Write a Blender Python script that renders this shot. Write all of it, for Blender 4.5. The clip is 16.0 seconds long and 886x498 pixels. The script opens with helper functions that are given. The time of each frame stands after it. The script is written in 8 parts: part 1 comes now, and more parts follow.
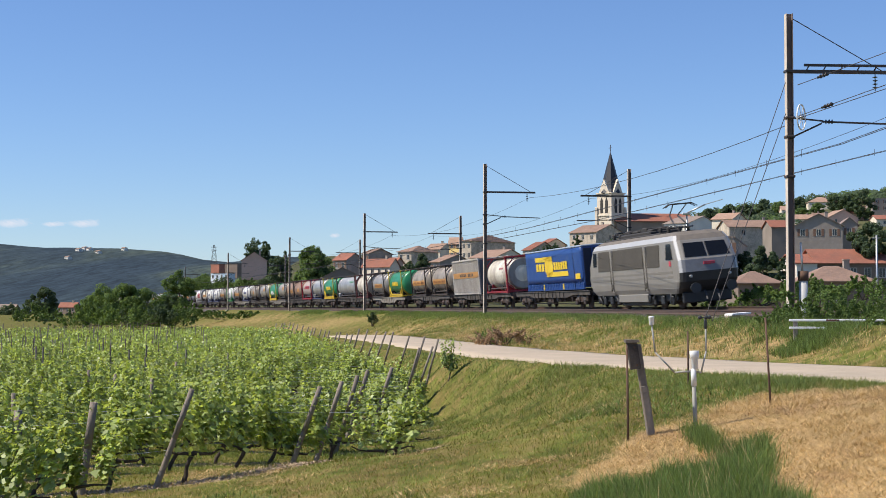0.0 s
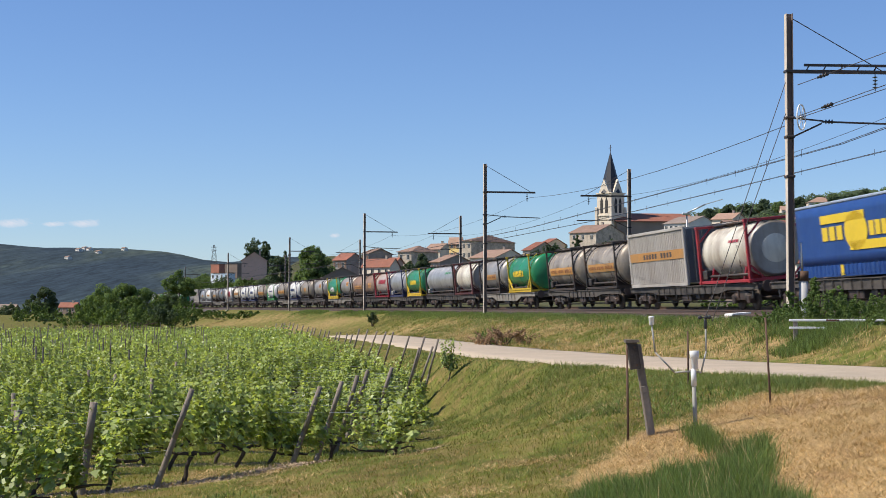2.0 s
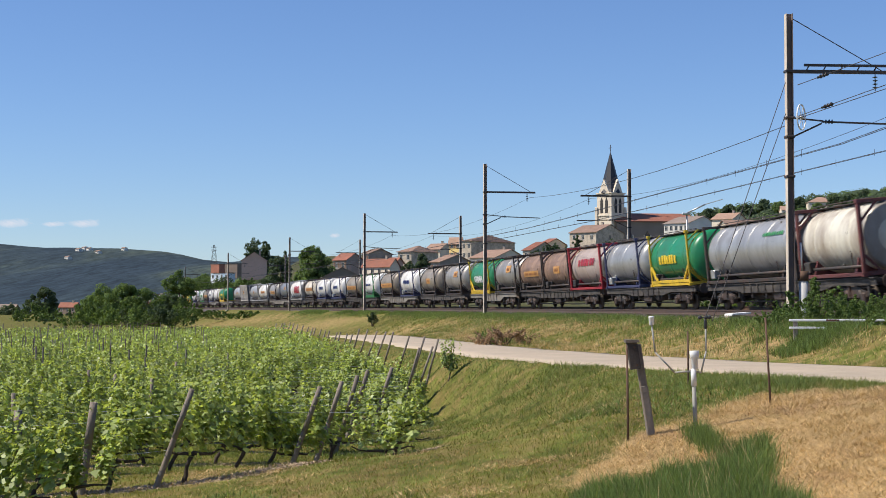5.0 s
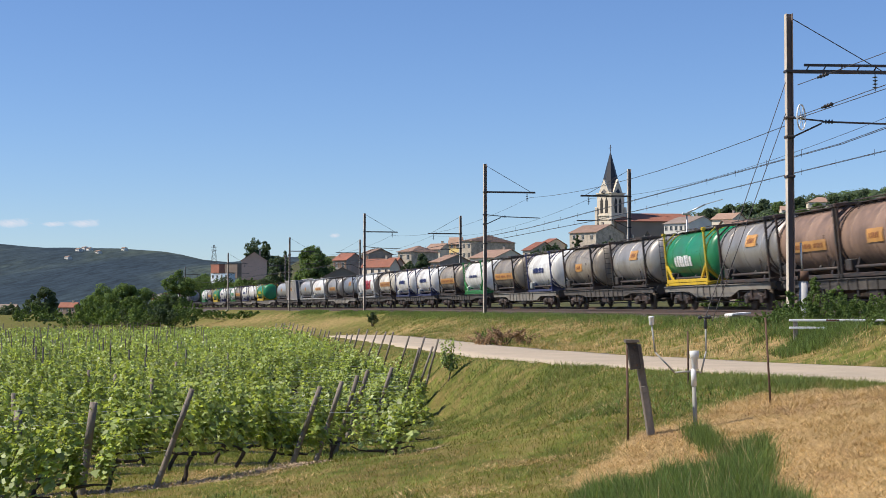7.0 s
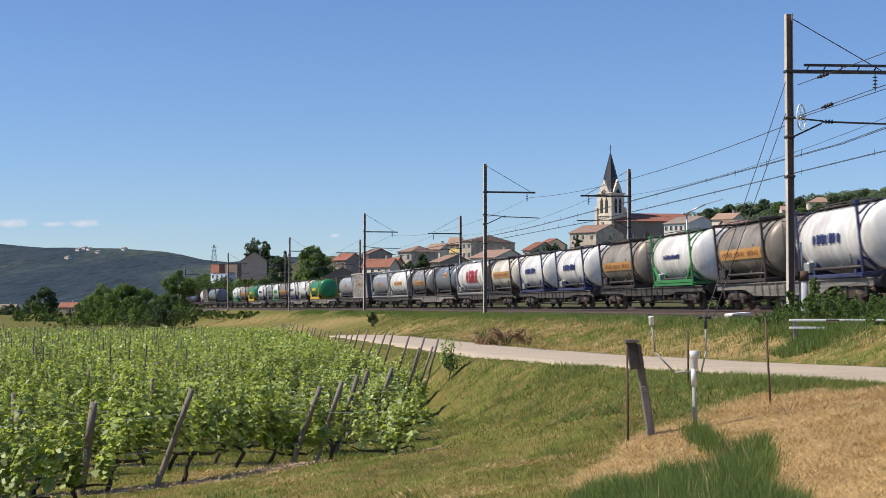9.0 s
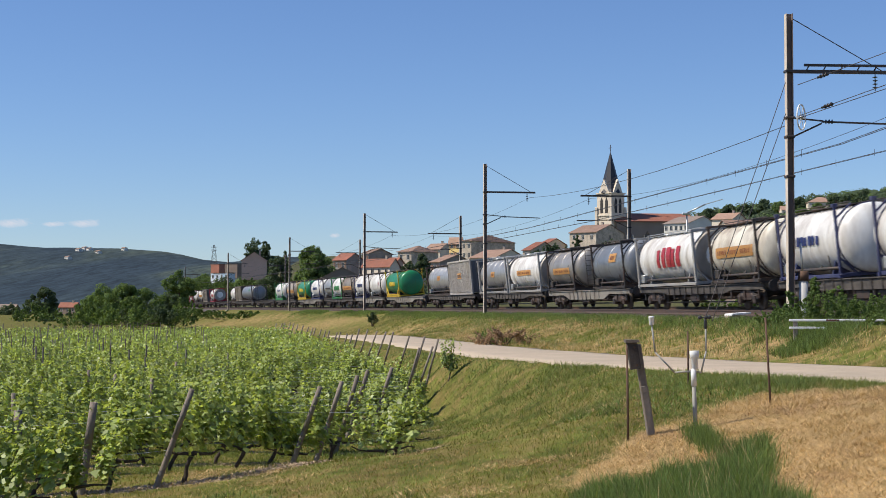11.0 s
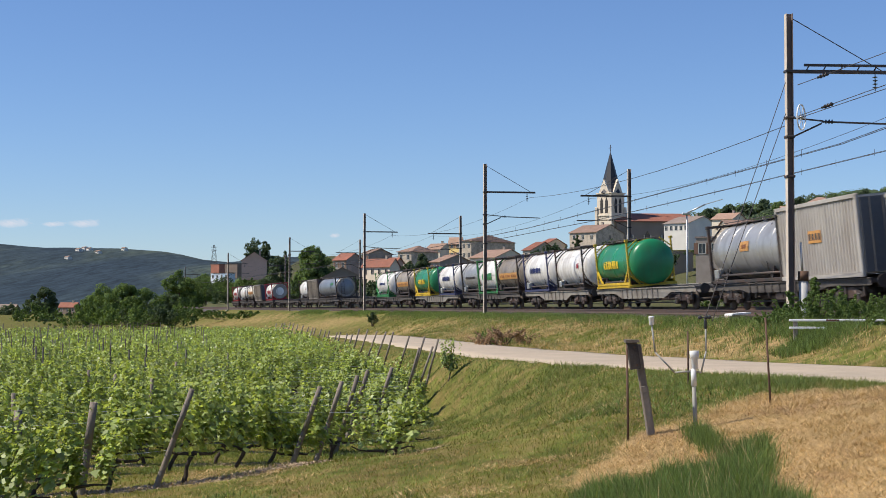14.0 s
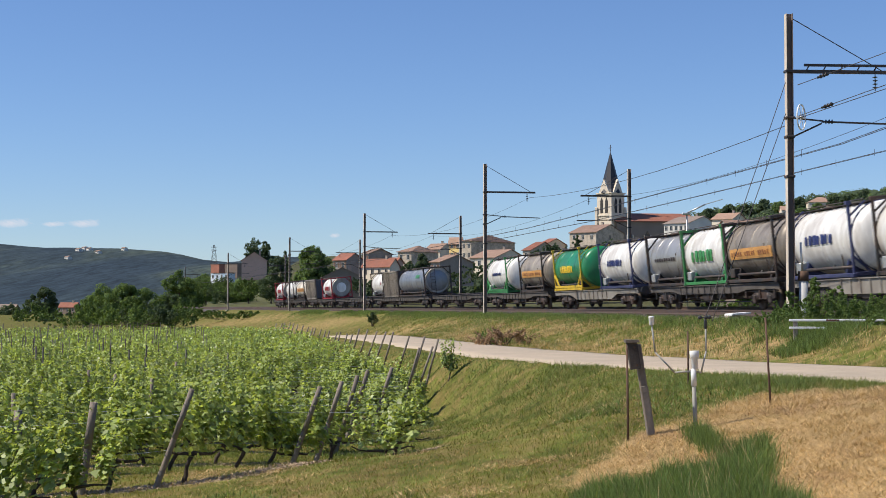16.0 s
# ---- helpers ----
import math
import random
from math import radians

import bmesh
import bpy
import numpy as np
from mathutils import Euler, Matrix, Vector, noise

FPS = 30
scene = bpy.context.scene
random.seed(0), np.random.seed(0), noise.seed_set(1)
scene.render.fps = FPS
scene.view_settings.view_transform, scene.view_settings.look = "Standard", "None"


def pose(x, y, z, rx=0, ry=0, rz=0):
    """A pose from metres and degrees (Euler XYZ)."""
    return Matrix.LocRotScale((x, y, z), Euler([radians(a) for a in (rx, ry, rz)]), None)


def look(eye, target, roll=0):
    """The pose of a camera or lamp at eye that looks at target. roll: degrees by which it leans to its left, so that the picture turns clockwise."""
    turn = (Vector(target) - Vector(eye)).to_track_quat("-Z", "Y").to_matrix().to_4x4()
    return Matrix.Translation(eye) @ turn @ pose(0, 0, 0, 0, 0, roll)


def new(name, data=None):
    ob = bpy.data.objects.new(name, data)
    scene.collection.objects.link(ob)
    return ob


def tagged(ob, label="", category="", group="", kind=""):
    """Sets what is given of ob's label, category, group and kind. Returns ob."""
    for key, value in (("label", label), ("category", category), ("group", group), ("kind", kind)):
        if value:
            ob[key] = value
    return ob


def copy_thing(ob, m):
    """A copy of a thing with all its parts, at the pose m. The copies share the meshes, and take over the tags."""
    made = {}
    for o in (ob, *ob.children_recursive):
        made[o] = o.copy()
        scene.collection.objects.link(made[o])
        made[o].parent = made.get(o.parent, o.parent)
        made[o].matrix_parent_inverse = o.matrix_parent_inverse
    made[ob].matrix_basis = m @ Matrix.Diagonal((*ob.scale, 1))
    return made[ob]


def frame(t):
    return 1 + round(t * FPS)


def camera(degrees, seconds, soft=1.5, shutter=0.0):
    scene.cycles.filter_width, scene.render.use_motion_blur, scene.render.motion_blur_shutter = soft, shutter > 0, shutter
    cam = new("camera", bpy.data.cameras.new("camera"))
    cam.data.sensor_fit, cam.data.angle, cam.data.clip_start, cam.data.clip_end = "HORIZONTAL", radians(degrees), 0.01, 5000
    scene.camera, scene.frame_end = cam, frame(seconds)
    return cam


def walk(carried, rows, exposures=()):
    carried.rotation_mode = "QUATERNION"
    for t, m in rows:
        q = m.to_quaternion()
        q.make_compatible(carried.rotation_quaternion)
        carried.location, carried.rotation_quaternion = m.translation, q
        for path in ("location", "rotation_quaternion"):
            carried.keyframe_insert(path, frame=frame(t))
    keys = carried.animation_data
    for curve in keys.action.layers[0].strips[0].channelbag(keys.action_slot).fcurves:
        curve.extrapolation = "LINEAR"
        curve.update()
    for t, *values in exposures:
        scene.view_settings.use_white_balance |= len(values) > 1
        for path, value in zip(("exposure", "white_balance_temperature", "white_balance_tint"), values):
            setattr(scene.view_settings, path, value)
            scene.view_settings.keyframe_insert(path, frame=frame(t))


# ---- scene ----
cam = camera(32.36, 16.0, soft=0.85, shutter=0.25)
EYE = Vector((0.0, 0.0, 0.05))
STAND = look(EYE, (0.0, 100.0, 3.846))
walk(cam, [(0.0, STAND), (16.0, STAND)], exposures=[(0.0, 0.24), (1.5, 0.17), (4.0, 0.15), (7.0, 0.17), (9.0, 0.12), (11.5, 0.05), (13.5, 0.09), (15.5, 0.12), (16.0, 0.10)])

# ---- light: clear late-spring sky, sun high on the left ----
SUN_AZ, SUN_EL = radians(-97), radians(50)      # azimuth from +y towards +x
world = bpy.data.worlds.new("sky")
scene.world = world
world.use_nodes = True
wn = world.node_tree.nodes
bg = wn["Background"]
sky = wn.new("ShaderNodeTexSky")
sky.sky_type = 'NISHITA'
sky.sun_disc = False
sky.sun_elevation, sky.sun_rotation = SUN_EL, SUN_AZ
sky.altitude, sky.air_density, sky.dust_density, sky.ozone_density = 200, 1.0, 0.0, 4.0
clear = wn.new("ShaderNodeMix")
clear.data_type, clear.blend_type = 'RGBA', 'MULTIPLY'
clear.inputs[0].default_value = 1.0
clear.inputs[7].default_value = (0.84, 0.96, 1.22, 1)
world.node_tree.links.new(sky.outputs[0], clear.inputs[6])
world.node_tree.links.new(clear.outputs[2], bg.inputs[0])
bg.inputs[1].default_value = 0.092
sun = new("sun", bpy.data.lights.new("sun", 'SUN'))
sun.data.energy, sun.data.angle, sun.data.color = 4.85, radians(0.53), (1.0, 0.93, 0.82)
TO_SUN = Vector((math.sin(SUN_AZ) * math.cos(SUN_EL), math.cos(SUN_AZ) * math.cos(SUN_EL), math.sin(SUN_EL)))
sun.matrix_world = look(TO_SUN * 50, (0, 0, 0))


# ---- materials ----
def mat(name, colour, rough=0.6, metal=0.0, vary=0.15, scale=6.0, bump=0.0, bump_scale=40.0,
        stain=None, stain_amount=0.0, stain_scale=1.5, per_object=0.0, per_island=0.0, streak=0.0, spec=0.5):
    """A surface with grain at two scales, optional stains, streaks that run down, and variation by object or island."""
    m = bpy.data.materials.new(name)
    m.use_nodes = True
    nt = m.node_tree
    n, l = nt.nodes, nt.links
    b = n["Principled BSDF"]
    b.inputs["Roughness"].default_value, b.inputs["Metallic"].default_value = rough, metal
    b.inputs["Specular IOR Level"].default_value = spec
    co = n.new("ShaderNodeTexCoord")
    where = co.outputs["Object"]
    fine = n.new("ShaderNodeTexNoise")
    fine.inputs["Scale"].default_value, fine.inputs["Detail"].default_value = scale, 6
    coarse = n.new("ShaderNodeTexNoise")
    coarse.inputs["Scale"].default_value, coarse.inputs["Detail"].default_value = scale * 0.17, 4
    l.new(where, fine.inputs["Vector"]), l.new(where, coarse.inputs["Vector"])
    add = n.new("ShaderNodeMath")
    add.operation = 'ADD'
    l.new(fine.outputs[0], add.inputs[0]), l.new(coarse.outputs[0], add.inputs[1])
    ramp = n.new("ShaderNodeMapRange")
    ramp.inputs[1].default_value, ramp.inputs[2].default_value = 0.6, 1.4
    ramp.inputs[3].default_value, ramp.inputs[4].default_value = 1 - vary, 1 + vary
    l.new(add.outputs[0], ramp.inputs[0])
    value = ramp.outputs[0]
    for amount, node, socket in ((per_object, "ShaderNodeObjectInfo", "Random"), (per_island, "ShaderNodeNewGeometry", "Random Per Island")):
        if amount:
            info = n.new(node)
            r2 = n.new("ShaderNodeMapRange")
            r2.inputs[3].default_value, r2.inputs[4].default_value = 1 - amount, 1 + amount
            l.new(info.outputs[socket], r2.inputs[0])
            mul = n.new("ShaderNodeMath")
            mul.operation = 'MULTIPLY'
            l.new(value, mul.inputs[0]), l.new(r2.outputs[0], mul.inputs[1])
            value = mul.outputs[0]
    tint = n.new("ShaderNodeVectorMath")
    tint.operation = 'SCALE'
    tint.inputs[0].default_value = colour
    l.new(value, tint.inputs["Scale"])
    out = tint.outputs[0]
    if stain:
        st = n.new("ShaderNodeTexNoise")
        st.inputs["Scale"].default_value, st.inputs["Detail"].default_value, st.inputs["Roughness"].default_value = stain_scale, 8, 0.65
        vec = where
        if streak:
            mp = n.new("ShaderNodeMapping")
            mp.inputs["Scale"].default_value = (1, 1, streak)
            l.new(where, mp.inputs[0])
            vec = mp.outputs[0]
        l.new(vec, st.inputs["Vector"])
        cut = n.new("ShaderNodeMapRange")
        cut.inputs[1].default_value, cut.inputs[2].default_value = 0.42, 0.68
        cut.inputs[4].default_value = stain_amount
        l.new(st.outputs[0], cut.inputs[0])
        mix = n.new("ShaderNodeMix")
        mix.data_type = 'RGBA'
        mix.inputs[7].default_value = (*stain, 1)
        l.new(cut.outputs[0], mix.inputs[0]), l.new(out, mix.inputs[6])
        out = mix.outputs[2]
    l.new(out, b.inputs["Base Color"])
    if bump:
        bt = n.new("ShaderNodeTexNoise")
        bt.inputs["Scale"].default_value, bt.inputs["Detail"].default_value = bump_scale, 5
        l.new(where, bt.inputs["Vector"])
        bp = n.new("ShaderNodeBump")
        bp.inputs["Strength"].default_value, bp.inputs["Distance"].default_value = bump, 0.02
        l.new(bt.outputs[0], bp.inputs["Height"]), l.new(bp.outputs[0], b.inputs["Normal"])
    return m


def leafy(name, colour, dry=None, through_amount=0.35, per_island=0.35, rough=0.7, spec=0.15):
    """Leaves: a diffuse face that lets some light through."""
    m = mat(name, colour, rough, vary=0.25, scale=1.2, per_island=per_island, spec=spec, stain=dry, stain_amount=0.5 if dry else 0, stain_scale=0.8)
    n, l = m.node_tree.nodes, m.node_tree.links
    b = n["Principled BSDF"]
    tr = n.new("ShaderNodeBsdfTranslucent")
    src = b.inputs["Base Color"].links[0].from_socket
    warm = n.new("ShaderNodeMix")
    warm.data_type, warm.blend_type = 'RGBA', 'MULTIPLY'
    warm.inputs[0].default_value = 1.0
    warm.inputs[7].default_value = (1.3, 1.25, 0.5, 1)
    l.new(src, warm.inputs[6]), l.new(warm.outputs[2], tr.inputs[0])
    mx = n.new("ShaderNodeMixShader")
    mx.inputs[0].default_value = through_amount
    l.new(b.outputs[0], mx.inputs[1]), l.new(tr.outputs[0], mx.inputs[2])
    l.new(mx.outputs[0], n["Material Output"].inputs[0])
    return m


RUST = (0.16, 0.075, 0.04)
M_STEEL_DARK = mat("dark_steel", (0.06, 0.055, 0.05), 0.6, 0.3, stain=RUST, stain_amount=0.5)
M_RAIL = mat("rail_steel", (0.16, 0.11, 0.08), 0.5, 0.5, stain=RUST, stain_amount=0.6)
M_RAIL_TOP = mat("rail_running_face", (0.55, 0.54, 0.52), 0.25, 0.9)
M_BALLAST = mat("ballast", (0.088, 0.073, 0.06), 0.95, vary=0.5, scale=14, bump=1.0, bump_scale=16, stain=(0.10, 0.07, 0.05), stain_amount=0.7, stain_scale=0.5)
M_SLEEPER = mat("sleeper", (0.095, 0.08, 0.067), 0.9, bump=0.4)
M_ROAD = mat("road_asphalt", (0.47, 0.375, 0.27), 0.9, vary=0.16, scale=9, bump=0.3, bump_scale=60, stain=(0.36, 0.30, 0.22), stain_amount=0.6, stain_scale=0.6)
M_MAST = mat("mast_steel", (0.17, 0.13, 0.115), 0.75, 0.1, stain=(0.26, 0.19, 0.15), stain_amount=0.7, stain_scale=2.5, streak=0.2)
# paler, stained copy of the mast steel: sunlight on the flange is in its colour
M_MAST_SUNLIT = mat("mast_sunlit_flange", (0.62, 0.53, 0.43), 0.75, 0.0, stain=(0.40, 0.31, 0.25), stain_amount=0.7, stain_scale=2.5, streak=0.15)
M_WIRE = mat("copper_wire", (0.07, 0.06, 0.055), 0.5, 0.4)
M_INSUL = mat("glass_insulator", (0.03, 0.035, 0.035), 0.15)
M_GALV = mat("galvanised_steel", (0.55, 0.55, 0.54), 0.4, 0.6, stain=(0.3, 0.28, 0.25), stain_amount=0.4)
M_WHITE = mat("white_paint", (0.78, 0.77, 0.74), 0.5, vary=0.06)
M_POST = mat("weathered_wood", (0.20, 0.16, 0.125), 0.9, vary=0.35, scale=16, bump=0.6, stain=(0.33, 0.30, 0.26), stain_amount=0.6, streak=0.15, per_object=0.2)
M_RUSTY = mat("rusty_iron", (0.13, 0.075, 0.05), 0.85, 0.2, vary=0.3, scale=20)


# ---- mesh helpers ----
def part(name, bm, material, parent, label=""):
    """Links a bmesh as one mesh object under a thing or a part."""
    me = bpy.data.meshes.new(name)
    bm.to_mesh(me)
    bm.free()
    for m in material if isinstance(material, (list, tuple)) else [material]:
        me.materials.append(m)
    ob = new(name, me)
    ob.parent = parent
    if label:
        tagged(ob, label)
    return ob


def thing(name, label, category, m=None, group="", kind=""):
    ob = new(name)
    ob.empty_display_size = 0.2
    if m is not None:
        ob.matrix_basis = m
    return tagged(ob, label, category, group, kind)


def solo(name, bm, material, label, category="", group="", kind="", m=None):
    ob = part(name, bm, material, None)
    if m is not None:
        ob.matrix_basis = m
    return tagged(ob, label, category, group, kind)


def box(bm, a, b, bevel=0.0, m=None, mi=0):
    """A box from corner a to corner b, its edges taken off by bevel."""
    r = bmesh.ops.create_cube(bm, size=1.0)
    vs = r["verts"]
    for v in vs:
        v.co = Vector([(a[i] + b[i]) / 2 + v.co[i] * (b[i] - a[i]) for i in range(3)])
    fs = {f for v in vs for f in v.link_faces}
    if bevel:
        rb = bmesh.ops.bevel(bm, geom=list({e for f in fs for e in f.edges}), offset=bevel, segments=1, affect='EDGES')
        vs = list({v for f in rb["faces"] for v in f.verts} | {v for v in vs if v.is_valid})
        fs = {f for v in vs for f in v.link_faces}
    if m is not None:
        bmesh.ops.transform(bm, matrix=m, verts=vs)
    for f in fs:
        f.material_index = mi
    return vs


def rod(bm, a, b, r0, r1=None, n=8, mi=0, cap=True):
    """A tapered round bar from a to b."""
    a, b = Vector(a), Vector(b)
    d = b - a
    if d.length < 1e-6:
        return []
    m = Matrix.Translation((a + b) / 2) @ d.to_track_quat('Z', 'Y').to_matrix().to_4x4()
    r = bmesh.ops.create_cone(bm, cap_ends=cap, segments=n, radius1=r0, radius2=r0 if r1 is None else r1, depth=d.length, matrix=m)
    for f in {f for v in r["verts"] for f in v.link_faces}:
        f.material_index = mi
        f.smooth = len(f.verts) == 4 and n > 6
    return r["verts"]


def beam(bm, a, b, w, h, mi=0):
    """A squared bar from a to b."""
    a, b = Vector(a), Vector(b)
    d = b - a
    q = d.to_track_quat('Y', 'Z').to_matrix().to_4x4()
    return box(bm, (-w / 2, -d.length / 2, -h / 2), (w / 2, d.length / 2, h / 2), 0, Matrix.Translation((a + b) / 2) @ q, mi)


def lathe(bm, profile, n=24, axis='Y', mi=0, smooth=True, m=None):
    """A turned body: profile of (along, radius) about an axis."""
    rings = []
    for s, r in profile:
        ring = []
        for k in range(n):
            t = 2 * math.pi * k / n
            c = {'Y': (r * math.cos(t), s, r * math.sin(t)), 'Z': (r * math.cos(t), r * math.sin(t), s), 'X': (s, r * math.cos(t), r * math.sin(t))}[axis]
            ring.append(bm.verts.new(m @ Vector(c) if m is not None else c))
        rings.append(ring)
    for a, b in zip(rings, rings[1:]):
        for k in range(n):
            f = bm.faces.new((a[k], a[(k + 1) % n], b[(k + 1) % n], b[k]))
            f.smooth, f.material_index = smooth, mi
    for ring in (rings[0], rings[-1]):
        f = bm.faces.new(ring)
        f.material_index = mi
    bmesh.ops.recalc_face_normals(bm, faces=bm.faces)


def extrude_poly(bm, pts, depth, m=None, mi=0):
    """A prism: a polygon in x-z, drawn out along y by depth."""
    a = [bm.verts.new((x, 0, z)) for x, z in pts]
    b = [bm.verts.new((x, depth, z)) for x, z in pts]
    fs = [bm.faces.new(a), bm.faces.new(b[::-1])]
    for i in range(len(pts)):
        j = (i + 1) % len(pts)
        fs.append(bm.faces.new((a[i], b[i], b[j], a[j])))
    bmesh.ops.recalc_face_normals(bm, faces=fs)
    for f in fs:
        f.material_index = mi
    if m is not None:
        bmesh.ops.transform(bm, matrix=m, verts=a + b)


def smooth01(t):
    t = np.clip(t, 0, 1)
    return t * t * (3 - 2 * t)


def sweep(bm, pts, radii, n=7):
    """One connected round tube through points."""
    rings = []
    for i, p in enumerate(pts):
        p = Vector(p)
        d = Vector(pts[min(i + 1, len(pts) - 1)]) - Vector(pts[max(i - 1, 0)])
        q = d.to_track_quat('Z', 'Y').to_matrix()
        rings.append([bm.verts.new(p + q @ Vector((math.cos(2 * math.pi * k / n) * radii[i], math.sin(2 * math.pi * k / n) * radii[i], 0))) for k in range(n)])
    for a, b in zip(rings, rings[1:]):
        for k in range(n):
            bm.faces.new((a[k], a[(k + 1) % n], b[(k + 1) % n], b[k])).smooth = True
    bm.faces.new(rings[0][::-1])
    bm.faces.new(rings[-1])

# ---- the railway's line ----
SPEED = 23.5                                    # metres a second
KNOT = (-70, -30, 20, 60, 100, 150, 220)         # distance up the line
BEND = (0.0, 3.5, 1.65, 0.75, 0.87, 0.13, 0.02)   # curvature there, 1/km
_g = np.arange(-520.0, 760.0, 0.5)
_k = np.interp(_g, KNOT, BEND) / 1000
_th = np.concatenate([[0], np.cumsum((_k[1:] + _k[:-1]) * 0.25)])
_th += 0.1099 - np.interp(0, _g, _th)
_dx, _dy = -np.sin(_th), np.cos(_th)
_x = np.concatenate([[0], np.cumsum((_dx[1:] + _dx[:-1]) * 0.25)])
_y = np.concatenate([[0], np.cumsum((_dy[1:] + _dy[:-1]) * 0.25)])
# line of the far track's middle: 1.45 m beyond the near sides of the wagons
_x += 12.934 + 1.45 * math.cos(0.1) - np.interp(0, _g, _x)
_y += 57.107 + 1.45 * math.sin(0.1) - np.interp(0, _g, _y)
# the line leaves a little further to the left up the valley
_w = np.convolve(np.pad(np.interp(_g, (10, 39, 80, 134, 178, 260, 420), (0, 0.28, 0.48, 0.76, 1.2, 2.2, 4.4)), 30, mode='edge'), np.ones(61) / 61, mode='valid')
_x -= _w
_th += np.gradient(_w, _g)
CANT = 5.5
GAUGE = 3.75                                    # from track middle to track middle


def line(a, side=0.0):
    """Place and heading at a metres up the line, side metres beyond the far track's middle."""
    th = float(np.interp(a, _g, _th))
    return (float(np.interp(a, _g, _x)) + side * math.cos(th), float(np.interp(a, _g, _y)) + side * math.sin(th), th)


def on_line(a, side=0.0, z=0.0, cant=CANT):
    """Pose of a vehicle: its y axis points down the line, its x axis to the vineyard."""
    x, y, th = line(a, side)
    return pose(x, y, z, 0, cant, math.degrees(th) + 180)


def line_x(y, side=0.0):
    a = np.interp(y, _y, _g)
    th = np.interp(a, _g, _th)
    return np.interp(a, _g, _x) + side / np.cos(th)


# ---- the ground ----
def road_x(y):
    return np.interp(y, (-60, 0, 10, 25.5, 31, 44.5, 62, 79, 110, 160, 300), (46, 18, 13.6, 7.6, 5.6, 1.95, -0.8, -3.9, -10.5, -22, -60))


ROAD_Y = np.arange(-60, 240, 0.5)
ROAD_X = np.convolve(np.pad(road_x(ROAD_Y), 12, mode='edge'), np.ones(25) / 25, mode='valid')
ROAD_HALF = 2.3


def road_mid(y):
    return np.interp(y, ROAD_Y, ROAD_X)


def road_z(y):
    return np.interp(y, (0, 20, 26, 40, 55, 82, 99, 150), (-1.0, -1.05, -1.1, -1.26, -1.4, -1.5, -2.7, -3.0))


def ground_z(x, y):
    x, y = np.asarray(x, float), np.asarray(y, float)
    slope = (road_mid(y + 1) - road_mid(y - 1)) / 2
    d = (x - road_mid(y)) / np.sqrt(1 + slope ** 2)
    zr = road_z(y)
    bump = 0.05 * np.sin(x * 1.3 + y * 0.7) * np.sin(y * 0.9 - x * 0.4) + 0.03 * np.sin(x * 3.1) * np.sin(y * 2.7)
    # vineyard side
    dd = np.maximum(-d - ROAD_HALF, 0)
    far = smooth01((y - 24) / 14)
    steep = 1 - 0.75 * smooth01((y - 64) / 24)
    g = (1 - far) * smooth01(dd / 12) + far * (steep * (0.9 * smooth01(dd / 1.9) + 0.1 * smooth01(dd / 8)) + (1 - steep) * (0.72 * smooth01(dd / 2.4) + 0.28 * smooth01(dd / 8)))
    g = np.maximum(g, smooth01((4.3 - x) / 5.0) * smooth01((y - 17) / 8) * (1 - smooth01((y - 44) / 8)) * smooth01(dd / 1.9))
    low = -2.65 + 0.0 * y
    left = zr + (low - zr) * g + bump * smooth01(dd / 1.0) * 0.28
    # railway side
    edge = line_x(y, -GAUGE - 2.35)
    w = np.maximum((edge - road_mid(y)) / np.sqrt(1 + slope ** 2) - ROAD_HALF, 0.3)
    t = np.clip((d - ROAD_HALF) / w, 0, 1)
    bank = zr + (-0.38 - zr) * smooth01(t) + bump * smooth01(t * 4) * smooth01((1 - t) * 4)
    z = np.where(d < 0, left, bank)
    z = np.where(np.abs(d) < ROAD_HALF, zr - 0.03, z)
    # foot of the bank further up the line, and the knoll on which the viewer stands
    foot = -0.5 - 0.3 * np.maximum(edge - x, 0)
    z = np.where((y > 110) & (x < edge + 0.5), np.maximum(z, foot), z)
    z = z + 1.05 * np.exp(-(x / 5.0) ** 2 - (y / 5.5) ** 2)
    # beyond the railway
    beyond = x - line_x(y, 4.6)
    z = np.where(beyond > 0, -0.42 - 1.2 * smooth01(beyond / 9) + 0.6 * smooth01((beyond - 12) / 25) - 0.8 * smooth01((beyond - 40) / 120) + bump, z)
    m = x / np.maximum(y, 30)
    ridge = np.interp(m, (-0.6, -0.18, -0.142, -0.105, -0.068, 0, 0.043, 0.0985, 0.135, 0.165, 0.202, 0.228, 0.29, 0.4, 0.9),
                      (0, 0, 3, 5, 6, 9, 13, 22, 27, 36, 41, 43, 47, 52, 55))
    rise = smooth01((y - 198) / 918) * (1 - smooth01((y - 1260) / 1260))
    z = z + np.where(beyond > 0, 1, smooth01((y - 540) / 360)) * 1.674 * ridge * rise
    hills = np.interp(m, (-1.2, -0.45, -0.29, -0.268, -0.235, -0.21, -0.183, -0.16, -0.148, -0.1, 0, 0.1, 0.4, 1.2),
                      (80, 97, 99, 98, 96, 96, 85, 76, 73, 82, 72, 55, 45, 40))
    z = z + hills * smooth01((y - 900) / 1600) * (1 - 0.5 * smooth01((y - 2700) / 1500))
    z = z + smooth01((y - 1000) / 600) * (4 * np.sin(x * 0.021 + 1) * np.sin(y * 0.0045) + 2.5 * np.sin(x * 0.043) * np.sin(y * 0.011 + 2))
    return z


def gz(x, y):
    return float(ground_z(x, y))


def spread(*runs):
    out = []
    for a, b, step in runs:
        out += list(np.arange(a, b, step))
    return np.array(out)


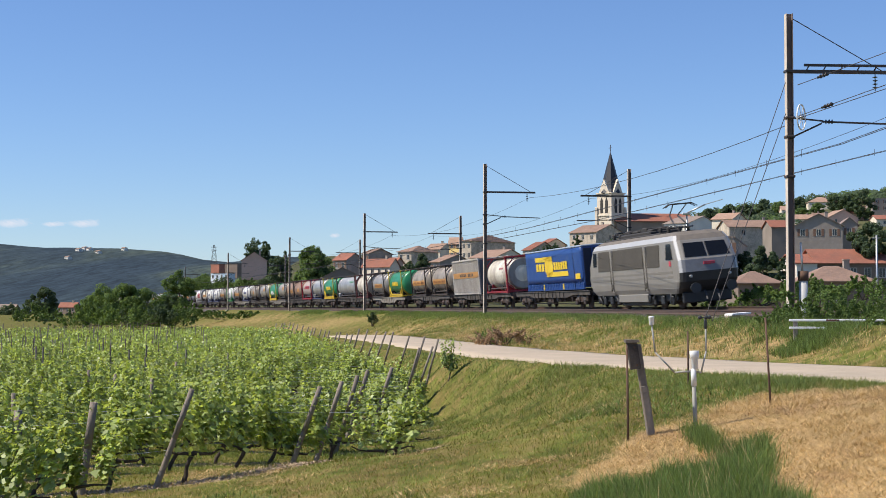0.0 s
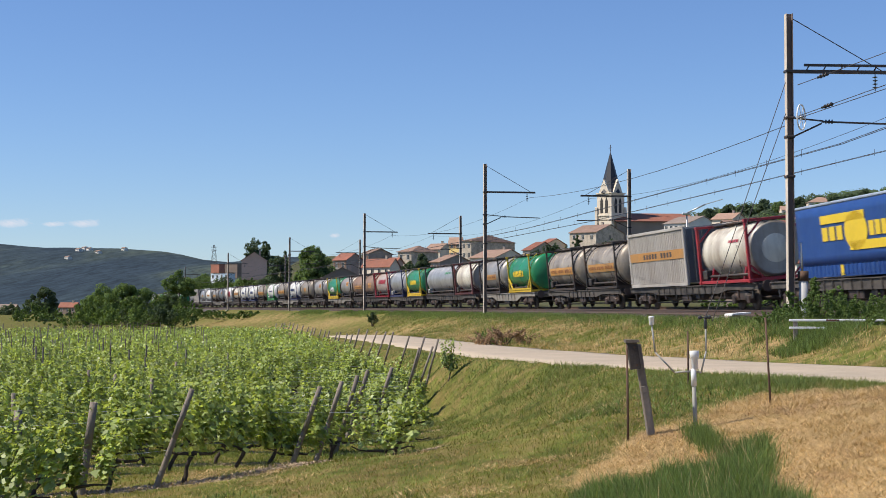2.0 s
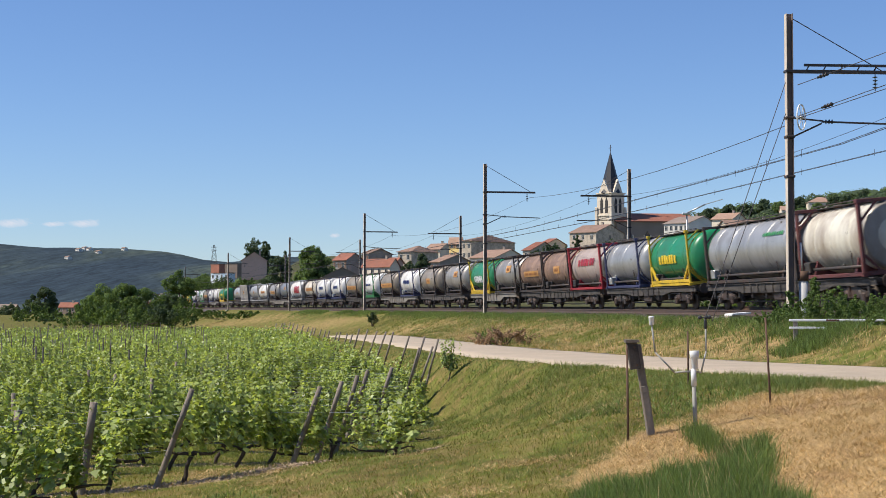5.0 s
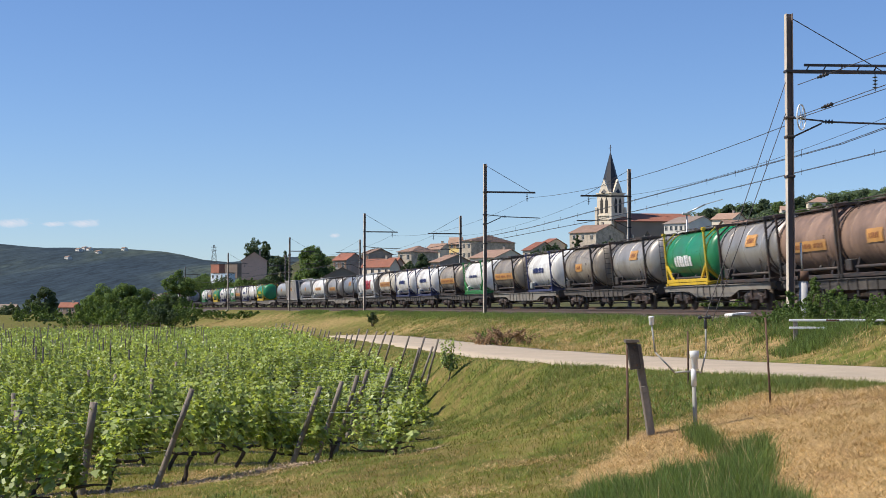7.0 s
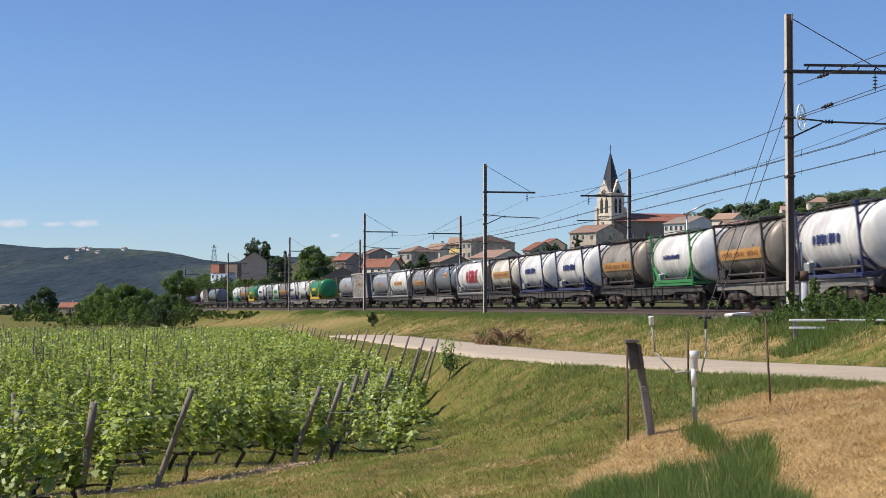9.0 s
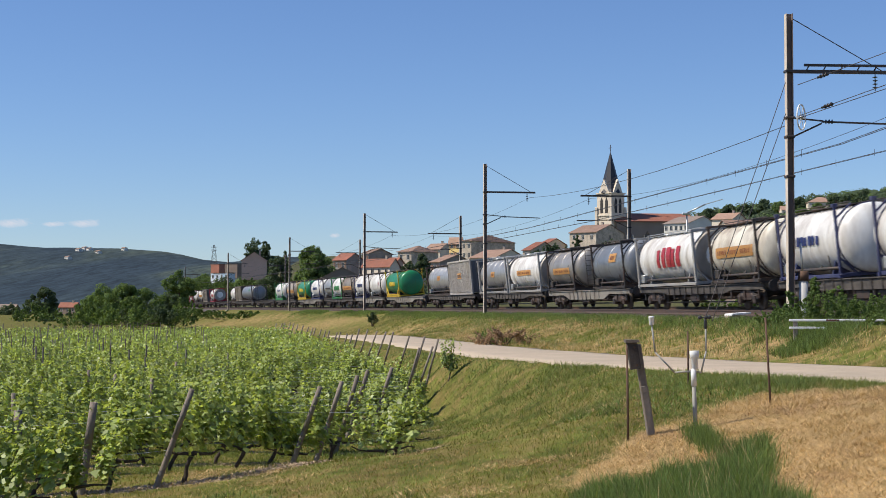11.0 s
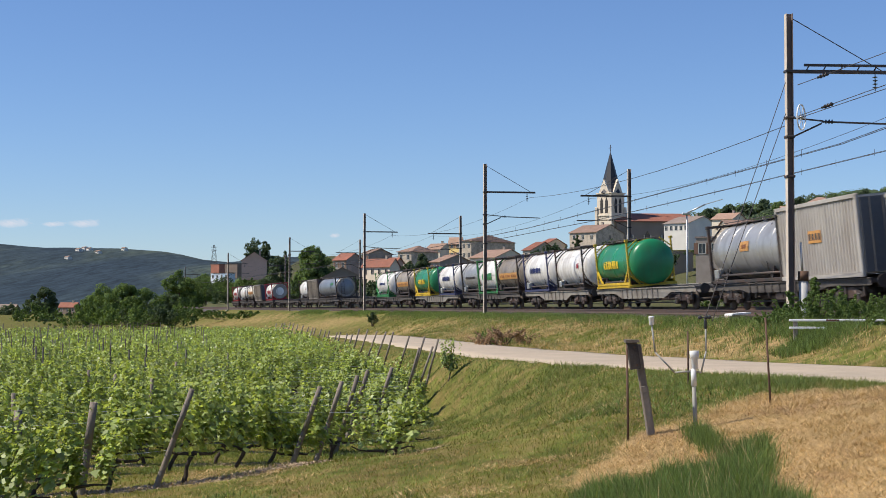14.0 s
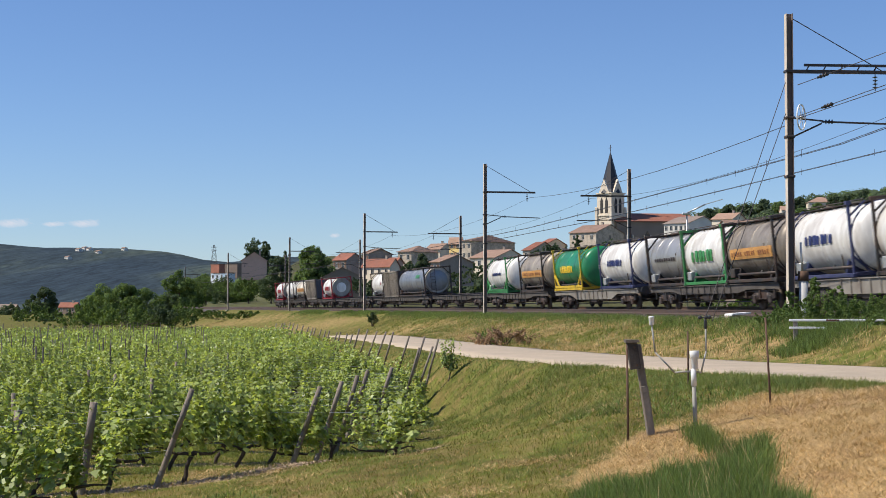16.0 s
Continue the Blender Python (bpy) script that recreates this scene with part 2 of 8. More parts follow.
gx = spread((-2600, -700, 110), (-700, -240, 22), (-240, -60, 5), (-60, -12, 1.5), (-12, 16, 0.33), (16, 60, 1.2), (60, 320, 8), (320, 2600, 90))
gy = spread((-260, 0, 20), (0, 14, 1.0), (14, 62, 0.4), (62, 130, 1.0), (130, 330, 4), (330, 1000, 18), (1000, 4600, 85))
GX, GY = np.meshgrid(gx, gy)
GZ = ground_z(GX, GY)


def ground_material():
    m = mat("meadow", (0.108, 0.120, 0.026), 0.95, vary=0.75, scale=5.0, bump=1.0, bump_scale=14.0, stain=(0.22, 0.155, 0.06), stain_amount=0.9, stain_scale=1.5, spec=0.06)
    n, l = m.node_tree.nodes, m.node_tree.links
    b = n["Principled BSDF"]
    out = b.inputs["Base Color"].links[0].from_socket
    at = n.new("ShaderNodeVertexColor")
    at.layer_name = "cover"
    sep = n.new("ShaderNodeSeparateColor")
    l.new(at.outputs[0], sep.inputs[0])
    co = n.new("ShaderNodeTexCoord")
    for ch, colour, sc in (("Red", (0.40, 0.27, 0.125), 3.0), ("Green", (0.42, 0.31, 0.185), 2.0), ("Blue", (0.065, 0.10, 0.02), 1.6)):
        nz = n.new("ShaderNodeTexNoise")
        nz.inputs["Scale"].default_value, nz.inputs["Detail"].default_value, nz.inputs["Roughness"].default_value = sc, 9, 0.7
        l.new(co.outputs["Object"], nz.inputs["Vector"])
        fine = n.new("ShaderNodeTexNoise")
        fine.inputs["Scale"].default_value, fine.inputs["Detail"].default_value = sc * 9, 5
        l.new(co.outputs["Object"], fine.inputs["Vector"])
        sh = n.new("ShaderNodeMapRange")
        sh.inputs[1].default_value, sh.inputs[2].default_value = 0.3, 0.7
        sh.inputs[3].default_value, sh.inputs[4].default_value = 0.65, 1.3
        l.new(fine.outputs[0], sh.inputs[0])
        col = n.new("ShaderNodeVectorMath")
        col.operation = 'SCALE'
        col.inputs[0].default_value = colour
        l.new(sh.outputs[0], col.inputs["Scale"])
        a = n.new("ShaderNodeMath")
        a.operation = 'ADD'
        l.new(nz.outputs[0], a.inputs[0]), l.new(sep.outputs[ch], a.inputs[1])
        r = n.new("ShaderNodeMapRange")
        r.inputs[1].default_value, r.inputs[2].default_value = 0.86, 1.14
        l.new(a.outputs[0], r.inputs[0])
        mix = n.new("ShaderNodeMix")
        mix.data_type = 'RGBA'
        l.new(r.outputs[0], mix.inputs[0]), l.new(out, mix.inputs[6]), l.new(col.outputs[0], mix.inputs[7])
        out = mix.outputs[2]
    # far slopes: woods and paler fields, with blue-grey distance haze mixed into the colours
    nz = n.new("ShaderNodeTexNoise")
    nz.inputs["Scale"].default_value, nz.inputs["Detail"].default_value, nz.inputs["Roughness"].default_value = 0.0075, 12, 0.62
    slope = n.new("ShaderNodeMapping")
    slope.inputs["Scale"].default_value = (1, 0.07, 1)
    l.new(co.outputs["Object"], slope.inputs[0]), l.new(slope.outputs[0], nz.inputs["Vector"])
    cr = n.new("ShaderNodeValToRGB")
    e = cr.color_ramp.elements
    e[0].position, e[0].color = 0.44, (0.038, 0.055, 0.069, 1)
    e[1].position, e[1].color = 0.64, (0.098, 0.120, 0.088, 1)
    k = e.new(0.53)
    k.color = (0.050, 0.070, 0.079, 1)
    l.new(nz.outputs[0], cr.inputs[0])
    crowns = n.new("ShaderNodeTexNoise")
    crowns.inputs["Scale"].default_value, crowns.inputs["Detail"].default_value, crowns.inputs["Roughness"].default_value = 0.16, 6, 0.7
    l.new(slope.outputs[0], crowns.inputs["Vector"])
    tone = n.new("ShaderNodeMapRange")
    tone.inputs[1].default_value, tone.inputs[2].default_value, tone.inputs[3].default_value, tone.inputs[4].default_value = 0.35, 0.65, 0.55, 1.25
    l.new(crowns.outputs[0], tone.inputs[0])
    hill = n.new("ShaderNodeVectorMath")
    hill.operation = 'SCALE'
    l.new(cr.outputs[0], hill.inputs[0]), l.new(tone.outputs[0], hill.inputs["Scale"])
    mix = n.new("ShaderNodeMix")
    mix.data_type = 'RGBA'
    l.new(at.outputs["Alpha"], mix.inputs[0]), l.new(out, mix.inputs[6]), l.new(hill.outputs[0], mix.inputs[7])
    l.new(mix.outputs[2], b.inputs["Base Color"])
    return m


def row_v(x, y):
    """Number of the vine row on which a place lies."""
    return (y - 22.3 - 0.10 * (x + 1.3)) / ROW_STEP


ROW_STEP = 2.1
M_GROUND = ground_material()
nx, ny = len(gx), len(gy)
verts = np.stack([GX, GY, GZ], -1).reshape(-1, 3)
idx = np.arange(nx * ny).reshape(ny, nx)
quads = np.stack([idx[:-1, :-1], idx[:-1, 1:], idx[1:, 1:], idx[1:, :-1]], -1).reshape(-1, 4)
me = bpy.data.meshes.new("ground")
me.from_pydata(verts.tolist(), [], quads.tolist())
me.polygons.foreach_set("use_smooth", np.ones(len(quads), bool))
slope_ = (road_mid(GY + 1) - road_mid(GY - 1)) / 2
GD = (GX - road_mid(GY)) / np.sqrt(1 + slope_ ** 2)
def uneven(x, y):
    return 0.16 * np.sin(x * 3.1 + y * 1.3) + 0.12 * np.sin(x * 7.3 - y * 2.9) + 0.08 * np.sin(x * 15.1 + y * 9.7)


def uncut(x, y):
    # the lush grass left standing: above 0 inside it
    top = np.interp(x, (1.2, 1.8, 2.5, 3.0, 3.4, 3.8), (15.6, 16.3, 16.7, 17.0, 17.4, 17.3))
    return np.minimum(np.minimum(top - y, (3.52 - 0.10 * (17 - y) - x) * 2.2), (x - 1.2) * 1.2) + 1.4 * uneven(x, y)


def mound(x, y):
    # the mown slope: 1 on it, 0 off it
    top = np.interp(x, (1.0, 1.3, 1.7, 2.2, 2.7, 3.4, 4.4, 5.0, 5.6, 6.6), (16.6, 17.4, 18.4, 19.3, 19.8, 20.6, 21.6, 21.8, 20.9, 21.0))
    low = np.interp(x, (1.0, 1.8, 2.4), (17.0, 15.4, 9.0))
    return smooth01((top - y + 1.5 * uneven(x, y)) / 0.7 + 0.4) * smooth01((x - 1.1 + uneven(x, y)) / 0.5) * smooth01((y - low) / 1.0) * (y > 9)


straw = 0.72 * mound(GX, GY)
bank_ = (GD > ROAD_HALF) & (GX < line_x(GY, -GAUGE - 2.0))
straw = np.where(bank_, 0.42 + 0.1 * np.sin(GX * 0.9 + GY * 0.35) - 0.24 * smooth01(1 - (line_x(GY, -GAUGE - 2.6) - GX) / 2.2), straw)
straw = np.where((GD < -ROAD_HALF) & (GY > 22) & (GY < 135), straw + 0.30, straw)
vine_ = (GX < -0.6) & (GY > 21) & (GY < 125) & (GD < -ROAD_HALF - 1.0)
rv = row_v(GX, GY)
soil = np.where(vine_ | ((GX < 0.2) & (GY > 21) & (GY < 34)), 0.85 * np.exp(-((rv - np.round(rv)) * ROW_STEP / 0.26) ** 2), 0)
lush = np.where(bank_, 0.28, 0.3) + 0.5 * smooth01(uncut(GX, GY) * 2)
# share of the haze-tinted slope colours, rising with distance
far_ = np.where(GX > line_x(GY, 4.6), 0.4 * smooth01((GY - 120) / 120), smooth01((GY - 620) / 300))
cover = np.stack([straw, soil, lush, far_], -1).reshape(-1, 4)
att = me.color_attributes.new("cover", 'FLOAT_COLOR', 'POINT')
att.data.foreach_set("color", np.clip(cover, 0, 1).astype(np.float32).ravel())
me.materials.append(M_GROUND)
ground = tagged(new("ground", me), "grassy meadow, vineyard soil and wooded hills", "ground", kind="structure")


def ribbon(name, ys, left, right, z, material, thick, label, category, crown=0.0, n=7):
    """A paved strip with a thickness, along y."""
    bm = bmesh.new()
    rows = []
    for y, a, b, zz in zip(ys, left, right, z):
        rows.append([bm.verts.new((a[0] + (b[0] - a[0]) * k / (n - 1), a[1] + (b[1] - a[1]) * k / (n - 1),
                                   zz + crown * (1 - (2 * k / (n - 1) - 1) ** 2))) for k in range(n)])
    for r0, r1 in zip(rows, rows[1:]):
        for k in range(n - 1):
            f = bm.faces.new((r0[k], r0[k + 1], r1[k + 1], r1[k]))
            f.smooth = True
    ext = bmesh.ops.extrude_face_region(bm, geom=[e for e in bm.edges if e.is_boundary])
    for v in ext["geom"]:
        if isinstance(v, bmesh.types.BMVert):
            v.co.z -= thick
    bmesh.ops.recalc_face_normals(bm, faces=bm.faces)
    return solo(name, bm, material, label, category, kind="structure")


ys = np.arange(-50, 200, 1.0)
sl = (road_mid(ys + 1) - road_mid(ys - 1)) / 2
nn = np.sqrt(1 + sl ** 2)
wob = 0.10 * np.sin(ys * 0.8) + 0.06 * np.sin(ys * 2.3)
trim = ROAD_HALF - 0.75 * smooth01((ys - 36) / 14)     # the lane narrows as it runs off
ribbon("road", ys, [(x - (h + w) / q, y + (h + w) * s / q) for x, y, s, q, w, h in zip(road_mid(ys), ys, sl, nn, wob, trim)],
       [(x + (ROAD_HALF - w) / q, y - (ROAD_HALF - w) * s / q) for x, y, s, q, w in zip(road_mid(ys), ys, sl, nn, wob)],
       road_z(ys) + 0.01, M_ROAD, 0.12, "pale worn asphalt lane beside the vineyard", "road", crown=0.05)

# ballast bed under both tracks
bm = bmesh.new()
rows = []
for a in np.arange(-120, 480, 2.0):
    row = []
    for s, z in ((-GAUGE - 3.3, -0.75), (-GAUGE - 1.75, -0.36), (-GAUGE - 0.2, -0.34), (-GAUGE / 2, -0.36), (-0.2, -0.18), (1.75, -0.17), (3.4, -0.7)):
        x, y, th = line(a, s)
        row.append(bm.verts.new((x, y, z + 0.025 * math.sin(a * 1.7 + s * 2))))
    rows.append(row)
for r0, r1 in zip(rows, rows[1:]):
    for k in range(6):
        bm.faces.new((r0[k], r0[k + 1], r1[k + 1], r1[k])).smooth = True
solo("track_bed", bm, M_BALLAST, "brown rust-stained ballast of a double track", "ballast", kind="structure")
RAIL_PROFILE = ((-0.07, -0.172), (0.07, -0.172), (0.07, -0.155), (0.012, -0.135), (0.012, -0.045), (0.036, -0.03), (0.036, 0.0), (-0.036, 0.0),
                (-0.036, -0.03), (-0.012, -0.045), (-0.012, -0.135), (-0.07, -0.155))
for side in (-GAUGE, 0.0):
    for off in (-0.75, 0.75):
        bm = bmesh.new()
        rows = []
        dz = math.sin(radians(CANT)) * off - (0.16 if side else 0.0)
        for a in np.arange(-120, 480, 3.0):
            row = []
            for u, z in RAIL_PROFILE:
                x, y, th = line(a, side + off + u)
                row.append(bm.verts.new((x, y, z + dz)))
            rows.append(row)
        for r0, r1 in zip(rows, rows[1:]):
            for k in range(12):
                f = bm.faces.new((r0[k], r0[(k + 1) % 12], r1[(k + 1) % 12], r1[k]))
                f.material_index = 1 if k == 6 else 0
        bmesh.ops.recalc_face_normals(bm, faces=bm.faces)
        solo("rail", bm, [M_RAIL, M_RAIL_TOP], "rusty steel rail with a bright running face", "rail", "rails of the double track", kind="structure")
bm = bmesh.new()
for side in (-GAUGE, 0.0):
    for a in np.arange(-40, 200, 0.6):
        x, y, th = line(a, side)
        box(bm, (-1.3, -0.13, -0.26), (1.3, 0.13, -0.155), 0, pose(x, y, -0.16 if side else 0.0, 0, -CANT, math.degrees(th)))
tagged(solo("sleepers", bm, M_SLEEPER, "brown sleepers half sunk in the ballast", "sleepers"), kind="stuff")


# ---- overhead line ----


def mast(a, side, height, near, wheel=False, bw=0.24):
    """A rolled-steel mast beside the line with its cantilevers; near masts carry the arm away from the viewer."""
    x, y, th = line(a, side)
    root = thing("overhead_line_mast", "weathered steel railway mast with bracket arms for overhead wires", "railway mast", pose(x, y, 0, 0, 0, math.degrees(th)), "masts along the line")
    s = 1 if near else -1
    bm = bmesh.new()
    t = 0.02
    hgt = bw * 0.92
    # left flange takes the paler colour that carries the sun's light
    box(bm, (-hgt / 2, -bw / 2, -1.1), (-hgt / 2 + t, bw / 2, height), 0.004, mi=1)
    box(bm, (hgt / 2 - t, -bw / 2, -1.1), (hgt / 2, bw / 2, height), 0.004)
    box(bm, (-hgt / 2 + t, -t / 2, -1.1), (hgt / 2 - t, t / 2, height), 0)
    part("post", bm, [M_MAST, M_MAST_SUNLIT], root)
    bm = bmesh.new()
    reach = 3.05
    zt = height - 1.67
    beam(bm, (s * hgt / 2, 0, zt), (s * reach, 0, zt), 0.09, 0.10)
    if wheel:
        beam(bm, (s * 0.45, 0, zt + 0.19), (s * reach, 0, zt + 0.19), 0.07, 0.07)
        for k in range(6):
            rod(bm, (s * (0.5 + k * 0.5), 0, zt), (s * (0.6 + k * 0.5), 0, zt + 0.19), 0.02, n=5)
    part("upper_arm", bm, M_STEEL_DARK, root)
    bm = bmesh.new()
    rod(bm, (s * 0.05, 0, height - 0.1), (s * reach * 0.9, 0, zt + 0.05), 0.014, n=6)
    part("tie_rod", bm, M_WIRE, root)
    bm = bmesh.new()
    for k in range(4):
        z = zt - 0.12 - k * 0.10
        lathe(bm, ((z - 0.045, 0.02), (z - 0.02, 0.085), (z, 0.02)), 10, 'Z', m=Matrix.Translation((s * (reach - 0.5), 0, 0)))
    rod(bm, (s * (reach - 0.5), 0, zt), (s * (reach - 0.5), 0, zt - 0.55), 0.015, n=6)
    part("insulator", bm, M_INSUL, root)
    bm = bmesh.new()
    zl = height - 3.12
    rod(bm, (s * hgt / 2, 0, zl + 0.1), (s * 1.0, 0, zl + 0.02), 0.025, n=6)
    rod(bm, (s * hgt / 2, 0, zl - 0.45), (s * 0.95, 0, zl - 0.05), 0.025, n=6)
    rod(bm, (s * 0.95, 0, zl), (s * 3.3, 0, zl - 0.06), 0.028, n=6)
    part("registration_arm", bm, M_STEEL_DARK, root)
    bm = bmesh.new()
    for k in range(3):
        lathe(bm, ((1.05 + k * 0.09, 0.02), (1.08 + k * 0.09, 0.075), (1.11 + k * 0.09, 0.02)), 10, 'X', m=Matrix.Translation((0, 0, zl)) @ Matrix.Diagonal((s, 1, 1, 1)))
    part("rod_insulator", bm, M_INSUL, root)
    for z in (zt, zl + 0.1, zl - 0.45, zl - 1.6):
        bm = bmesh.new()
        box(bm, (-hgt / 2 - 0.03, -bw / 2 - 0.03, z - 0.035), (hgt / 2 + 0.03, bw / 2 + 0.03, z + 0.035), 0.01)
        part("clamp", bm, M_STEEL_DARK, root)
    bm = bmesh.new()
    box(bm, (-0.4, -0.4, -1.3), (0.4, 0.4, -0.5), 0.05)
    part("footing", bm, mat("footing_concrete", (0.42, 0.40, 0.37), 0.9, bump=0.5), root)
    return root, zt, zl


def place_on_line(x, y):
    """Distance up the line and side of a place."""
    k = int(np.argmin((_x - x) ** 2 + (_y - y) ** 2))
    return float(_g[k]), (x - _x[k]) * math.cos(_th[k]) + (y - _y[k]) * math.sin(_th[k])


NEAR_MASTS = [(10.0, 43.8), (2.52, 90.0), (-7.1, 138.0), (-18.7, 186.0), (-33.8, 240.0), (-54.0, 320.0)]
FAR_MASTS = [(22.8, 46.0), (11.3, 93.0), (1.6, 140.5), (-10.3, 190.0), (-25.5, 247.0), (-44.0, 312.0)]
for i, (x, y) in enumerate(NEAR_MASTS):
    a, s = place_on_line(x, y)
    mast(a, s, 8.52, True, i == 0, 0.215 if i == 0 else 0.20)
for x, y in FAR_MASTS:
    a, s = place_on_line(x, y)
    mast(a, s, 8.45, False, bw=0.21)


def wire(name, pts, r, material, label, sag=0.0):
    """A round wire through points, hanging between them."""
    cu = bpy.data.curves.new(name, 'CURVE')
    cu.dimensions, cu.bevel_depth, cu.bevel_resolution = '3D', r, 1
    out = []
    for p, q in zip(pts, pts[1:]):
        for k in range(12):
            t = k / 12
            v = Vector(p).lerp(Vector(q), t)
            v.z -= sag * 4 * t * (1 - t)
            out.append(v)
    out.append(Vector(pts[-1]))
    sp = cu.splines.new('POLY')
    sp.points.add(len(out) - 1)
    for pt, v in zip(sp.points, out):
        pt.co = (*v, 1)
    cu.materials.append(material)
    return tagged(new(name, cu), label, "wire", "overhead wires")


near_a = [place_on_line(x, y)[0] for x, y in NEAR_MASTS]
near_a = [near_a[0] - 48] + near_a
for side, who in ((-GAUGE, "near"), (0.0, "far")):
    off = -0.35
    pts = [(*line(a, side + off)[:2], 6.55) for a in (near_a if side == 0.0 else near_a[2:])]
    wire("carrier_wire", pts, 0.008, M_WIRE, "dark sagging carrier wire above a track", 0.75)
    if side:
        wire("carrier_wire", [(10.0, 43.9, 5.32), (*line(near_a[2], side + off)[:2], 6.55)], 0.011, M_WIRE, "carrier wire that ends at the mast", 0.42)
    low = 5.17 if side == 0.0 else 4.76
    for d in (-0.05, 0.05):
        pts = [(*line(a, side + off + d)[:2], low - (0.0 if i else 0.16 if side == 0.0 else 0.40)) for i, a in enumerate(near_a)]
        wire("contact_wire", pts, 0.010, M_WIRE, "dark contact wire above a track", 0.03)
    bm = bmesh.new()
    for a0, a1 in zip(near_a, near_a[1:]):
        for k in range(1, 13):
            t = k / 13
            x, y, _t = line(a0 + (a1 - a0) * t, side + off)
            rod(bm, (x, y, low - 0.02), (x, y, low + 0.22), 0.007, n=4)
    tagged(solo("wire_droppers", bm, M_WIRE, "thin droppers between carrier and contact wires", "wire", "overhead wires"), kind="stuff")

# ---- the train ----
M_LOCO = mat("loco_grey", (0.27, 0.25, 0.225), 0.45, 0.15, vary=0.08, stain=(0.25, 0.22, 0.18), stain_amount=0.55, stain_scale=0.7, streak=0.3)
M_LOCO_LIGHT = mat("loco_light_grey", (0.47, 0.46, 0.45), 0.4, 0.1, vary=0.05)
M_LOCO_DARK = mat("loco_dark_grey", (0.032, 0.032, 0.033), 0.5, vary=0.1)
M_LOUVRE = mat("loco_louvre", (0.105, 0.09, 0.072), 0.6, 0.2, vary=0.15)
M_GLASS_DARK = mat("dark_glass", (0.008, 0.009, 0.011), 0.06, vary=0.0, spec=0.35)
M_RED_SIGN = mat("red_sign", (0.55, 0.05, 0.08), 0.4)
M_BLUE = mat("blue_tarpaulin", (0.012, 0.055, 0.22), 0.5, vary=0.12, scale=2, bump=0.5, bump_scale=3, stain=(0.03, 0.08, 0.22), stain_amount=0.4)
M_YELLOW = mat("yellow_paint", (0.75, 0.52, 0.03), 0.5, vary=0.08)
M_ORANGE = mat("orange_panel", (0.56, 0.27, 0.07), 0.6, vary=0.2, stain=(0.30, 0.17, 0.075), stain_amount=0.8, stain_scale=2.0, per_object=0.2)
M_BAR = mat("dark_lettering", (0.05, 0.04, 0.04), 0.6)
M_TEXT = mat("faded_lettering", (0.22, 0.075, 0.025), 0.6, vary=0.3)
M_BLUE_BAR = mat("blue_lettering", (0.02, 0.03, 0.12), 0.6)
M_FLAT = mat("wagon_steel", (0.075, 0.064, 0.055), 0.8, 0.1, vary=0.35, stain=(0.15, 0.125, 0.10), stain_amount=0.6, per_object=0.25)
M_FLAT_GREY = mat("grey_wagon_steel", (0.27, 0.245, 0.205), 0.8, vary=0.2, stain=(0.15, 0.11, 0.08), stain_amount=0.7, per_object=0.15)
M_WHEEL = mat("wheel_steel", (0.09, 0.07, 0.055), 0.7, 0.4)
SHELL = {
    "brown": mat("grimy_brown_shell", (0.36, 0.305, 0.24), 0.48, 0.25, vary=0.25, scale=3, stain=(0.085, 0.062, 0.047), stain_amount=0.85, stain_scale=1.2, streak=0.25, per_object=0.15),
    "grey": mat("dusty_grey_shell", (0.40, 0.37, 0.335), 0.45, 0.5, vary=0.15, scale=3, stain=(0.2, 0.165, 0.13), stain_amount=0.75, stain_scale=1.2, streak=0.25, per_object=0.1),
    "silver": mat("silver_shell", (0.43, 0.42, 0.405), 0.40, 0.45, vary=0.12, scale=3, stain=(0.22, 0.20, 0.175), stain_amount=0.7, stain_scale=1.5, streak=0.25, per_object=0.1),
    "white": mat("white_shell", (0.86, 0.84, 0.79), 0.4, vary=0.06, scale=3, stain=(0.27, 0.21, 0.15), stain_amount=0.7, stain_scale=0.9, streak=0.2),
    "cream": mat("cream_shell", (0.72, 0.67, 0.55), 0.45, vary=0.08, scale=3, stain=(0.24, 0.165, 0.11), stain_amount=0.85, stain_scale=1.2, streak=0.2),
    "green": mat("green_shell", (0.012, 0.22, 0.085), 0.35, vary=0.15, scale=3, stain=(0.05, 0.12, 0.05), stain_amount=0.7, stain_scale=1.2, streak=0.2),
    "blue": mat("blue_grey_shell", (0.25, 0.265, 0.285), 0.42, 0.4, vary=0.15, scale=3, stain=(0.15, 0.15, 0.155), stain_amount=0.65, stain_scale=1.2, streak=0.2),
    "rust": mat("rust_brown_shell", (0.31, 0.195, 0.135), 0.6, 0.1, vary=0.25, scale=3, stain=(0.10, 0.062, 0.045), stain_amount=0.85, stain_scale=1.1, streak=0.25),
    "pink": mat("dusty_pink_shell", (0.42, 0.335, 0.29), 0.5, vary=0.12, scale=3, stain=(0.28, 0.2, 0.16), stain_amount=0.6, stain_scale=1.2, streak=0.2),
}
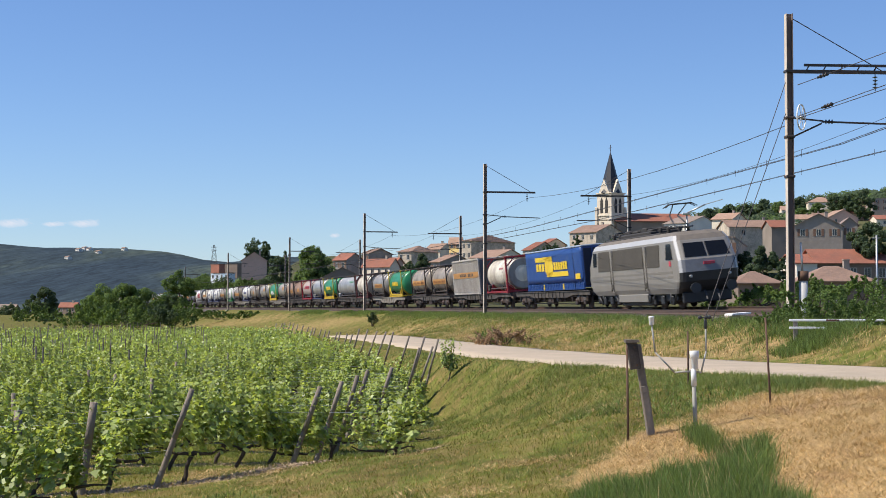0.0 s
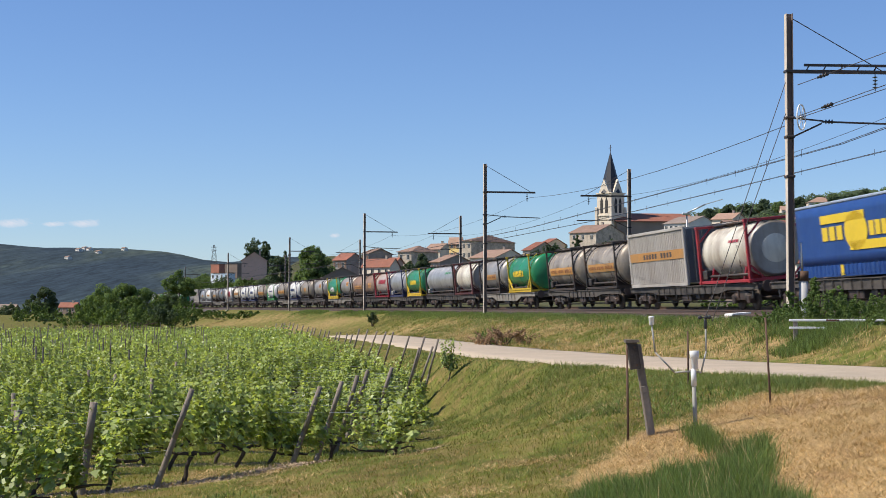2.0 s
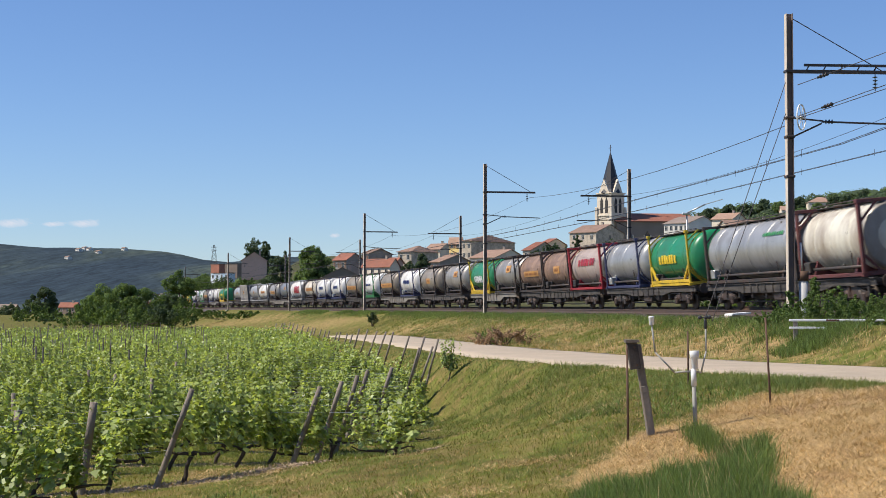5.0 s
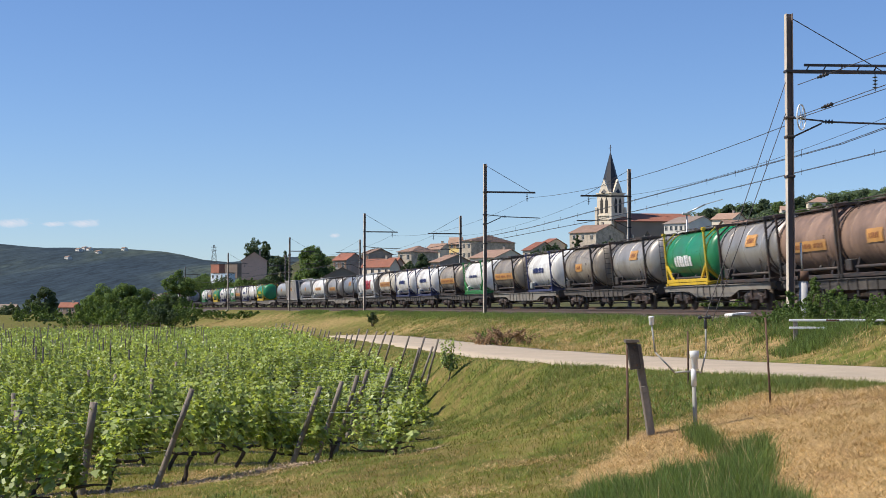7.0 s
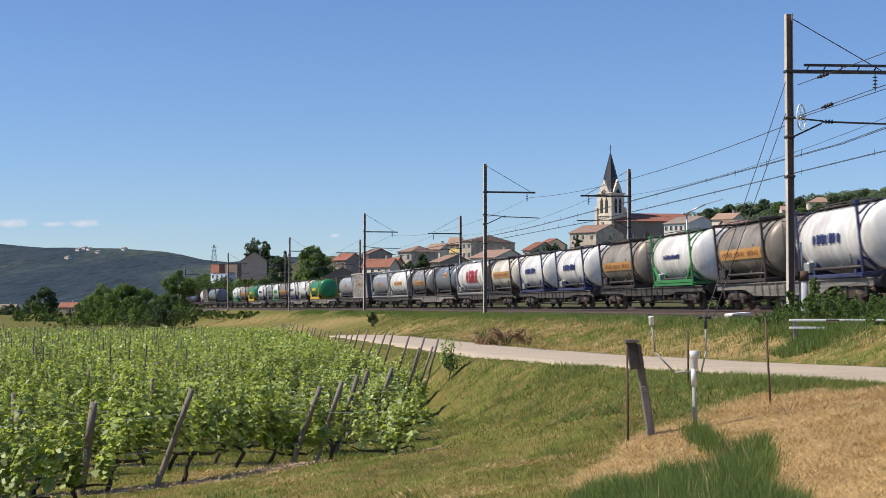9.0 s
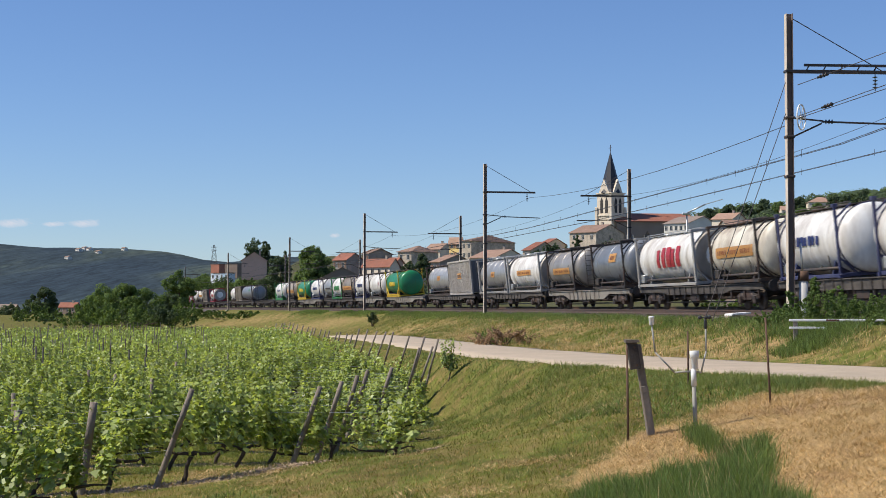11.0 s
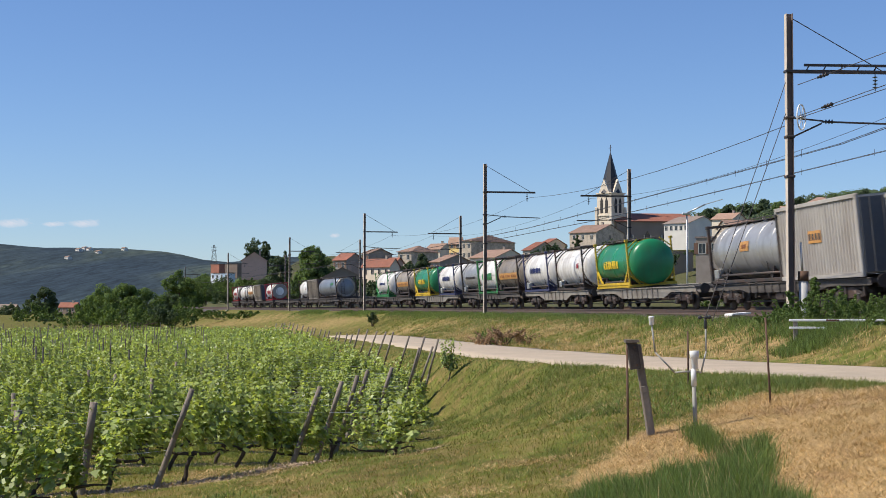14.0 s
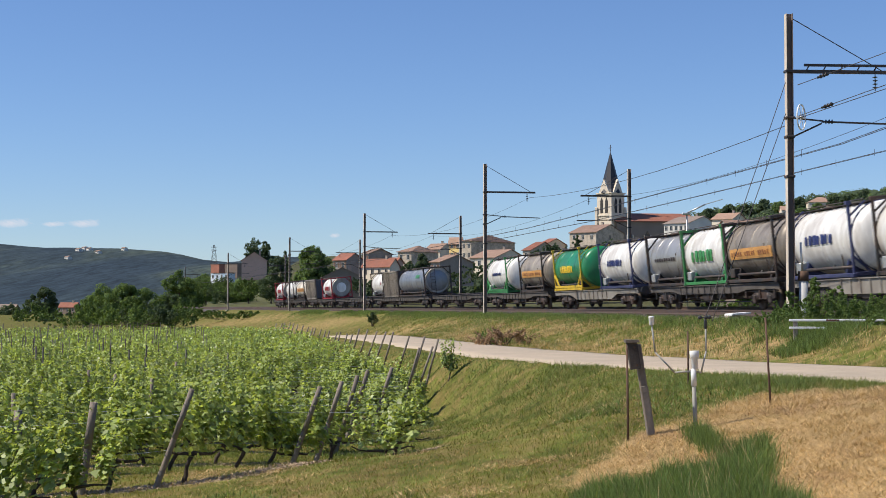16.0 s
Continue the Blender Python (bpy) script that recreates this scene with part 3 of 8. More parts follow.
FRAME = {
    "dark": M_STEEL_DARK,
    "red": mat("red_frame", (0.38, 0.025, 0.035), 0.5, vary=0.15, stain=(0.2, 0.03, 0.03), stain_amount=0.5),
    "yellow": mat("yellow_frame", (0.72, 0.47, 0.03), 0.5, vary=0.1, stain=(0.35, 0.22, 0.04), stain_amount=0.5),
    "blue": mat("blue_frame", (0.04, 0.045, 0.12), 0.5, vary=0.15, stain=(0.1, 0.1, 0.14), stain_amount=0.5),
    "green": mat("green_frame", (0.04, 0.25, 0.07), 0.5, vary=0.15, stain=(0.08, 0.13, 0.06), stain_amount=0.5),
    "white": mat("white_frame", (0.36, 0.345, 0.32), 0.5, vary=0.1, stain=(0.35, 0.3, 0.25), stain_amount=0.5),
    "maroon": mat("maroon_frame", (0.16, 0.045, 0.04), 0.6, vary=0.2, stain=(0.1, 0.06, 0.05), stain_amount=0.5),
}
DECK = 1.16
M_BOX = mat("grey_box_paint", (0.45, 0.415, 0.37), 0.6, vary=0.1, scale=3, stain=(0.26, 0.21, 0.17), stain_amount=0.6, stain_scale=1.0, streak=0.25)


def bulged(bm, r, length, zc, n=32, dish=0.36, rings=()):
    """A tank shell with dished ends and raised hoops, lying along y."""
    h = length / 2
    prof = [(-h, 0.02)]
    for k in range(1, 7):
        t = k / 6 * math.pi / 2
        prof.append((-h + dish * (1 - math.cos(t)), r * math.sin(t)))
    prof.append((-h + dish + 0.06, r))
    for y in sorted(rings):
        prof += [(y - 0.08, r), (y - 0.05, r), (y - 0.045, r + 0.012), (y + 0.045, r + 0.012), (y + 0.05, r), (y + 0.08, r)]
    prof.append((h - dish - 0.06, r))
    for k in range(6, 0, -1):
        t = k / 6 * math.pi / 2
        prof.append((h - dish * (1 - math.cos(t)), r * math.sin(t)))
    prof.append((h, 0.02))
    lathe(bm, prof, n, 'Y', m=Matrix.Translation((0, 0, zc)))


def side_patch(bm, r, zc, y0, y1, z0, z1, mi=0, lift=0.008):
    """A thin plate that lies on the shell's side between two heights."""
    n = 5
    rows = []
    for k in range(n + 1):
        z = z0 + (z1 - z0) * k / n
        d = max(min((z - zc) / r, 0.98), -0.98)
        c = math.sqrt(1 - d * d)
        rr = r + lift
        rows.append([bm.verts.new((rr * c, y, zc + rr * d)) for y in (y0, y1)])
    for a, b in zip(rows, rows[1:]):
        bm.faces.new((a[0], a[1], b[1], b[0])).material_index = mi


def lettering(bm, r, zc, y0, y1, z, h, count, lift=0.016, slant=0.0, gap=0.3):
    """Plain bars in place of words, on the shell."""
    w = (y1 - y0) / count
    for k in range(count):
        a = y0 + k * w
        wide = w * (1 - gap) * (0.8 + 0.35 * ((k * 7) % 5) / 4)
        if count > 9 and k % 6 == 5:
            continue
        side_patch(bm, r, zc, a, a + wide, z - h / 2, z + h / 2 * (1 if k % 3 else 0.8), lift=lift)


def tank(shell, frame, length=6.06, over=1.5, r=1.17, height=2.55, panel=None, words=None, braces=False, name_words="", sheet=False, round_ports=False):
    """A tank container: shell, two end frames, rails, walkway, ladder and plates."""
    root = thing("tank_container", name_words, "tank container", group="containers of the train")
    zc = DECK + height / 2 + 0.02
    M_F = FRAME[frame]
    bm = bmesh.new()
    L = length + over
    bulged(bm, r, L, zc, rings=[-L * 0.28, 0.0, L * 0.28] if not sheet else [-L * 0.38, -L * 0.19, 0, L * 0.19, L * 0.38], dish=0.42)
    shell_ob = part("shell", bm, SHELL[shell], root)
    h = length / 2
    for e in (-1, 1):
        bm = bmesh.new()
        if over > 0.6:
            n = 28
            rr = []
            for k in range(n):
                t = 2 * math.pi * k / n
                rr.append([bm.verts.new((q * math.cos(t), e * h + yy, zc + q * math.sin(t))) for q, yy in ((r - 0.01, -0.04), (r + 0.03, -0.04), (r + 0.03, 0.04), (r - 0.01, 0.04))])
            for k in range(n):
                for i in range(4):
                    bm.faces.new((rr[k][i], rr[k][(i + 1) % 4], rr[(k + 1) % n][(i + 1) % 4], rr[(k + 1) % n][i]))
            for s in (-1, 1):
                box(bm, (s * 1.22 - 0.045, e * h - 0.05, DECK), (s * 1.22 + 0.045, e * h + 0.05, DECK + height), 0.012)
                beam(bm, (s * 1.2, e * h, DECK + 0.7), (s * 0.6, e * h, DECK + 0.1), 0.07, 0.07)
                beam(bm, (s * 1.2, e * h, DECK + height - 0.5), (s * 0.62, e * h, DECK + height - 0.03), 0.06, 0.06)
                for z in (DECK, DECK + height - 0.13):
                    box(bm, (s * 1.22 - 0.085, e * h - 0.095, z), (s * 1.22 + 0.085, e * h + 0.095, z + 0.13), 0.01)
            box(bm, (-1.22, e * h - 0.06, DECK + 0.02), (1.22, e * h + 0.06, DECK + 0.16), 0.01)
            if frame == "dark":
                box(bm, (-1.22, e * h - 0.05, DECK + height - 0.09), (1.22, e * h + 0.05, DECK + height), 0.01)
            part("end_frame", bm, M_F, root)
            continue
        for s in (-1, 1):
            box(bm, (s * 1.22 - 0.06, e * h - 0.08, DECK), (s * 1.22 + 0.06, e * h + 0.08, DECK + height), 0.015)
            for z in (DECK, DECK + height - 0.13):
                box(bm, (s * 1.22 - 0.085, e * h - 0.095, z), (s * 1.22 + 0.085, e * h + 0.095, z + 0.13), 0.01)
            beam(bm, (s * 1.2, e * h, DECK + height - 0.75), (s * 0.55, e * h, DECK + height - 0.06), 0.08, 0.07)
            beam(bm, (s * 1.2, e * h, DECK + 0.75), (s * 0.55, e * h, DECK + 0.06), 0.08, 0.07)
        box(bm, (-1.22, e * h - 0.06, DECK + height - 0.12), (1.22, e * h + 0.06, DECK + height - 0.01), 0.01)
        box(bm, (-1.22, e * h - 0.06, DECK + 0.02), (1.22, e * h + 0.06, DECK + 0.16), 0.01)
        part("end_frame", bm, M_F, root)
    if over < 0.6:
        # flat disc over each end, in grey so that its colour holds the shade
        for e in (-1, 1):
            bm = bmesh.new()
            lathe(bm, ((e * (h - 0.34), r * 0.985), (e * (h - 0.30), r * 1.0), (e * (h - 0.10), r * 0.96), (e * (h - 0.06), r * 0.90)), 28, 'Y', m=Matrix.Translation((0, 0, zc)))
            part("end_jacket", bm, SHELL["grey"], root, "flat tank end, grey for the shade on it")
    for s in (-1, 1):
        bm = bmesh.new()
        box(bm, (s * 1.2 - 0.05, -h, DECK + 0.02), (s * 1.2 + 0.05, h, DECK + 0.15), 0.01)
        if braces:
            box(bm, (s * 1.22 - 0.05, -h, DECK + 0.16), (s * 1.22 + 0.05, h, DECK + 0.30), 0.01)
            for e in (-1, 1):
                beam(bm, (s * 1.22, e * (h - 0.05), DECK + 0.95), (s * 1.22, e * (h - 0.95), DECK + 0.2), 0.09, 0.10)
        part("side_rail", bm, M_F, root)
    bm = bmesh.new()
    zt = DECK + height - 0.06
    for x in (-0.35, 0.0, 0.35):
        box(bm, (x - 0.13, -h + 0.1, zt), (x + 0.13, h - 0.1, zt + 0.035))
    for k in range(7):
        y = -h + 0.4 + k * (length - 0.8) / 6
        box(bm, (-0.55, y - 0.03, zt - 0.06), (0.55, y + 0.03, zt))
    for k in (-0.3, 0.15):
        lathe(bm, ((zt - 0.1, 0.28), (zt + 0.06, 0.28), (zt + 0.1, 0.22)), 14, 'Z', m=Matrix.Translation((0, k * length, 0)))
    for s in (-0.62, 0.62):
        rod(bm, (s, -h + 0.1, zt + 0.10), (s, h - 0.1, zt + 0.10), 0.02, n=5)
        for k in range(5):
            y = -h + 0.3 + k * (length - 0.6) / 4
            rod(bm, (s, y, zt - 0.12), (s, y, zt + 0.10), 0.016, n=5)
    part("walkway", bm, M_STEEL_DARK if frame != "white" else M_GALV, root, "dark top walkway with manhole lids")
    if frame == "dark":
        LAD = 0.10 + max(over, 0) / 2
        bm = bmesh.new()
        for s in (0.25, 0.65):
            rod(bm, (s, h + LAD, DECK + 0.1), (s, h + LAD, DECK + height), 0.02, n=6)
        for k in range(8):
            rod(bm, (0.25, h + LAD, DECK + 0.25 + k * 0.29), (0.65, h + LAD, DECK + 0.25 + k * 0.29), 0.015, n=5)
        part("ladder", bm, M_STEEL_DARK, root, "dark end ladder")
    for y in (-0.33, 0.33):
        bm = bmesh.new()
        extrude_poly(bm, ((-1.15, DECK + 0.03), (1.15, DECK + 0.03), (0.95, zc - 0.55), (0.4, zc - 1.02), (-0.4, zc - 1.02), (-0.95, zc - 0.55)), 0.1,
                     m=Matrix.Translation((0, y * length - 0.05, 0)))
        part("saddle", bm, M_F if frame != "yellow" else M_STEEL_DARK, root)
    # pipes and hose tube low on the side
    bm = bmesh.new()
    rod(bm, (1.05, -h + 0.9, DECK + 0.34), (1.05, h - 0.5, DECK + 0.34), 0.06, n=8)
    rod(bm, (0.95, 0.3, DECK + 0.3), (0.80, 0.3, zc - 0.8), 0.04, n=6)
    rod(bm, (0.72, h * 0.55, DECK + height - 0.25), (1.12, h * 0.55, zc), 0.022, n=5)
    rod(bm, (1.16, h * 0.55, zc + 0.25), (1.02, h * 0.55, DECK + 0.2), 0.022, n=5)
    part("pipework", bm, M_STEEL_DARK, root, "dark pipes along the tank's foot")
    bm = bmesh.new()
    box(bm, (0.9, -h + 0.25, DECK + 0.22), (1.2, -h + 0.75, DECK + 0.62), 0.03)
    part("valve_box", bm, M_GALV if shell in ("white", "silver") else M_STEEL_DARK, root)
    if panel:
        y0, y1, z0, z1 = panel
        bm = bmesh.new()
        side_patch(bm, r + 0.018, zc, y0, y1, zc + z0, zc + z1)
        plate = part("marking_panel", bm, M_ORANGE, root, "faded orange marking panel")
        bm = bmesh.new()
        lettering(bm, r + 0.018, zc, y0 + 0.25, y1 - 0.25, zc + (z0 + z1) / 2, (z1 - z0) * 0.42, 17 if y1 - y0 > 1.5 else 6, gap=0.4)
        tagged(part("lettering", bm, M_TEXT, plate), kind="stuff")
    if words:
        m, y0, y1, z, hh, count = words
        bm = bmesh.new()
        lettering(bm, r + 0.018, zc, y0, y1, zc + z, hh, count, gap=0.25)
        tagged(part("lettering", bm, m, root), kind="stuff")
    return root


def box_container(length, height, dark=False, label="", panel=True):
    """A ribbed box container with corner posts, rails and end doors."""
    root = thing("box_container", label, "box container", group="containers of the train")
    M_B = M_BOX if not dark else SHELL["brown"]
    h = length / 2
    bm = bmesh.new()
    n = int(length / 0.28)
    for s in (-1, 1):
        base = s * 1.2
        for k in range(n):
            y0 = -h + 0.08 + k * (length - 0.16) / n
            w = (length - 0.16) / n
            box(bm, (base - 0.02, y0, DECK + 0.15), (base + 0.02, y0 + w * 0.5, DECK + height - 0.1))
            box(bm, (base - 0.02 - s * 0.03, y0 + w * 0.5, DECK + 0.15), (base + 0.02 - s * 0.03, y0 + w, DECK + height - 0.1))
    box(bm, (-1.17, -h + 0.05, DECK + 0.1), (1.17, h - 0.05, DECK + height - 0.05))
    part("body", bm, M_B, root)
    for e in (-1, 1):
        for s in (-1, 1):
            bm = bmesh.new()
            box(bm, (s * 1.21 - 0.06, e * (h - 0.07) - 0.08, DECK), (s * 1.21 + 0.06, e * (h - 0.07) + 0.08, DECK + height), 0.02)
            part("corner_post", bm, M_B, root)
        for s in (-1, 1):
            bm = bmesh.new()
            box(bm, (min(s * 0.02, s * 1.14), e * h - 0.04, DECK + 0.14), (max(s * 0.02, s * 1.14), e * h + 0.03, DECK + height - 0.12), 0.01)
            for x in (0.35, 0.8):
                rod(bm, (s * x, e * (h + 0.05), DECK + 0.14), (s * x, e * (h + 0.05), DECK + height - 0.12), 0.02, n=6)
            part("end_door", bm, mat("door_paint", (0.10, 0.10, 0.105), 0.6), root, "dark end door with locking bars")
    for s in (-1, 1):
        for z in (DECK, DECK + height - 0.13):
            bm = bmesh.new()
            box(bm, (s * 1.22 - 0.05, -h, z), (s * 1.22 + 0.05, h, z + 0.14), 0.01)
            part("rail", bm, M_B, root)
    if panel:
        long = panel == "band"
        y0, y1 = (-h + 0.1, h - 0.1) if long else (-0.75, 0.55)
        zm = DECK + height * 0.55
        bm = bmesh.new()
        box(bm, (1.235, y0, zm - 0.22), (1.245, y1, zm + 0.22))
        plate = part("marking_panel", bm, M_ORANGE, root, "faded orange marking panel")
        bm = bmesh.new()
        k, w = (9, 0.42) if long else (4, 0.28)
        for i in range(k):
            c = (y0 + y1) / 2 + (i - k / 2 + 0.5) * w * 1.15 + (0.5 if long and i > 4 else 0)
            box(bm, (1.246, c - w * 0.35, zm - 0.12), (1.252, c + w * 0.35, zm + 0.12))
        part("lettering", bm, M_BAR, plate)
    return root


def curtain_body(length, height):
    """A blue tarpaulin swap body with skirt boards, straps and yellow badges."""
    root = thing("curtain_side_trailer_body", "blue tarpaulin swap body with large yellow badges", "swap body", group="containers of the train")
    h = length / 2
    z0, z1 = DECK + 0.05, DECK + 0.05 + height
    bm = bmesh.new()
    n = 26
    grid = []
    for k in range(n + 1):
        y = -h + 0.05 + (length - 0.1) * k / n
        col = []
        for j in range(7):
            z = z0 + 0.42 + (z1 - 0.12 - z0 - 0.42) * j / 6
            x = 1.262 + 0.012 * math.sin(k * 1.9) * math.sin(j / 6 * math.pi) + 0.008 * math.sin(k * 4.1 + j)
            col.append(bm.verts.new((x, y, z)))
        grid.append(col)
    for a, b in zip(grid, grid[1:]):
        for j in range(6):
            bm.faces.new((a[j], b[j], b[j + 1], a[j + 1])).smooth = True
    ext = bmesh.ops.extrude_face_region(bm, geom=list(bm.faces))
    for v in ext["geom"]:
        if isinstance(v, bmesh.types.BMVert):
            v.co.x -= 0.03
    bmesh.ops.recalc_face_normals(bm, faces=bm.faces)
    curtain = part("side_curtain", bm, M_BLUE, root)
    bm = bmesh.new()
    box(bm, (-1.25, -h, z0 + 0.1), (1.22, h, z1 - 0.1), 0.02)
    part("body", bm, M_BLUE, root)
    bm = bmesh.new()
    box(bm, (-1.28, -h, z1 - 0.12), (1.285, h, z1), 0.04)
    part("roof", bm, mat("grey_tarpaulin", (0.30, 0.36, 0.45), 0.6, stain=(0.15, 0.16, 0.18), stain_amount=0.5), root, "pale grey-blue roof sheet")
    bm = bmesh.new()
    box(bm, (1.20, -h, z0), (1.27, h, z0 + 0.40), 0.01)
    skirt = part("skirt_board", bm, M_BLUE, root)
    strap_paint = mat("blue_strap", (0.03, 0.09, 0.30), 0.6)
    for k in range(34):
        bm = bmesh.new()
        y = -h + 0.3 + k * (length - 0.6) / 33
        box(bm, (1.27, y - 0.02, z0 + 0.05), (1.295, y + 0.02, z0 + 0.46))
        part("strap", bm, strap_paint, skirt)
    bm = bmesh.new()
    for y in (-2.3, 2.4):
        box(bm, (1.296, y - 0.14, z0 + 0.04), (1.305, y + 0.14, z0 + 0.40))
    part("marker_plate", bm, M_YELLOW, skirt, "yellow marker plates")
    # badge: two offset round-cornered slabs and a disc, as plain shapes
    bm = bmesh.new()
    zc = z0 + 1.50
    def slab(y0, y1, za, zb):
        box(bm, (1.283, y0, za), (1.292, y1, zb), 0.002)
    slab(-4.1, 0.1, zc + 0.34, zc + 0.64)
    slab(-1.4, 3.7, zc - 0.64, zc - 0.34)
    lathe(bm, ((1.284, 0.95), (1.292, 0.95)), 28, 'X', m=Matrix.Translation((0, -0.75, zc)) @ Matrix.Diagonal((1, 1.1, 0.68, 1)))
    for k in range(3):
        slab(-4.0 + k * 0.72, -3.45 + k * 0.72, zc - 0.25, zc + 0.23)
    for k in range(6):
        slab(0.45 + k * 0.54, 0.87 + k * 0.54, zc - 0.23, zc + 0.25)
    part("badge", bm, M_YELLOW, curtain, "yellow badge of bars and a disc")
    # front boards: blue taken almost to black, the end's shade is in the colour
    bm = bmesh.new()
    for s in (-0.9, -0.3, 0.3, 0.9):
        box(bm, (s - 0.25, h, z0 + 0.2), (s + 0.25, h + 0.04, z1 - 0.2), 0.01)
    part("front_wall", bm, mat("shaded_blue_board", (0.006, 0.012, 0.035), 0.6, vary=0.2), root, "blue front boards, darkened by the shade put in their colour")
    bm = bmesh.new()
    box(bm, (1.27, h - 1.55, z0 + 0.62), (1.296, h - 0.55, z0 + 0.95), 0.004)
    part("plate", bm, M_YELLOW, curtain)
    return root


def wheelset(bm, y, r=0.46):
    for s in (-0.75, 0.75):
        lathe(bm, ((s - 0.065, r - 0.08), (s - 0.06, r), (s + 0.05, r), (s + 0.07, r * 0.55), (s + 0.09, 0.12)), 20, 'X', m=Matrix.Translation((0, y, r)))
    rod(bm, (-0.95, y, r), (0.95, y, r), 0.08, n=8)


def bogie(root, yc, base=1.8, r=0.46):
    bm = bmesh.new()
    for s in (-1, 1):
        pts = ((-base / 2 - 0.35, 0.50), (-base / 2 - 0.3, 0.66), (-0.45, 0.84), (0.45, 0.84), (base / 2 + 0.3, 0.66), (base / 2 + 0.35, 0.50), (0.5, 0.46), (-0.5, 0.46))
        extrude_poly(bm, pts, 0.12, m=Matrix.Translation((s * 1.02 + 0.06, yc, 0)) @ Matrix.Rotation(radians(90), 4, 'Z'))
        for e in (-1, 1):
            box(bm, (s * 1.02 - 0.13, yc + e * base / 2 - 0.16, 0.30), (s * 1.02 + 0.13, yc + e * base / 2 + 0.16, 0.64), 0.04)
            rod(bm, (s * 1.02, yc + e * (base / 2 - 0.32), 0.42), (s * 1.02, yc + e * (base / 2 - 0.32), 0.72), 0.10, n=8)
    box(bm, (-1.0, yc - 0.25, 0.55), (1.0, yc + 0.25, 0.80), 0.03)
    b = part("bogie", bm, M_STEEL_DARK, root)
    for e in (-1, 1):
        bm = bmesh.new()
        wheelset(bm, yc + e * base / 2, r)
        part("wheelset", bm, M_WHEEL, b)
    return b


def wagon(length, grey=False, label=""):
    """A bogie container flat: fish-bellied sills, cross bearers, bogies, buffers."""
    root = thing("container_flat_wagon", label or ("dirty grey container flat wagon" if grey else "brown grime-covered container flat wagon"), "rail wagon", group="wagons of the train")
    M_W = M_FLAT_GREY if grey else M_FLAT
    h = length / 2
    for s in (-1, 1):
        bm = bmesh.new()
        bogie_y = h - 2.3
        low = 0.60 if grey else 0.74
        pts = [(-h, 0.88), (-bogie_y + 1.5, 0.88), (-bogie_y + 2.7, low), (bogie_y - 2.7, low), (bogie_y - 1.5, 0.88), (h, 0.88), (h, 1.12), (-h, 1.12)]
        extrude_poly(bm, pts, 0.03, m=Matrix.Translation((s * 1.16 + 0.015, 0, 0)) @ Matrix.Rotation(radians(90), 4, 'Z'))
        box(bm, (s * 1.16 - 0.07, -h, 1.10), (s * 1.16 + 0.07, h, 1.14), 0.005)
        k = 0
        y = -bogie_y + 2.9
        while y < bogie_y - 2.8:
            box(bm, (s * 1.16 - 0.06, y - 0.03, low), (s * 1.16 + 0.06, y + 0.03, 1.1))
            y += 0.9
        part("side_sill", bm, M_W, root)
    bm = bmesh.new()
    box(bm, (-0.2, -h, 0.75), (0.2, h, 1.08), 0.02)
    for k in range(int(length / 1.5) + 1):
        y = -h + 0.2 + k * (length - 0.4) / int(length / 1.5)
        box(bm, (-1.12, y - 0.08, 0.95), (1.12, y + 0.08, 1.10))
    part("centre_sill", bm, M_W, root)
    bm = bmesh.new()
    run = h - 4.0
    box(bm, (-0.42, -run, 0.42), (0.42, run, 0.80), 0.05)
    for k in range(max(2, int(run * 2 / 1.1))):
        y = -run + 0.4 + k * (run * 2 - 0.8) / max(1, int(run * 2 / 1.1) - 1)
        box(bm, (-1.0, y - 0.05, 0.60), (1.0, y + 0.05, 0.86))
    part("underframe", bm, M_STEEL_DARK, root, "dark underframe with brake rigging")
    for s in (-1, 1):
        bm = bmesh.new()
        rod(bm, (s * 1.02, -h + 0.6, 0.80), (s * 1.02, h - 0.6, 0.80), 0.035, n=6)
        rod(bm, (s * 0.8, -h + 2.6, 0.36), (s * 0.8, h - 2.6, 0.36), 0.03, n=6)
        for k in range(int(length / 1.6)):
            y = -h + 0.8 + k * (length - 1.6) / max(1, int(length / 1.6) - 1)
            box(bm, (s * 1.10 - 0.04, y - 0.06, 0.52), (s * 1.10 + 0.04, y + 0.06, 0.95), 0.01)
        part("brake_pipe", bm, M_STEEL_DARK, root)
    bm = bmesh.new()
    box(bm, (0.75, -0.9, 0.42), (1.1, 0.4, 0.72), 0.03)
    part("brake_box", bm, M_STEEL_DARK, root)
    bm = bmesh.new()
    rod(bm, (0.9, 1.0, 0.62), (0.9, 2.1, 0.62), 0.16, n=10)
    part("air_tank", bm, M_STEEL_DARK, root)
    for k in range(4):
        y = (-1, -0.33, 0.33, 1)[k] * (h - 0.7)
        for s in (-1, 1):
            bm = bmesh.new()
            box(bm, (s * 1.16 - 0.09, y - 0.12, 1.12), (s * 1.16 + 0.09, y + 0.12, 1.155), 0.01)
            part("twist_lock", bm, M_W, root)
    for e in (-1, 1):
        bogie(root, e * (h - 2.3))
        for s in (-1, 1):
            bm = bmesh.new()
            rod(bm, (s * 0.87, e * h, 1.0), (s * 0.87, e * (h + 0.36), 1.0), 0.09, n=10)
            rod(bm, (s * 0.87, e * (h + 0.36), 1.0), (s * 0.87, e * (h + 0.41), 1.0), 0.24, n=14)
            part("buffer", bm, M_STEEL_DARK, root)
    return root


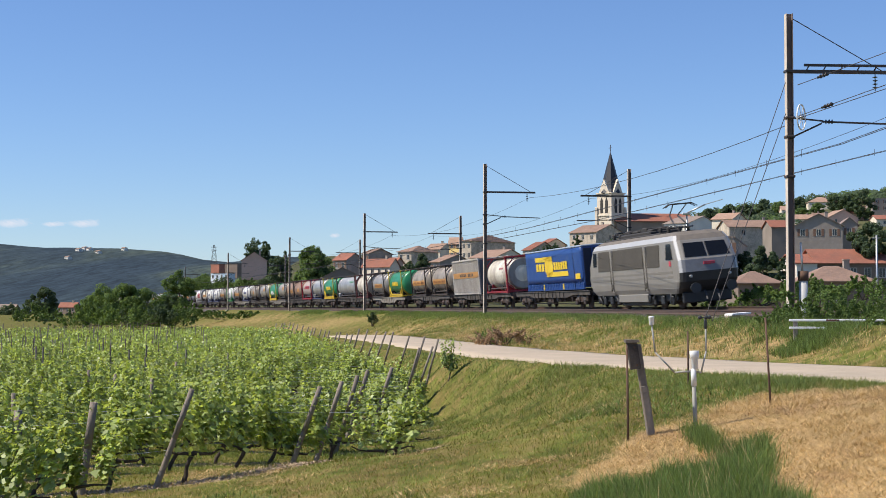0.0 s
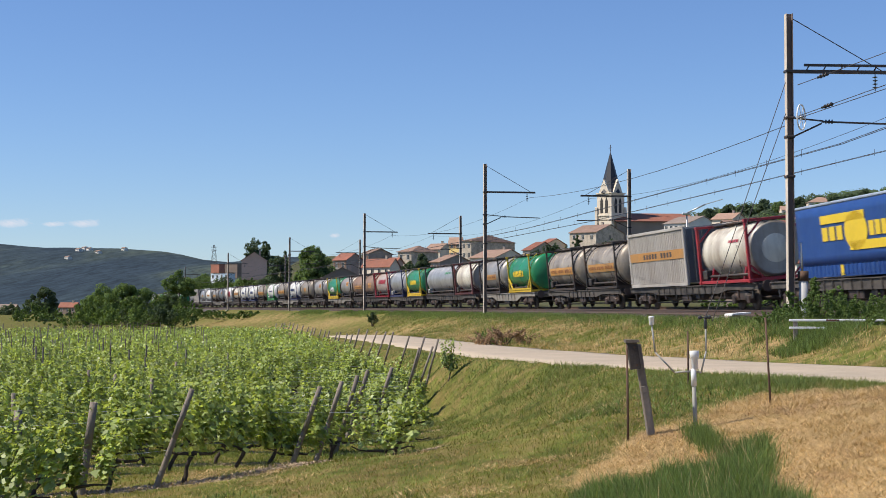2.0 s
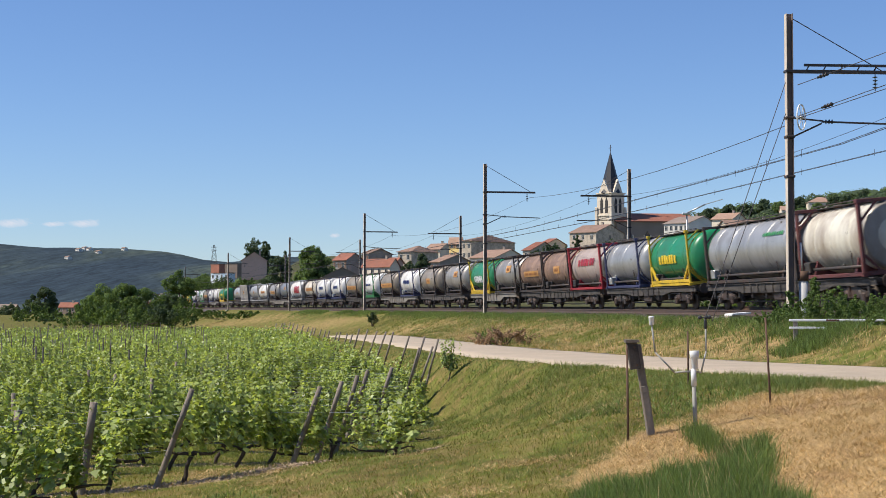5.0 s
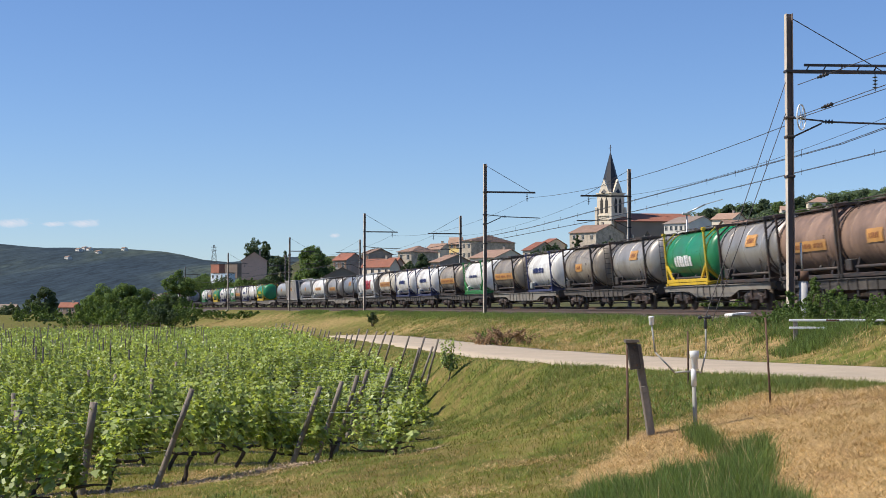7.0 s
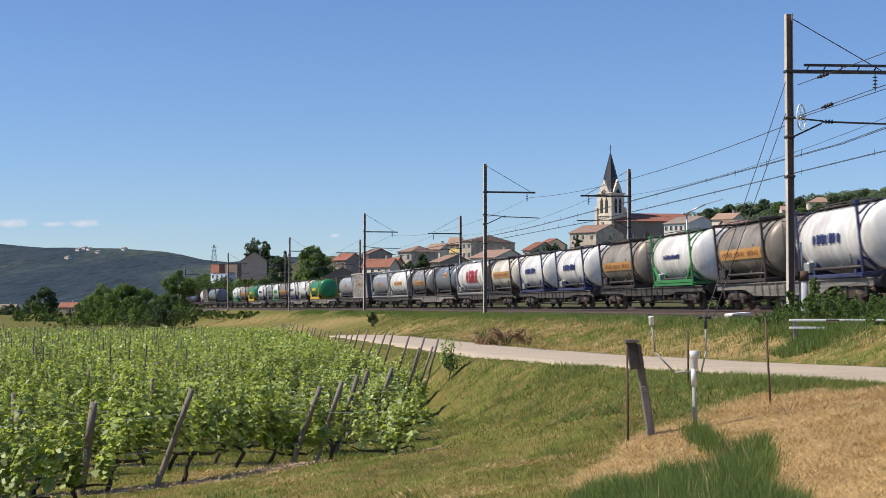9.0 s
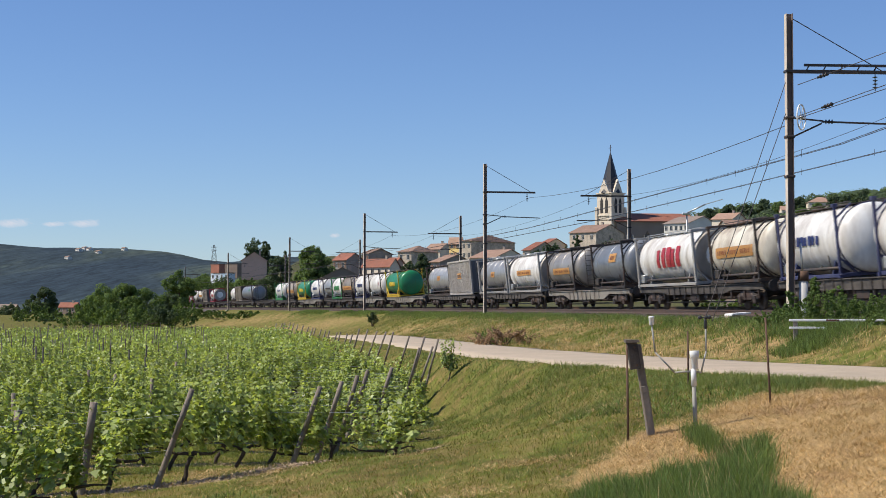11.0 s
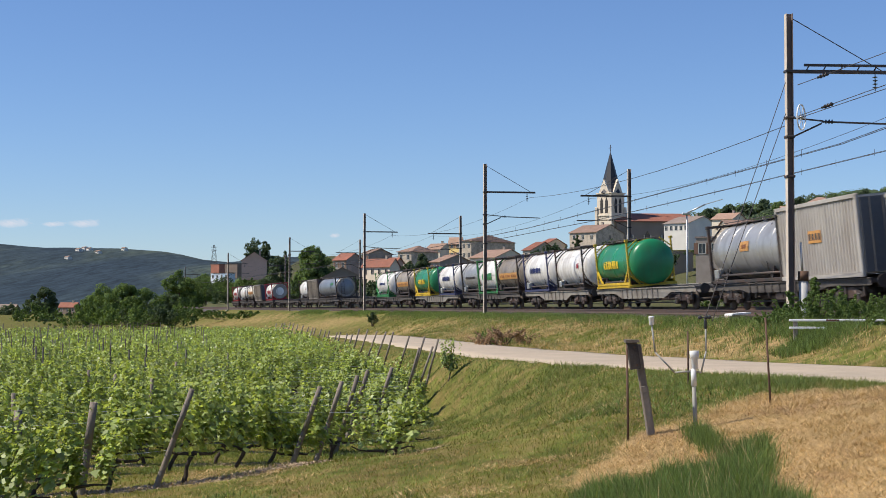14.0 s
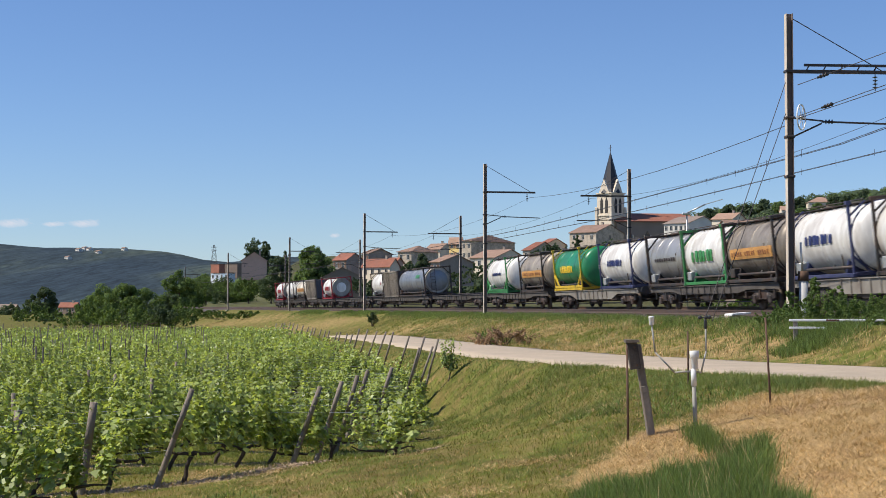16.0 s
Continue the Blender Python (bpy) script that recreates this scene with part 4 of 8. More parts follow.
def ring(bm, z, yf, w, c, n=3):
    """A plan ring with rounded corners, for the locomotive's body."""
    pts = []
    for sx, sy, a0 in ((1, 1, 0), (-1, 1, 90), (-1, -1, 180), (1, -1, 270)):
        for k in range(n + 1):
            t = radians(a0 + 90 * k / n)
            pts.append(bm.verts.new((sx * (w - c[0]) + c[0] * math.cos(t), sy * (yf - c[1]) + c[1] * math.sin(t), z)))
    return pts


def locomotive():
    root = thing("electric_locomotive", "grey electric locomotive with dark front and raised pantograph", "locomotive")
    levels = ((0.80, 7.45, 1.34), (1.05, 7.90, 1.44), (1.35, 8.18, 1.47), (1.78, 8.26, 1.47), (2.36, 8.16, 1.46), (3.30, 7.52, 1.39), (3.54, 7.25, 1.28), (3.72, 6.7, 1.0))
    bm = bmesh.new()
    rings = [ring(bm, z, yf, w, (0.30, 0.42)) for z, yf, w in levels]
    for a, b in zip(rings, rings[1:]):
        for k in range(len(a)):
            bm.faces.new((a[k], a[(k + 1) % len(a)], b[(k + 1) % len(a)], b[k]))
    bm.faces.new(rings[0][::-1])
    bm.faces.new(rings[-1])
    bmesh.ops.recalc_face_normals(bm, faces=bm.faces)
    for f in bm.faces:
        c, nrm = f.calc_center_median(), f.normal
        if abs(nrm.y) > 0.25 and c.z < 1.78:
            f.material_index = 1
        elif c.z > 3.52 or (c.z > 3.30 and abs(nrm.y) > 0.5):
            f.material_index = 3
        elif abs(nrm.y) > 0.7 and 1.78 < c.z < 2.36:
            f.material_index = 4
        elif abs(nrm.x) > 0.3 and abs(nrm.y) > 0.3 and c.z > 1.78 or (c.z > 3.30 and abs(nrm.x) > 0.4):
            f.material_index = 2
    body = part("body", bm, [M_LOCO, M_LOCO_DARK, M_LOCO_LIGHT, mat("loco_roof", (0.15, 0.13, 0.11), 0.8, stain=(0.22, 0.17, 0.12), stain_amount=0.4), mat("loco_front_band", (0.20, 0.20, 0.205), 0.5)], root)
    for s in (-1, 1):
        bm = bmesh.new()
        for y0, y1 in ((-6.0, -3.6), (-3.0, 2.5), (3.2, 5.2)):
            for k in range(27):
                z = 2.12 + k * 0.04
                x = 1.468 - max(0, z - 2.42) * 0.08
                q = 0.022 if k % 2 else 0.012
                box(bm, (min(s * (x - 0.02), s * (x + q)), y0, z), (max(s * (x - 0.02), s * (x + q)), y1, z + 0.04))
        part("louvre_band", bm, M_LOUVRE, body, "brownish louvred side band")
        for y in (-3.3, 2.85):
            bm = bmesh.new()
            box(bm, (s * 1.45 - 0.03, y - 0.25, 0.95), (s * 1.45 + 0.03, y + 0.25, 3.2), 0.01)
            part("side_column", bm, M_LOCO, body)
            bm = bmesh.new()
            for dy in (-0.2, 0.2):
                rod(bm, (s * 1.50, y + dy, 1.0), (s * 1.47, y + dy, 3.2), 0.03, n=6)
            box(bm, (s * 1.5 - 0.04, y - 0.16, 1.15), (s * 1.5 + 0.04, y + 0.16, 1.4), 0.02)
            part("drain_pipe", bm, M_LOUVRE, body)
        for y0, y1 in ((6.25, 7.05), (-7.05, -6.35)):
            bm = bmesh.new()
            q = [(1.465, y0, 2.42), (1.465, y1 + (0.28 if y1 > 0 else 0), 2.42), (1.40, y1 - (0.1 if y1 > 0 else 0), 3.18), (1.40, y0, 3.18)]
            vs = [bm.verts.new((s * a, b, c)) for a, b, c in q]
            f = bm.faces.new(vs)
            ex = bmesh.ops.extrude_face_region(bm, geom=[f])
            for v in ex["geom"]:
                if isinstance(v, bmesh.types.BMVert):
                    v.co.x += s * 0.012
            bmesh.ops.recalc_face_normals(bm, faces=bm.faces)
            part("cab_side_window", bm, M_GLASS_DARK, body)
        bm = bmesh.new()
        box(bm, (s * 1.478 - 0.006, 6.72, 2.12), (s * 1.478 + 0.006, 7.02, 2.36), 0.004)
        part("red_emblem", bm, M_RED_SIGN, body, "small red emblem")
        bm = bmesh.new()
        for z in (1.55, 1.78):
            box(bm, (s * 1.472 - 0.006, -7.4, z), (s * 1.472 + 0.006, 7.2, z + 0.10))
        part("side_stripe", bm, mat("stripe_grey", (0.20, 0.18, 0.155), 0.5), body)
        bm = bmesh.new()
        box(bm, (s * 1.36 - 0.06, -2.6, 0.42), (s * 1.36 + 0.06, 2.6, 0.82), 0.03)
        part("side_skirt", bm, M_LOCO, root)
        bm = bmesh.new()
        box(bm, (s * 0.7 - 0.5, -2.9, 0.22), (s * 0.7 + 0.5, 2.9, 0.6), 0.06)
        part("underfloor_case", bm, M_LOCO_DARK, root)
        for e in (-1, 1):
            for y in (2.7, 6.1):
                bm = bmesh.new()
                rod(bm, (s * 1.28, e * y, 0.35), (s * 1.3, e * y, 0.85), 0.06, n=8)
                rod(bm, (s * 1.28, e * (y + 0.3), 0.3), (s * 1.3, e * (y + 0.9), 0.85), 0.05, n=8)
                part("damper", bm, M_LOCO_DARK, root)
    for e in (-1, 1):
        for s in (-1, 1):
            bm = bmesh.new()
            pts = [(s * 0.04, 8.085, 2.48), (s * 1.10, 8.08, 2.48), (s * 1.02, 7.635, 3.14), (s * 0.04, 7.635, 3.14)]
            f = bm.faces.new([bm.verts.new((x, e * y, z)) for x, y, z in pts])
            ex = bmesh.ops.extrude_face_region(bm, geom=[f])
            for v in ex["geom"]:
                if isinstance(v, bmesh.types.BMVert):
                    v.co.y += e * 0.02
                    v.co.z += 0.012
            bmesh.ops.recalc_face_normals(bm, faces=bm.faces)
            part("windscreen", bm, M_GLASS_DARK, body)
            bm = bmesh.new()
            lathe(bm, ((0.0, 0.07), (0.05, 0.07), (0.06, 0.05)), 14, 'Y', m=Matrix.Translation((s * 0.95, e * 8.24, 1.58)) @ Matrix.Diagonal((1, e, 1, 1)))
            part("headlight", bm, M_GALV, body)
            bm = bmesh.new()
            rod(bm, (s * 0.87, e * 8.0, 1.02), (s * 0.87, e * 8.52, 1.02), 0.10, n=10)
            rod(bm, (s * 0.87, e * 8.52, 1.02), (s * 0.87, e * 8.58, 1.02), 0.25, n=16)
            part("buffer", bm, M_LOCO_DARK, root)
        bm = bmesh.new()
        box(bm, (-0.28, e * 8.2 - 0.02, 2.08), (0.28, e * 8.2 + 0.05, 2.22), 0.01)
        part("front_emblem", bm, M_RED_SIGN, body, "red emblem plate")
        bm = bmesh.new()
        box(bm, (-1.2, e * 7.5 - 0.1, 0.32), (1.2, e * 7.5 + 0.1, 0.85), 0.05)
        rod(bm, (-0.3, e * 8.1, 0.9), (-0.3, e * 8.4, 0.45), 0.04, n=6)
        rod(bm, (0.3, e * 8.1, 0.9), (0.3, e * 8.4, 0.45), 0.04, n=6)
        part("coupling_beam", bm, M_LOCO_DARK, root)
        bogie(root, e * 4.6, 2.8, 0.62)
        bm = bmesh.new()
        box(bm, (-1.15, e * 4.6 - 1.9, 0.42), (1.15, e * 4.6 + 1.9, 0.84), 0.06)
        for s in (-1, 1):
            for dy in (-1.4, 0, 1.4):
                box(bm, (s * 1.2 - 0.1, e * 4.6 + dy - 0.22, 0.28), (s * 1.2 + 0.1, e * 4.6 + dy + 0.22, 0.72), 0.05)
        part("bogie_frame", bm, M_LOCO_DARK, root)
    # roof gear
    bm = bmesh.new()
    box(bm, (-0.8, -3.4, 3.70), (0.8, 2.0, 3.98), 0.06)
    box(bm, (-0.95, -6.3, 3.62), (0.95, 4.0, 3.80), 0.05)
    for y, q in ((-2.6, 0.22), (-1.2, 0.16), (0.4, 0.24), (1.4, 0.14)):
        box(bm, (-0.62, y - 0.45, 3.95), (0.62, y + 0.45, 3.95 + q), 0.05)
    for y in (-5.6, -4.4, 2.9, 4.2):
        for x in (-0.5, 0.5):
            lathe(bm, ((3.70, 0.09), (3.78, 0.12), (3.88, 0.07), (3.96, 0.12), (4.06, 0.05)), 8, 'Z', m=Matrix.Translation((x, y, 0)))
    rod(bm, (0.5, -5.6, 4.07), (0.5, 4.2, 4.07), 0.03, n=6)
    part("roof_equipment", bm, mat("roof_gear", (0.035, 0.031, 0.029), 0.8), root)
    def panto(y, up, name):
        bm = bmesh.new()
        z = 3.98
        if up:
            k, t = (y - 1.25, 4.6), (y - 0.1, 5.12)
        else:
            k, t = (y - 1.7, 4.1), (y + 0.2, 4.16)
        for s in (-0.35, 0.35):
            rod(bm, (s, y, z), (s * 0.6, *k), 0.04, n=6)
            rod(bm, (s * 0.6, *k), (s, *t), 0.03, n=6)
            rod(bm, (s, y - 0.5, z), (s, y + 0.5, z), 0.04, n=6)
        for dy in (-0.17, 0.17):
            rod(bm, (-0.55, t[0] + dy, t[1]), (0.55, t[0] + dy, t[1]), 0.03, n=6)
            for s in (-1, 1):
                rod(bm, (s * 0.55, t[0] + dy, t[1]), (s * 0.82, t[0] + dy, t[1] - 0.16), 0.025, n=6)
        rod(bm, (-0.5, y - 0.5, z), (0.5, y - 0.5, z), 0.04, n=6)
        part(name, bm, M_LOCO_DARK, root)
    panto(4.9, True, "raised_pantograph")
    panto(-4.9, False, "folded_pantograph")
    return root


CARGO = []      # thing, metres up the line at the start
CARGO.append((locomotive(), 22.3))
CARGO.append((curtain_body(13.7, 2.60), 39.2))

WIDE, SMALL, LOW = (-2.6, 2.6, -0.32, 0.12), (0.2, 1.5, 0.15, 0.62), (-1.9, 1.9, -0.28, 0.1)
T = {}
T["red"] = lambda: tank("cream", "red", 6.6, 0.0, 1.16, 2.6, words=(FRAME["red"], 0.6, 1.9, 0.45, 0.12, 8), name_words="cream tank container in a bright red frame")
T["brown_wide"] = lambda: tank("brown", "dark", panel=WIDE, name_words="grimy brown tank container with long orange panel")
T["grey_wide"] = lambda: tank("grey", "dark", panel=LOW, name_words="dusty grey tank container with orange panel")
T["grey_small"] = lambda: tank("grey", "dark", panel=SMALL, name_words="dusty grey tank container with small orange plate")
T["brown_small"] = lambda: tank("brown", "dark", panel=(-0.6, 0.8, -0.2, 0.25), name_words="dark brown tank container with small orange plate")
T["rust_wide"] = lambda: tank("rust", "dark", panel=LOW, name_words="rust-brown tank container with orange panel")
T["rust_small"] = lambda: tank("rust", "dark", panel=(-0.6, 0.8, -0.2, 0.25), name_words="rust-brown tank container with small orange plate")
T["green_bright"] = lambda: tank("green", "yellow", braces=True, r=1.19, words=(M_YELLOW, -1.6, 1.2, 0.0, 0.42, 7), name_words="green tank container in a yellow braced frame")
T["green_pale"] = lambda: tank("green", "yellow", braces=True, r=1.19, words=(M_WHITE, -1.7, 0.9, -0.15, 0.5, 7), name_words="green tank container with white lettering in a yellow frame")
T["white_maroon"] = lambda: tank("cream", "maroon", over=0.0, name_words="cream tank container in a maroon frame")
T["silver_long"] = lambda: tank("silver", "dark", 11.0, 0.2, 1.2, sheet=True, words=(FRAME["green"], 1.8, 4.2, 0.55, 0.14, 9), name_words="long silver tank container with small green lettering")
T["blue_silver"] = lambda: tank("silver", "blue", name_words="silver tank container in a blue frame")
T["pink_red"] = lambda: tank("pink", "red", 6.6, 0.0, words=(FRAME["red"], -1.6, 2.0, 0.3, 0.4, 6), name_words="dusty pink tank container in a red frame")
T["white_blue"] = lambda: tank("white", "blue", words=(M_BLUE_BAR, -1.5, 1.3, 0.1, 0.34, 7), r=1.2, name_words="white tank container with dark lettering and blue frame")
T["white_green"] = lambda: tank("white", "green", words=(M_BLUE_BAR, -1.2, 1.4, 0.1, 0.2, 9), braces=True, r=1.2, name_words="white tank container in a green frame")
T["white_plain"] = lambda: tank("white", "dark", words=(FRAME["red"], 1.6, 2.1, 0.15, 0.3, 2), r=1.2, name_words="plain white tank container with dark hoops")
T["cream_wide"] = lambda: tank("cream", "dark", panel=(-2.4, 2.4, -0.2, 0.25), name_words="cream tank container with orange band, brown below")
T["white_long"] = lambda: tank("white", "white", 9.2, 0.0, 1.22, words=(FRAME["red"], -1.2, 2.6, 0.1, 0.95, 5), sheet=True, name_words="long white tank container with large red lettering")
T["blue_small"] = lambda: tank("blue", "dark", panel=SMALL, r=1.2, name_words="blue-grey tank container with small orange plate")
T["white_frame"] = lambda: tank("white", "white", 8.6, 0.0, 1.2, panel=(-1.9, 1.9, -0.15, 0.2), name_words="white tank container in white frame with orange band")
T["silver_frame"] = lambda: tank("silver", "white", 8.6, 0.0, 1.2, panel=(-0.5, 0.6, -0.1, 0.3), sheet=True, name_words="silver tank container with small orange plate")
T["silver_bare"] = lambda: tank("silver", "dark", 8.8, 0.0, 1.2, panel=(-0.4, 0.7, 0.0, 0.4), sheet=True, name_words="ribbed silver tank container with orange plate")
T["white_box"] = lambda: tank("white", "green", 5.9, 0.0, 1.24, words=(FRAME["green"], -1.6, 1.6, 0.0, 0.5, 6), name_words="white tank container with dark green lettering")
T["silver_words"] = lambda: tank("silver", "dark", 5.7, 0.2, words=(M_BAR, -1.8, 1.6, 0.0, 0.16, 9), name_words="silver tank container with small dark lettering")
T["blue_long"] = lambda: tank("blue", "dark", 11.9, 0.2, 1.22, sheet=True, words=(FRAME["green"], 2.0, 3.8, 0.5, 0.3, 4), name_words="long blue-grey tank container")
T["box_grey"] = lambda: box_container(9.3, 2.75, label="grey ribbed box container with orange band", panel="band")
T["box_plain"] = lambda: box_container(8.3, 2.75, label="grey ribbed box container with small orange plate")
T["box_dark"] = lambda: box_container(6.9, 2.55, True, "dark brown box container", False)
T["red_white"] = lambda: tank("white", "red", 6.3, 0.0, words=(FRAME["red"], -1.6, 1.6, 0.0, 0.5, 5), name_words="white tank container in a red frame with red lettering")
ORDER = (("red", 55.2), ("box_grey", 65.2), ("brown_wide", 75.7), ("brown_wide", 84.5), ("green_bright", 95.3), ("grey_wide", 104.3), ("white_maroon", 113.3),
         ("silver_long", 122.5), ("green_bright", 133.7), ("blue_silver", 142.0), ("pink_red", 149.4), ("rust_small", 156.2), ("rust_wide", 162.6),
         ("grey_small", 170.0), ("green_pale", 178.1), ("grey_small", 187.8), ("brown_small", 198.0), ("white_blue", 207.4), ("brown_wide", 217.5), ("white_green", 227.3),
         ("brown_wide", 237.0), ("white_blue", 246.8), ("white_blue", 256.5), ("cream_wide", 265.3))
ORDER2 = (("white_long", 275.4), ("blue_small", 285.7), ("grey_wide", 296.0), ("white_frame", 305.5), ("silver_frame", 314.8), ("box_plain", 326.0), ("silver_bare", 334.5),
          ("green_bright", 355.3), ("white_plain", 364.4), ("white_blue", 372.7), ("brown_wide", 380.7), ("white_box", 386.9), ("silver_words", 392.8), ("white_blue", 401.7),
          ("green_bright", 411.9), ("brown_wide", 421.0), ("white_green", 431.0), ("blue_long", 463.8), ("box_dark", 473.6), ("white_plain", 480.6),
          ("red_white", 510.8), ("box_dark", 522.0), ("cream_wide", 530.3), ("white_plain", 538.8), ("red_white", 548.0))
made = {}
for kind, at in ORDER + ORDER2:
    if kind in made:
        ob = copy_thing(made[kind], Matrix.Identity(4))
    else:
        ob = made[kind] = T[kind]()
    CARGO.append((ob, at))
FLATS = ((31.3, 50.2), (51.2, 71.0), (72.0, 88.6), (91.4, 108.2), (109.4, 129.0), (130.0, 146.0), (146.8, 166.2), (167.0, 182.4), (183.8, 202.2), (203.6, 221.6),
         (223.0, 241.2), (242.6, 260.8), (261.8, 281.0), (282.0, 300.0), (300.8, 319.9), (321.2, 339.8), (341.6, 359.4), (360.6, 376.6), (377.6, 396.4),
         (397.8, 416.0), (417.2, 435.0), (436.0, 455.6), (456.8, 484.2), (485.2, 506.2), (507.2, 525.8), (526.8, 543.8), (544.8, 554.6))
flat_made = {}
for k, (a, b) in enumerate(FLATS):
    grey = k in (3, 7, 9, 13, 16, 17, 19)
    size = (round((b - a) * 2) / 2, grey)
    if size in flat_made:
        ob = copy_thing(flat_made[size], Matrix.Identity(4))
    else:
        ob = flat_made[size] = wagon(b - a - 0.7, grey)
    CARGO.append((ob, (a + b) / 2))


def motions():
    """The train runs down the line at an even speed."""
    for ob, at in CARGO:
        walk(ob, [(t, on_line(at - SPEED * t)) for t in np.arange(-1.0, 17.5, 1.0)])


# ---- leaves, blades and other small growth ----
rng = np.random.default_rng(7)


def fast_mesh(name, verts, k, material, smooth=False):
    """A mesh of separate faces with k corners each."""
    verts = np.asarray(verts, np.float32).reshape(-1, 3)
    n = len(verts) // k
    me = bpy.data.meshes.new(name)
    me.vertices.add(n * k)
    me.vertices.foreach_set("co", verts.ravel())
    me.loops.add(n * k)
    me.loops.foreach_set("vertex_index", np.arange(n * k, dtype=np.int32))
    me.polygons.add(n)
    me.polygons.foreach_set("loop_start", np.arange(n, dtype=np.int32) * k)
    me.polygons.foreach_set("loop_total", np.full(n, k, np.int32))
    if smooth:
        me.polygons.foreach_set("use_smooth", np.ones(n, bool))
    me.update(calc_edges=True)
    me.materials.append(material)
    return me


def frames_of(normal, spin):
    """Two axes across each normal, turned by spin."""
    normal = normal / np.linalg.norm(normal, axis=1, keepdims=True)
    ref = np.where(np.abs(normal[:, 2:3]) < 0.9, np.array([[0, 0, 1.0]]), np.array([[1.0, 0, 0]]))
    u = np.cross(ref, normal)
    u /= np.linalg.norm(u, axis=1, keepdims=True)
    v = np.cross(normal, u)
    c, s = np.cos(spin)[:, None], np.sin(spin)[:, None]
    return u * c + v * s, v * c - u * s


LEAF = np.array([(0, -0.5), (0.42, -0.38), (0.5, 0.12), (0.0, 0.55), (-0.5, 0.12), (-0.42, -0.38)])


def leaves(points, normals, size, shape=LEAF, cup=0.0):
    """Corners of one leaf at each point, its rim bent by cup."""
    n = len(points)
    u, v = frames_of(normals, rng.uniform(0, 2 * np.pi, n))
    sz = size * rng.uniform(0.6, 1.25, n)
    out = np.empty((n, len(shape), 3))
    for i, (a, b) in enumerate(shape):
        out[:, i] = points + u * (a * sz)[:, None] + v * (b * sz)[:, None]
        if cup:
            out[:, i] -= normals * (cup * sz * (a * a * 2.0 - 0.1))[:, None]
    return out.reshape(-1, 3)


VINE_LEAF = np.array([(0, -0.34), (0.36, -0.5), (0.52, -0.02), (0.30, 0.20), (0.0, 0.56), (-0.30, 0.20), (-0.52, -0.02), (-0.36, -0.5)])


QUAD = np.array([(-0.5, -0.35), (0.5, -0.5), (0.42, 0.5), (-0.4, 0.42)])


def blades(x, y, z, height, width, lean=0.35):
    """Three-cornered grass blades."""
    n = len(x)
    a = rng.uniform(0, 2 * np.pi, n)
    h = height * rng.uniform(0.5, 1.3, n)
    b = rng.uniform(0, 2 * np.pi, n)
    l = lean * rng.uniform(0.1, 1.2, n) * h
    p = np.empty((n, 3, 3))
    w = width * rng.uniform(0.7, 1.3, n)
    p[:, 0] = np.stack([x - np.cos(a) * w, y - np.sin(a) * w, z - 0.01], -1)
    p[:, 1] = np.stack([x + np.cos(a) * w, y + np.sin(a) * w, z - 0.01], -1)
    p[:, 2] = np.stack([x + np.cos(b) * l, y + np.sin(b) * l, z + h], -1)
    return p.reshape(-1, 3)


M_VINE = leafy("vine_leaf", (0.38, 0.45, 0.155), through_amount=0.48, per_island=0.45, rough=0.42, spec=0.45)
M_VINE_WOOD = mat("vine_wood", (0.075, 0.055, 0.04), 0.95, vary=0.4, scale=20, bump=0.8)
M_GRASS = leafy("grass_blade", (0.18, 0.19, 0.036), through_amount=0.3, per_island=0.5)
M_GRASS_DEEP = leafy("deep_grass_blade", (0.20, 0.24, 0.08), through_amount=0.3, per_island=0.4)
M_LUSH = leafy("lush_grass_blade", (0.165, 0.225, 0.075), through_amount=0.35, per_island=0.6)
M_STRAW = leafy("dry_grass", (0.56, 0.405, 0.215), through_amount=0.2, per_island=0.5)
M_TREE = leafy("tree_leaf", (0.125, 0.185, 0.065), through_amount=0.45, per_island=0.45)
M_TREE_DARK = leafy("dark_tree_leaf", (0.085, 0.12, 0.065), through_amount=0.4, per_island=0.4)
M_BUSH = leafy("bush_leaf", (0.15, 0.22, 0.07), through_amount=0.4, per_island=0.45)
M_BRUSH = leafy("cut_brush", (0.40, 0.26, 0.15), through_amount=0.1, per_island=0.5)
M_BARK = mat("bark", (0.10, 0.075, 0.055), 0.95, vary=0.3, scale=12, bump=0.7)

# ---- the vineyard ----
ROWS = 40


def row_y(j, x):
    return 22.3 + ROW_STEP * j + 0.10 * (x + 1.3)


def row_end(j):
    if j < 0:
        return -4.75 if j == -1 else -4.95
    y = 22.3 + ROW_STEP * j
    edge = float(road_mid(y)) - ROAD_HALF * 1.05 - 1.7
    return min((-3.75, -1.2, -0.95)[j] if j < 3 else -0.95, edge)


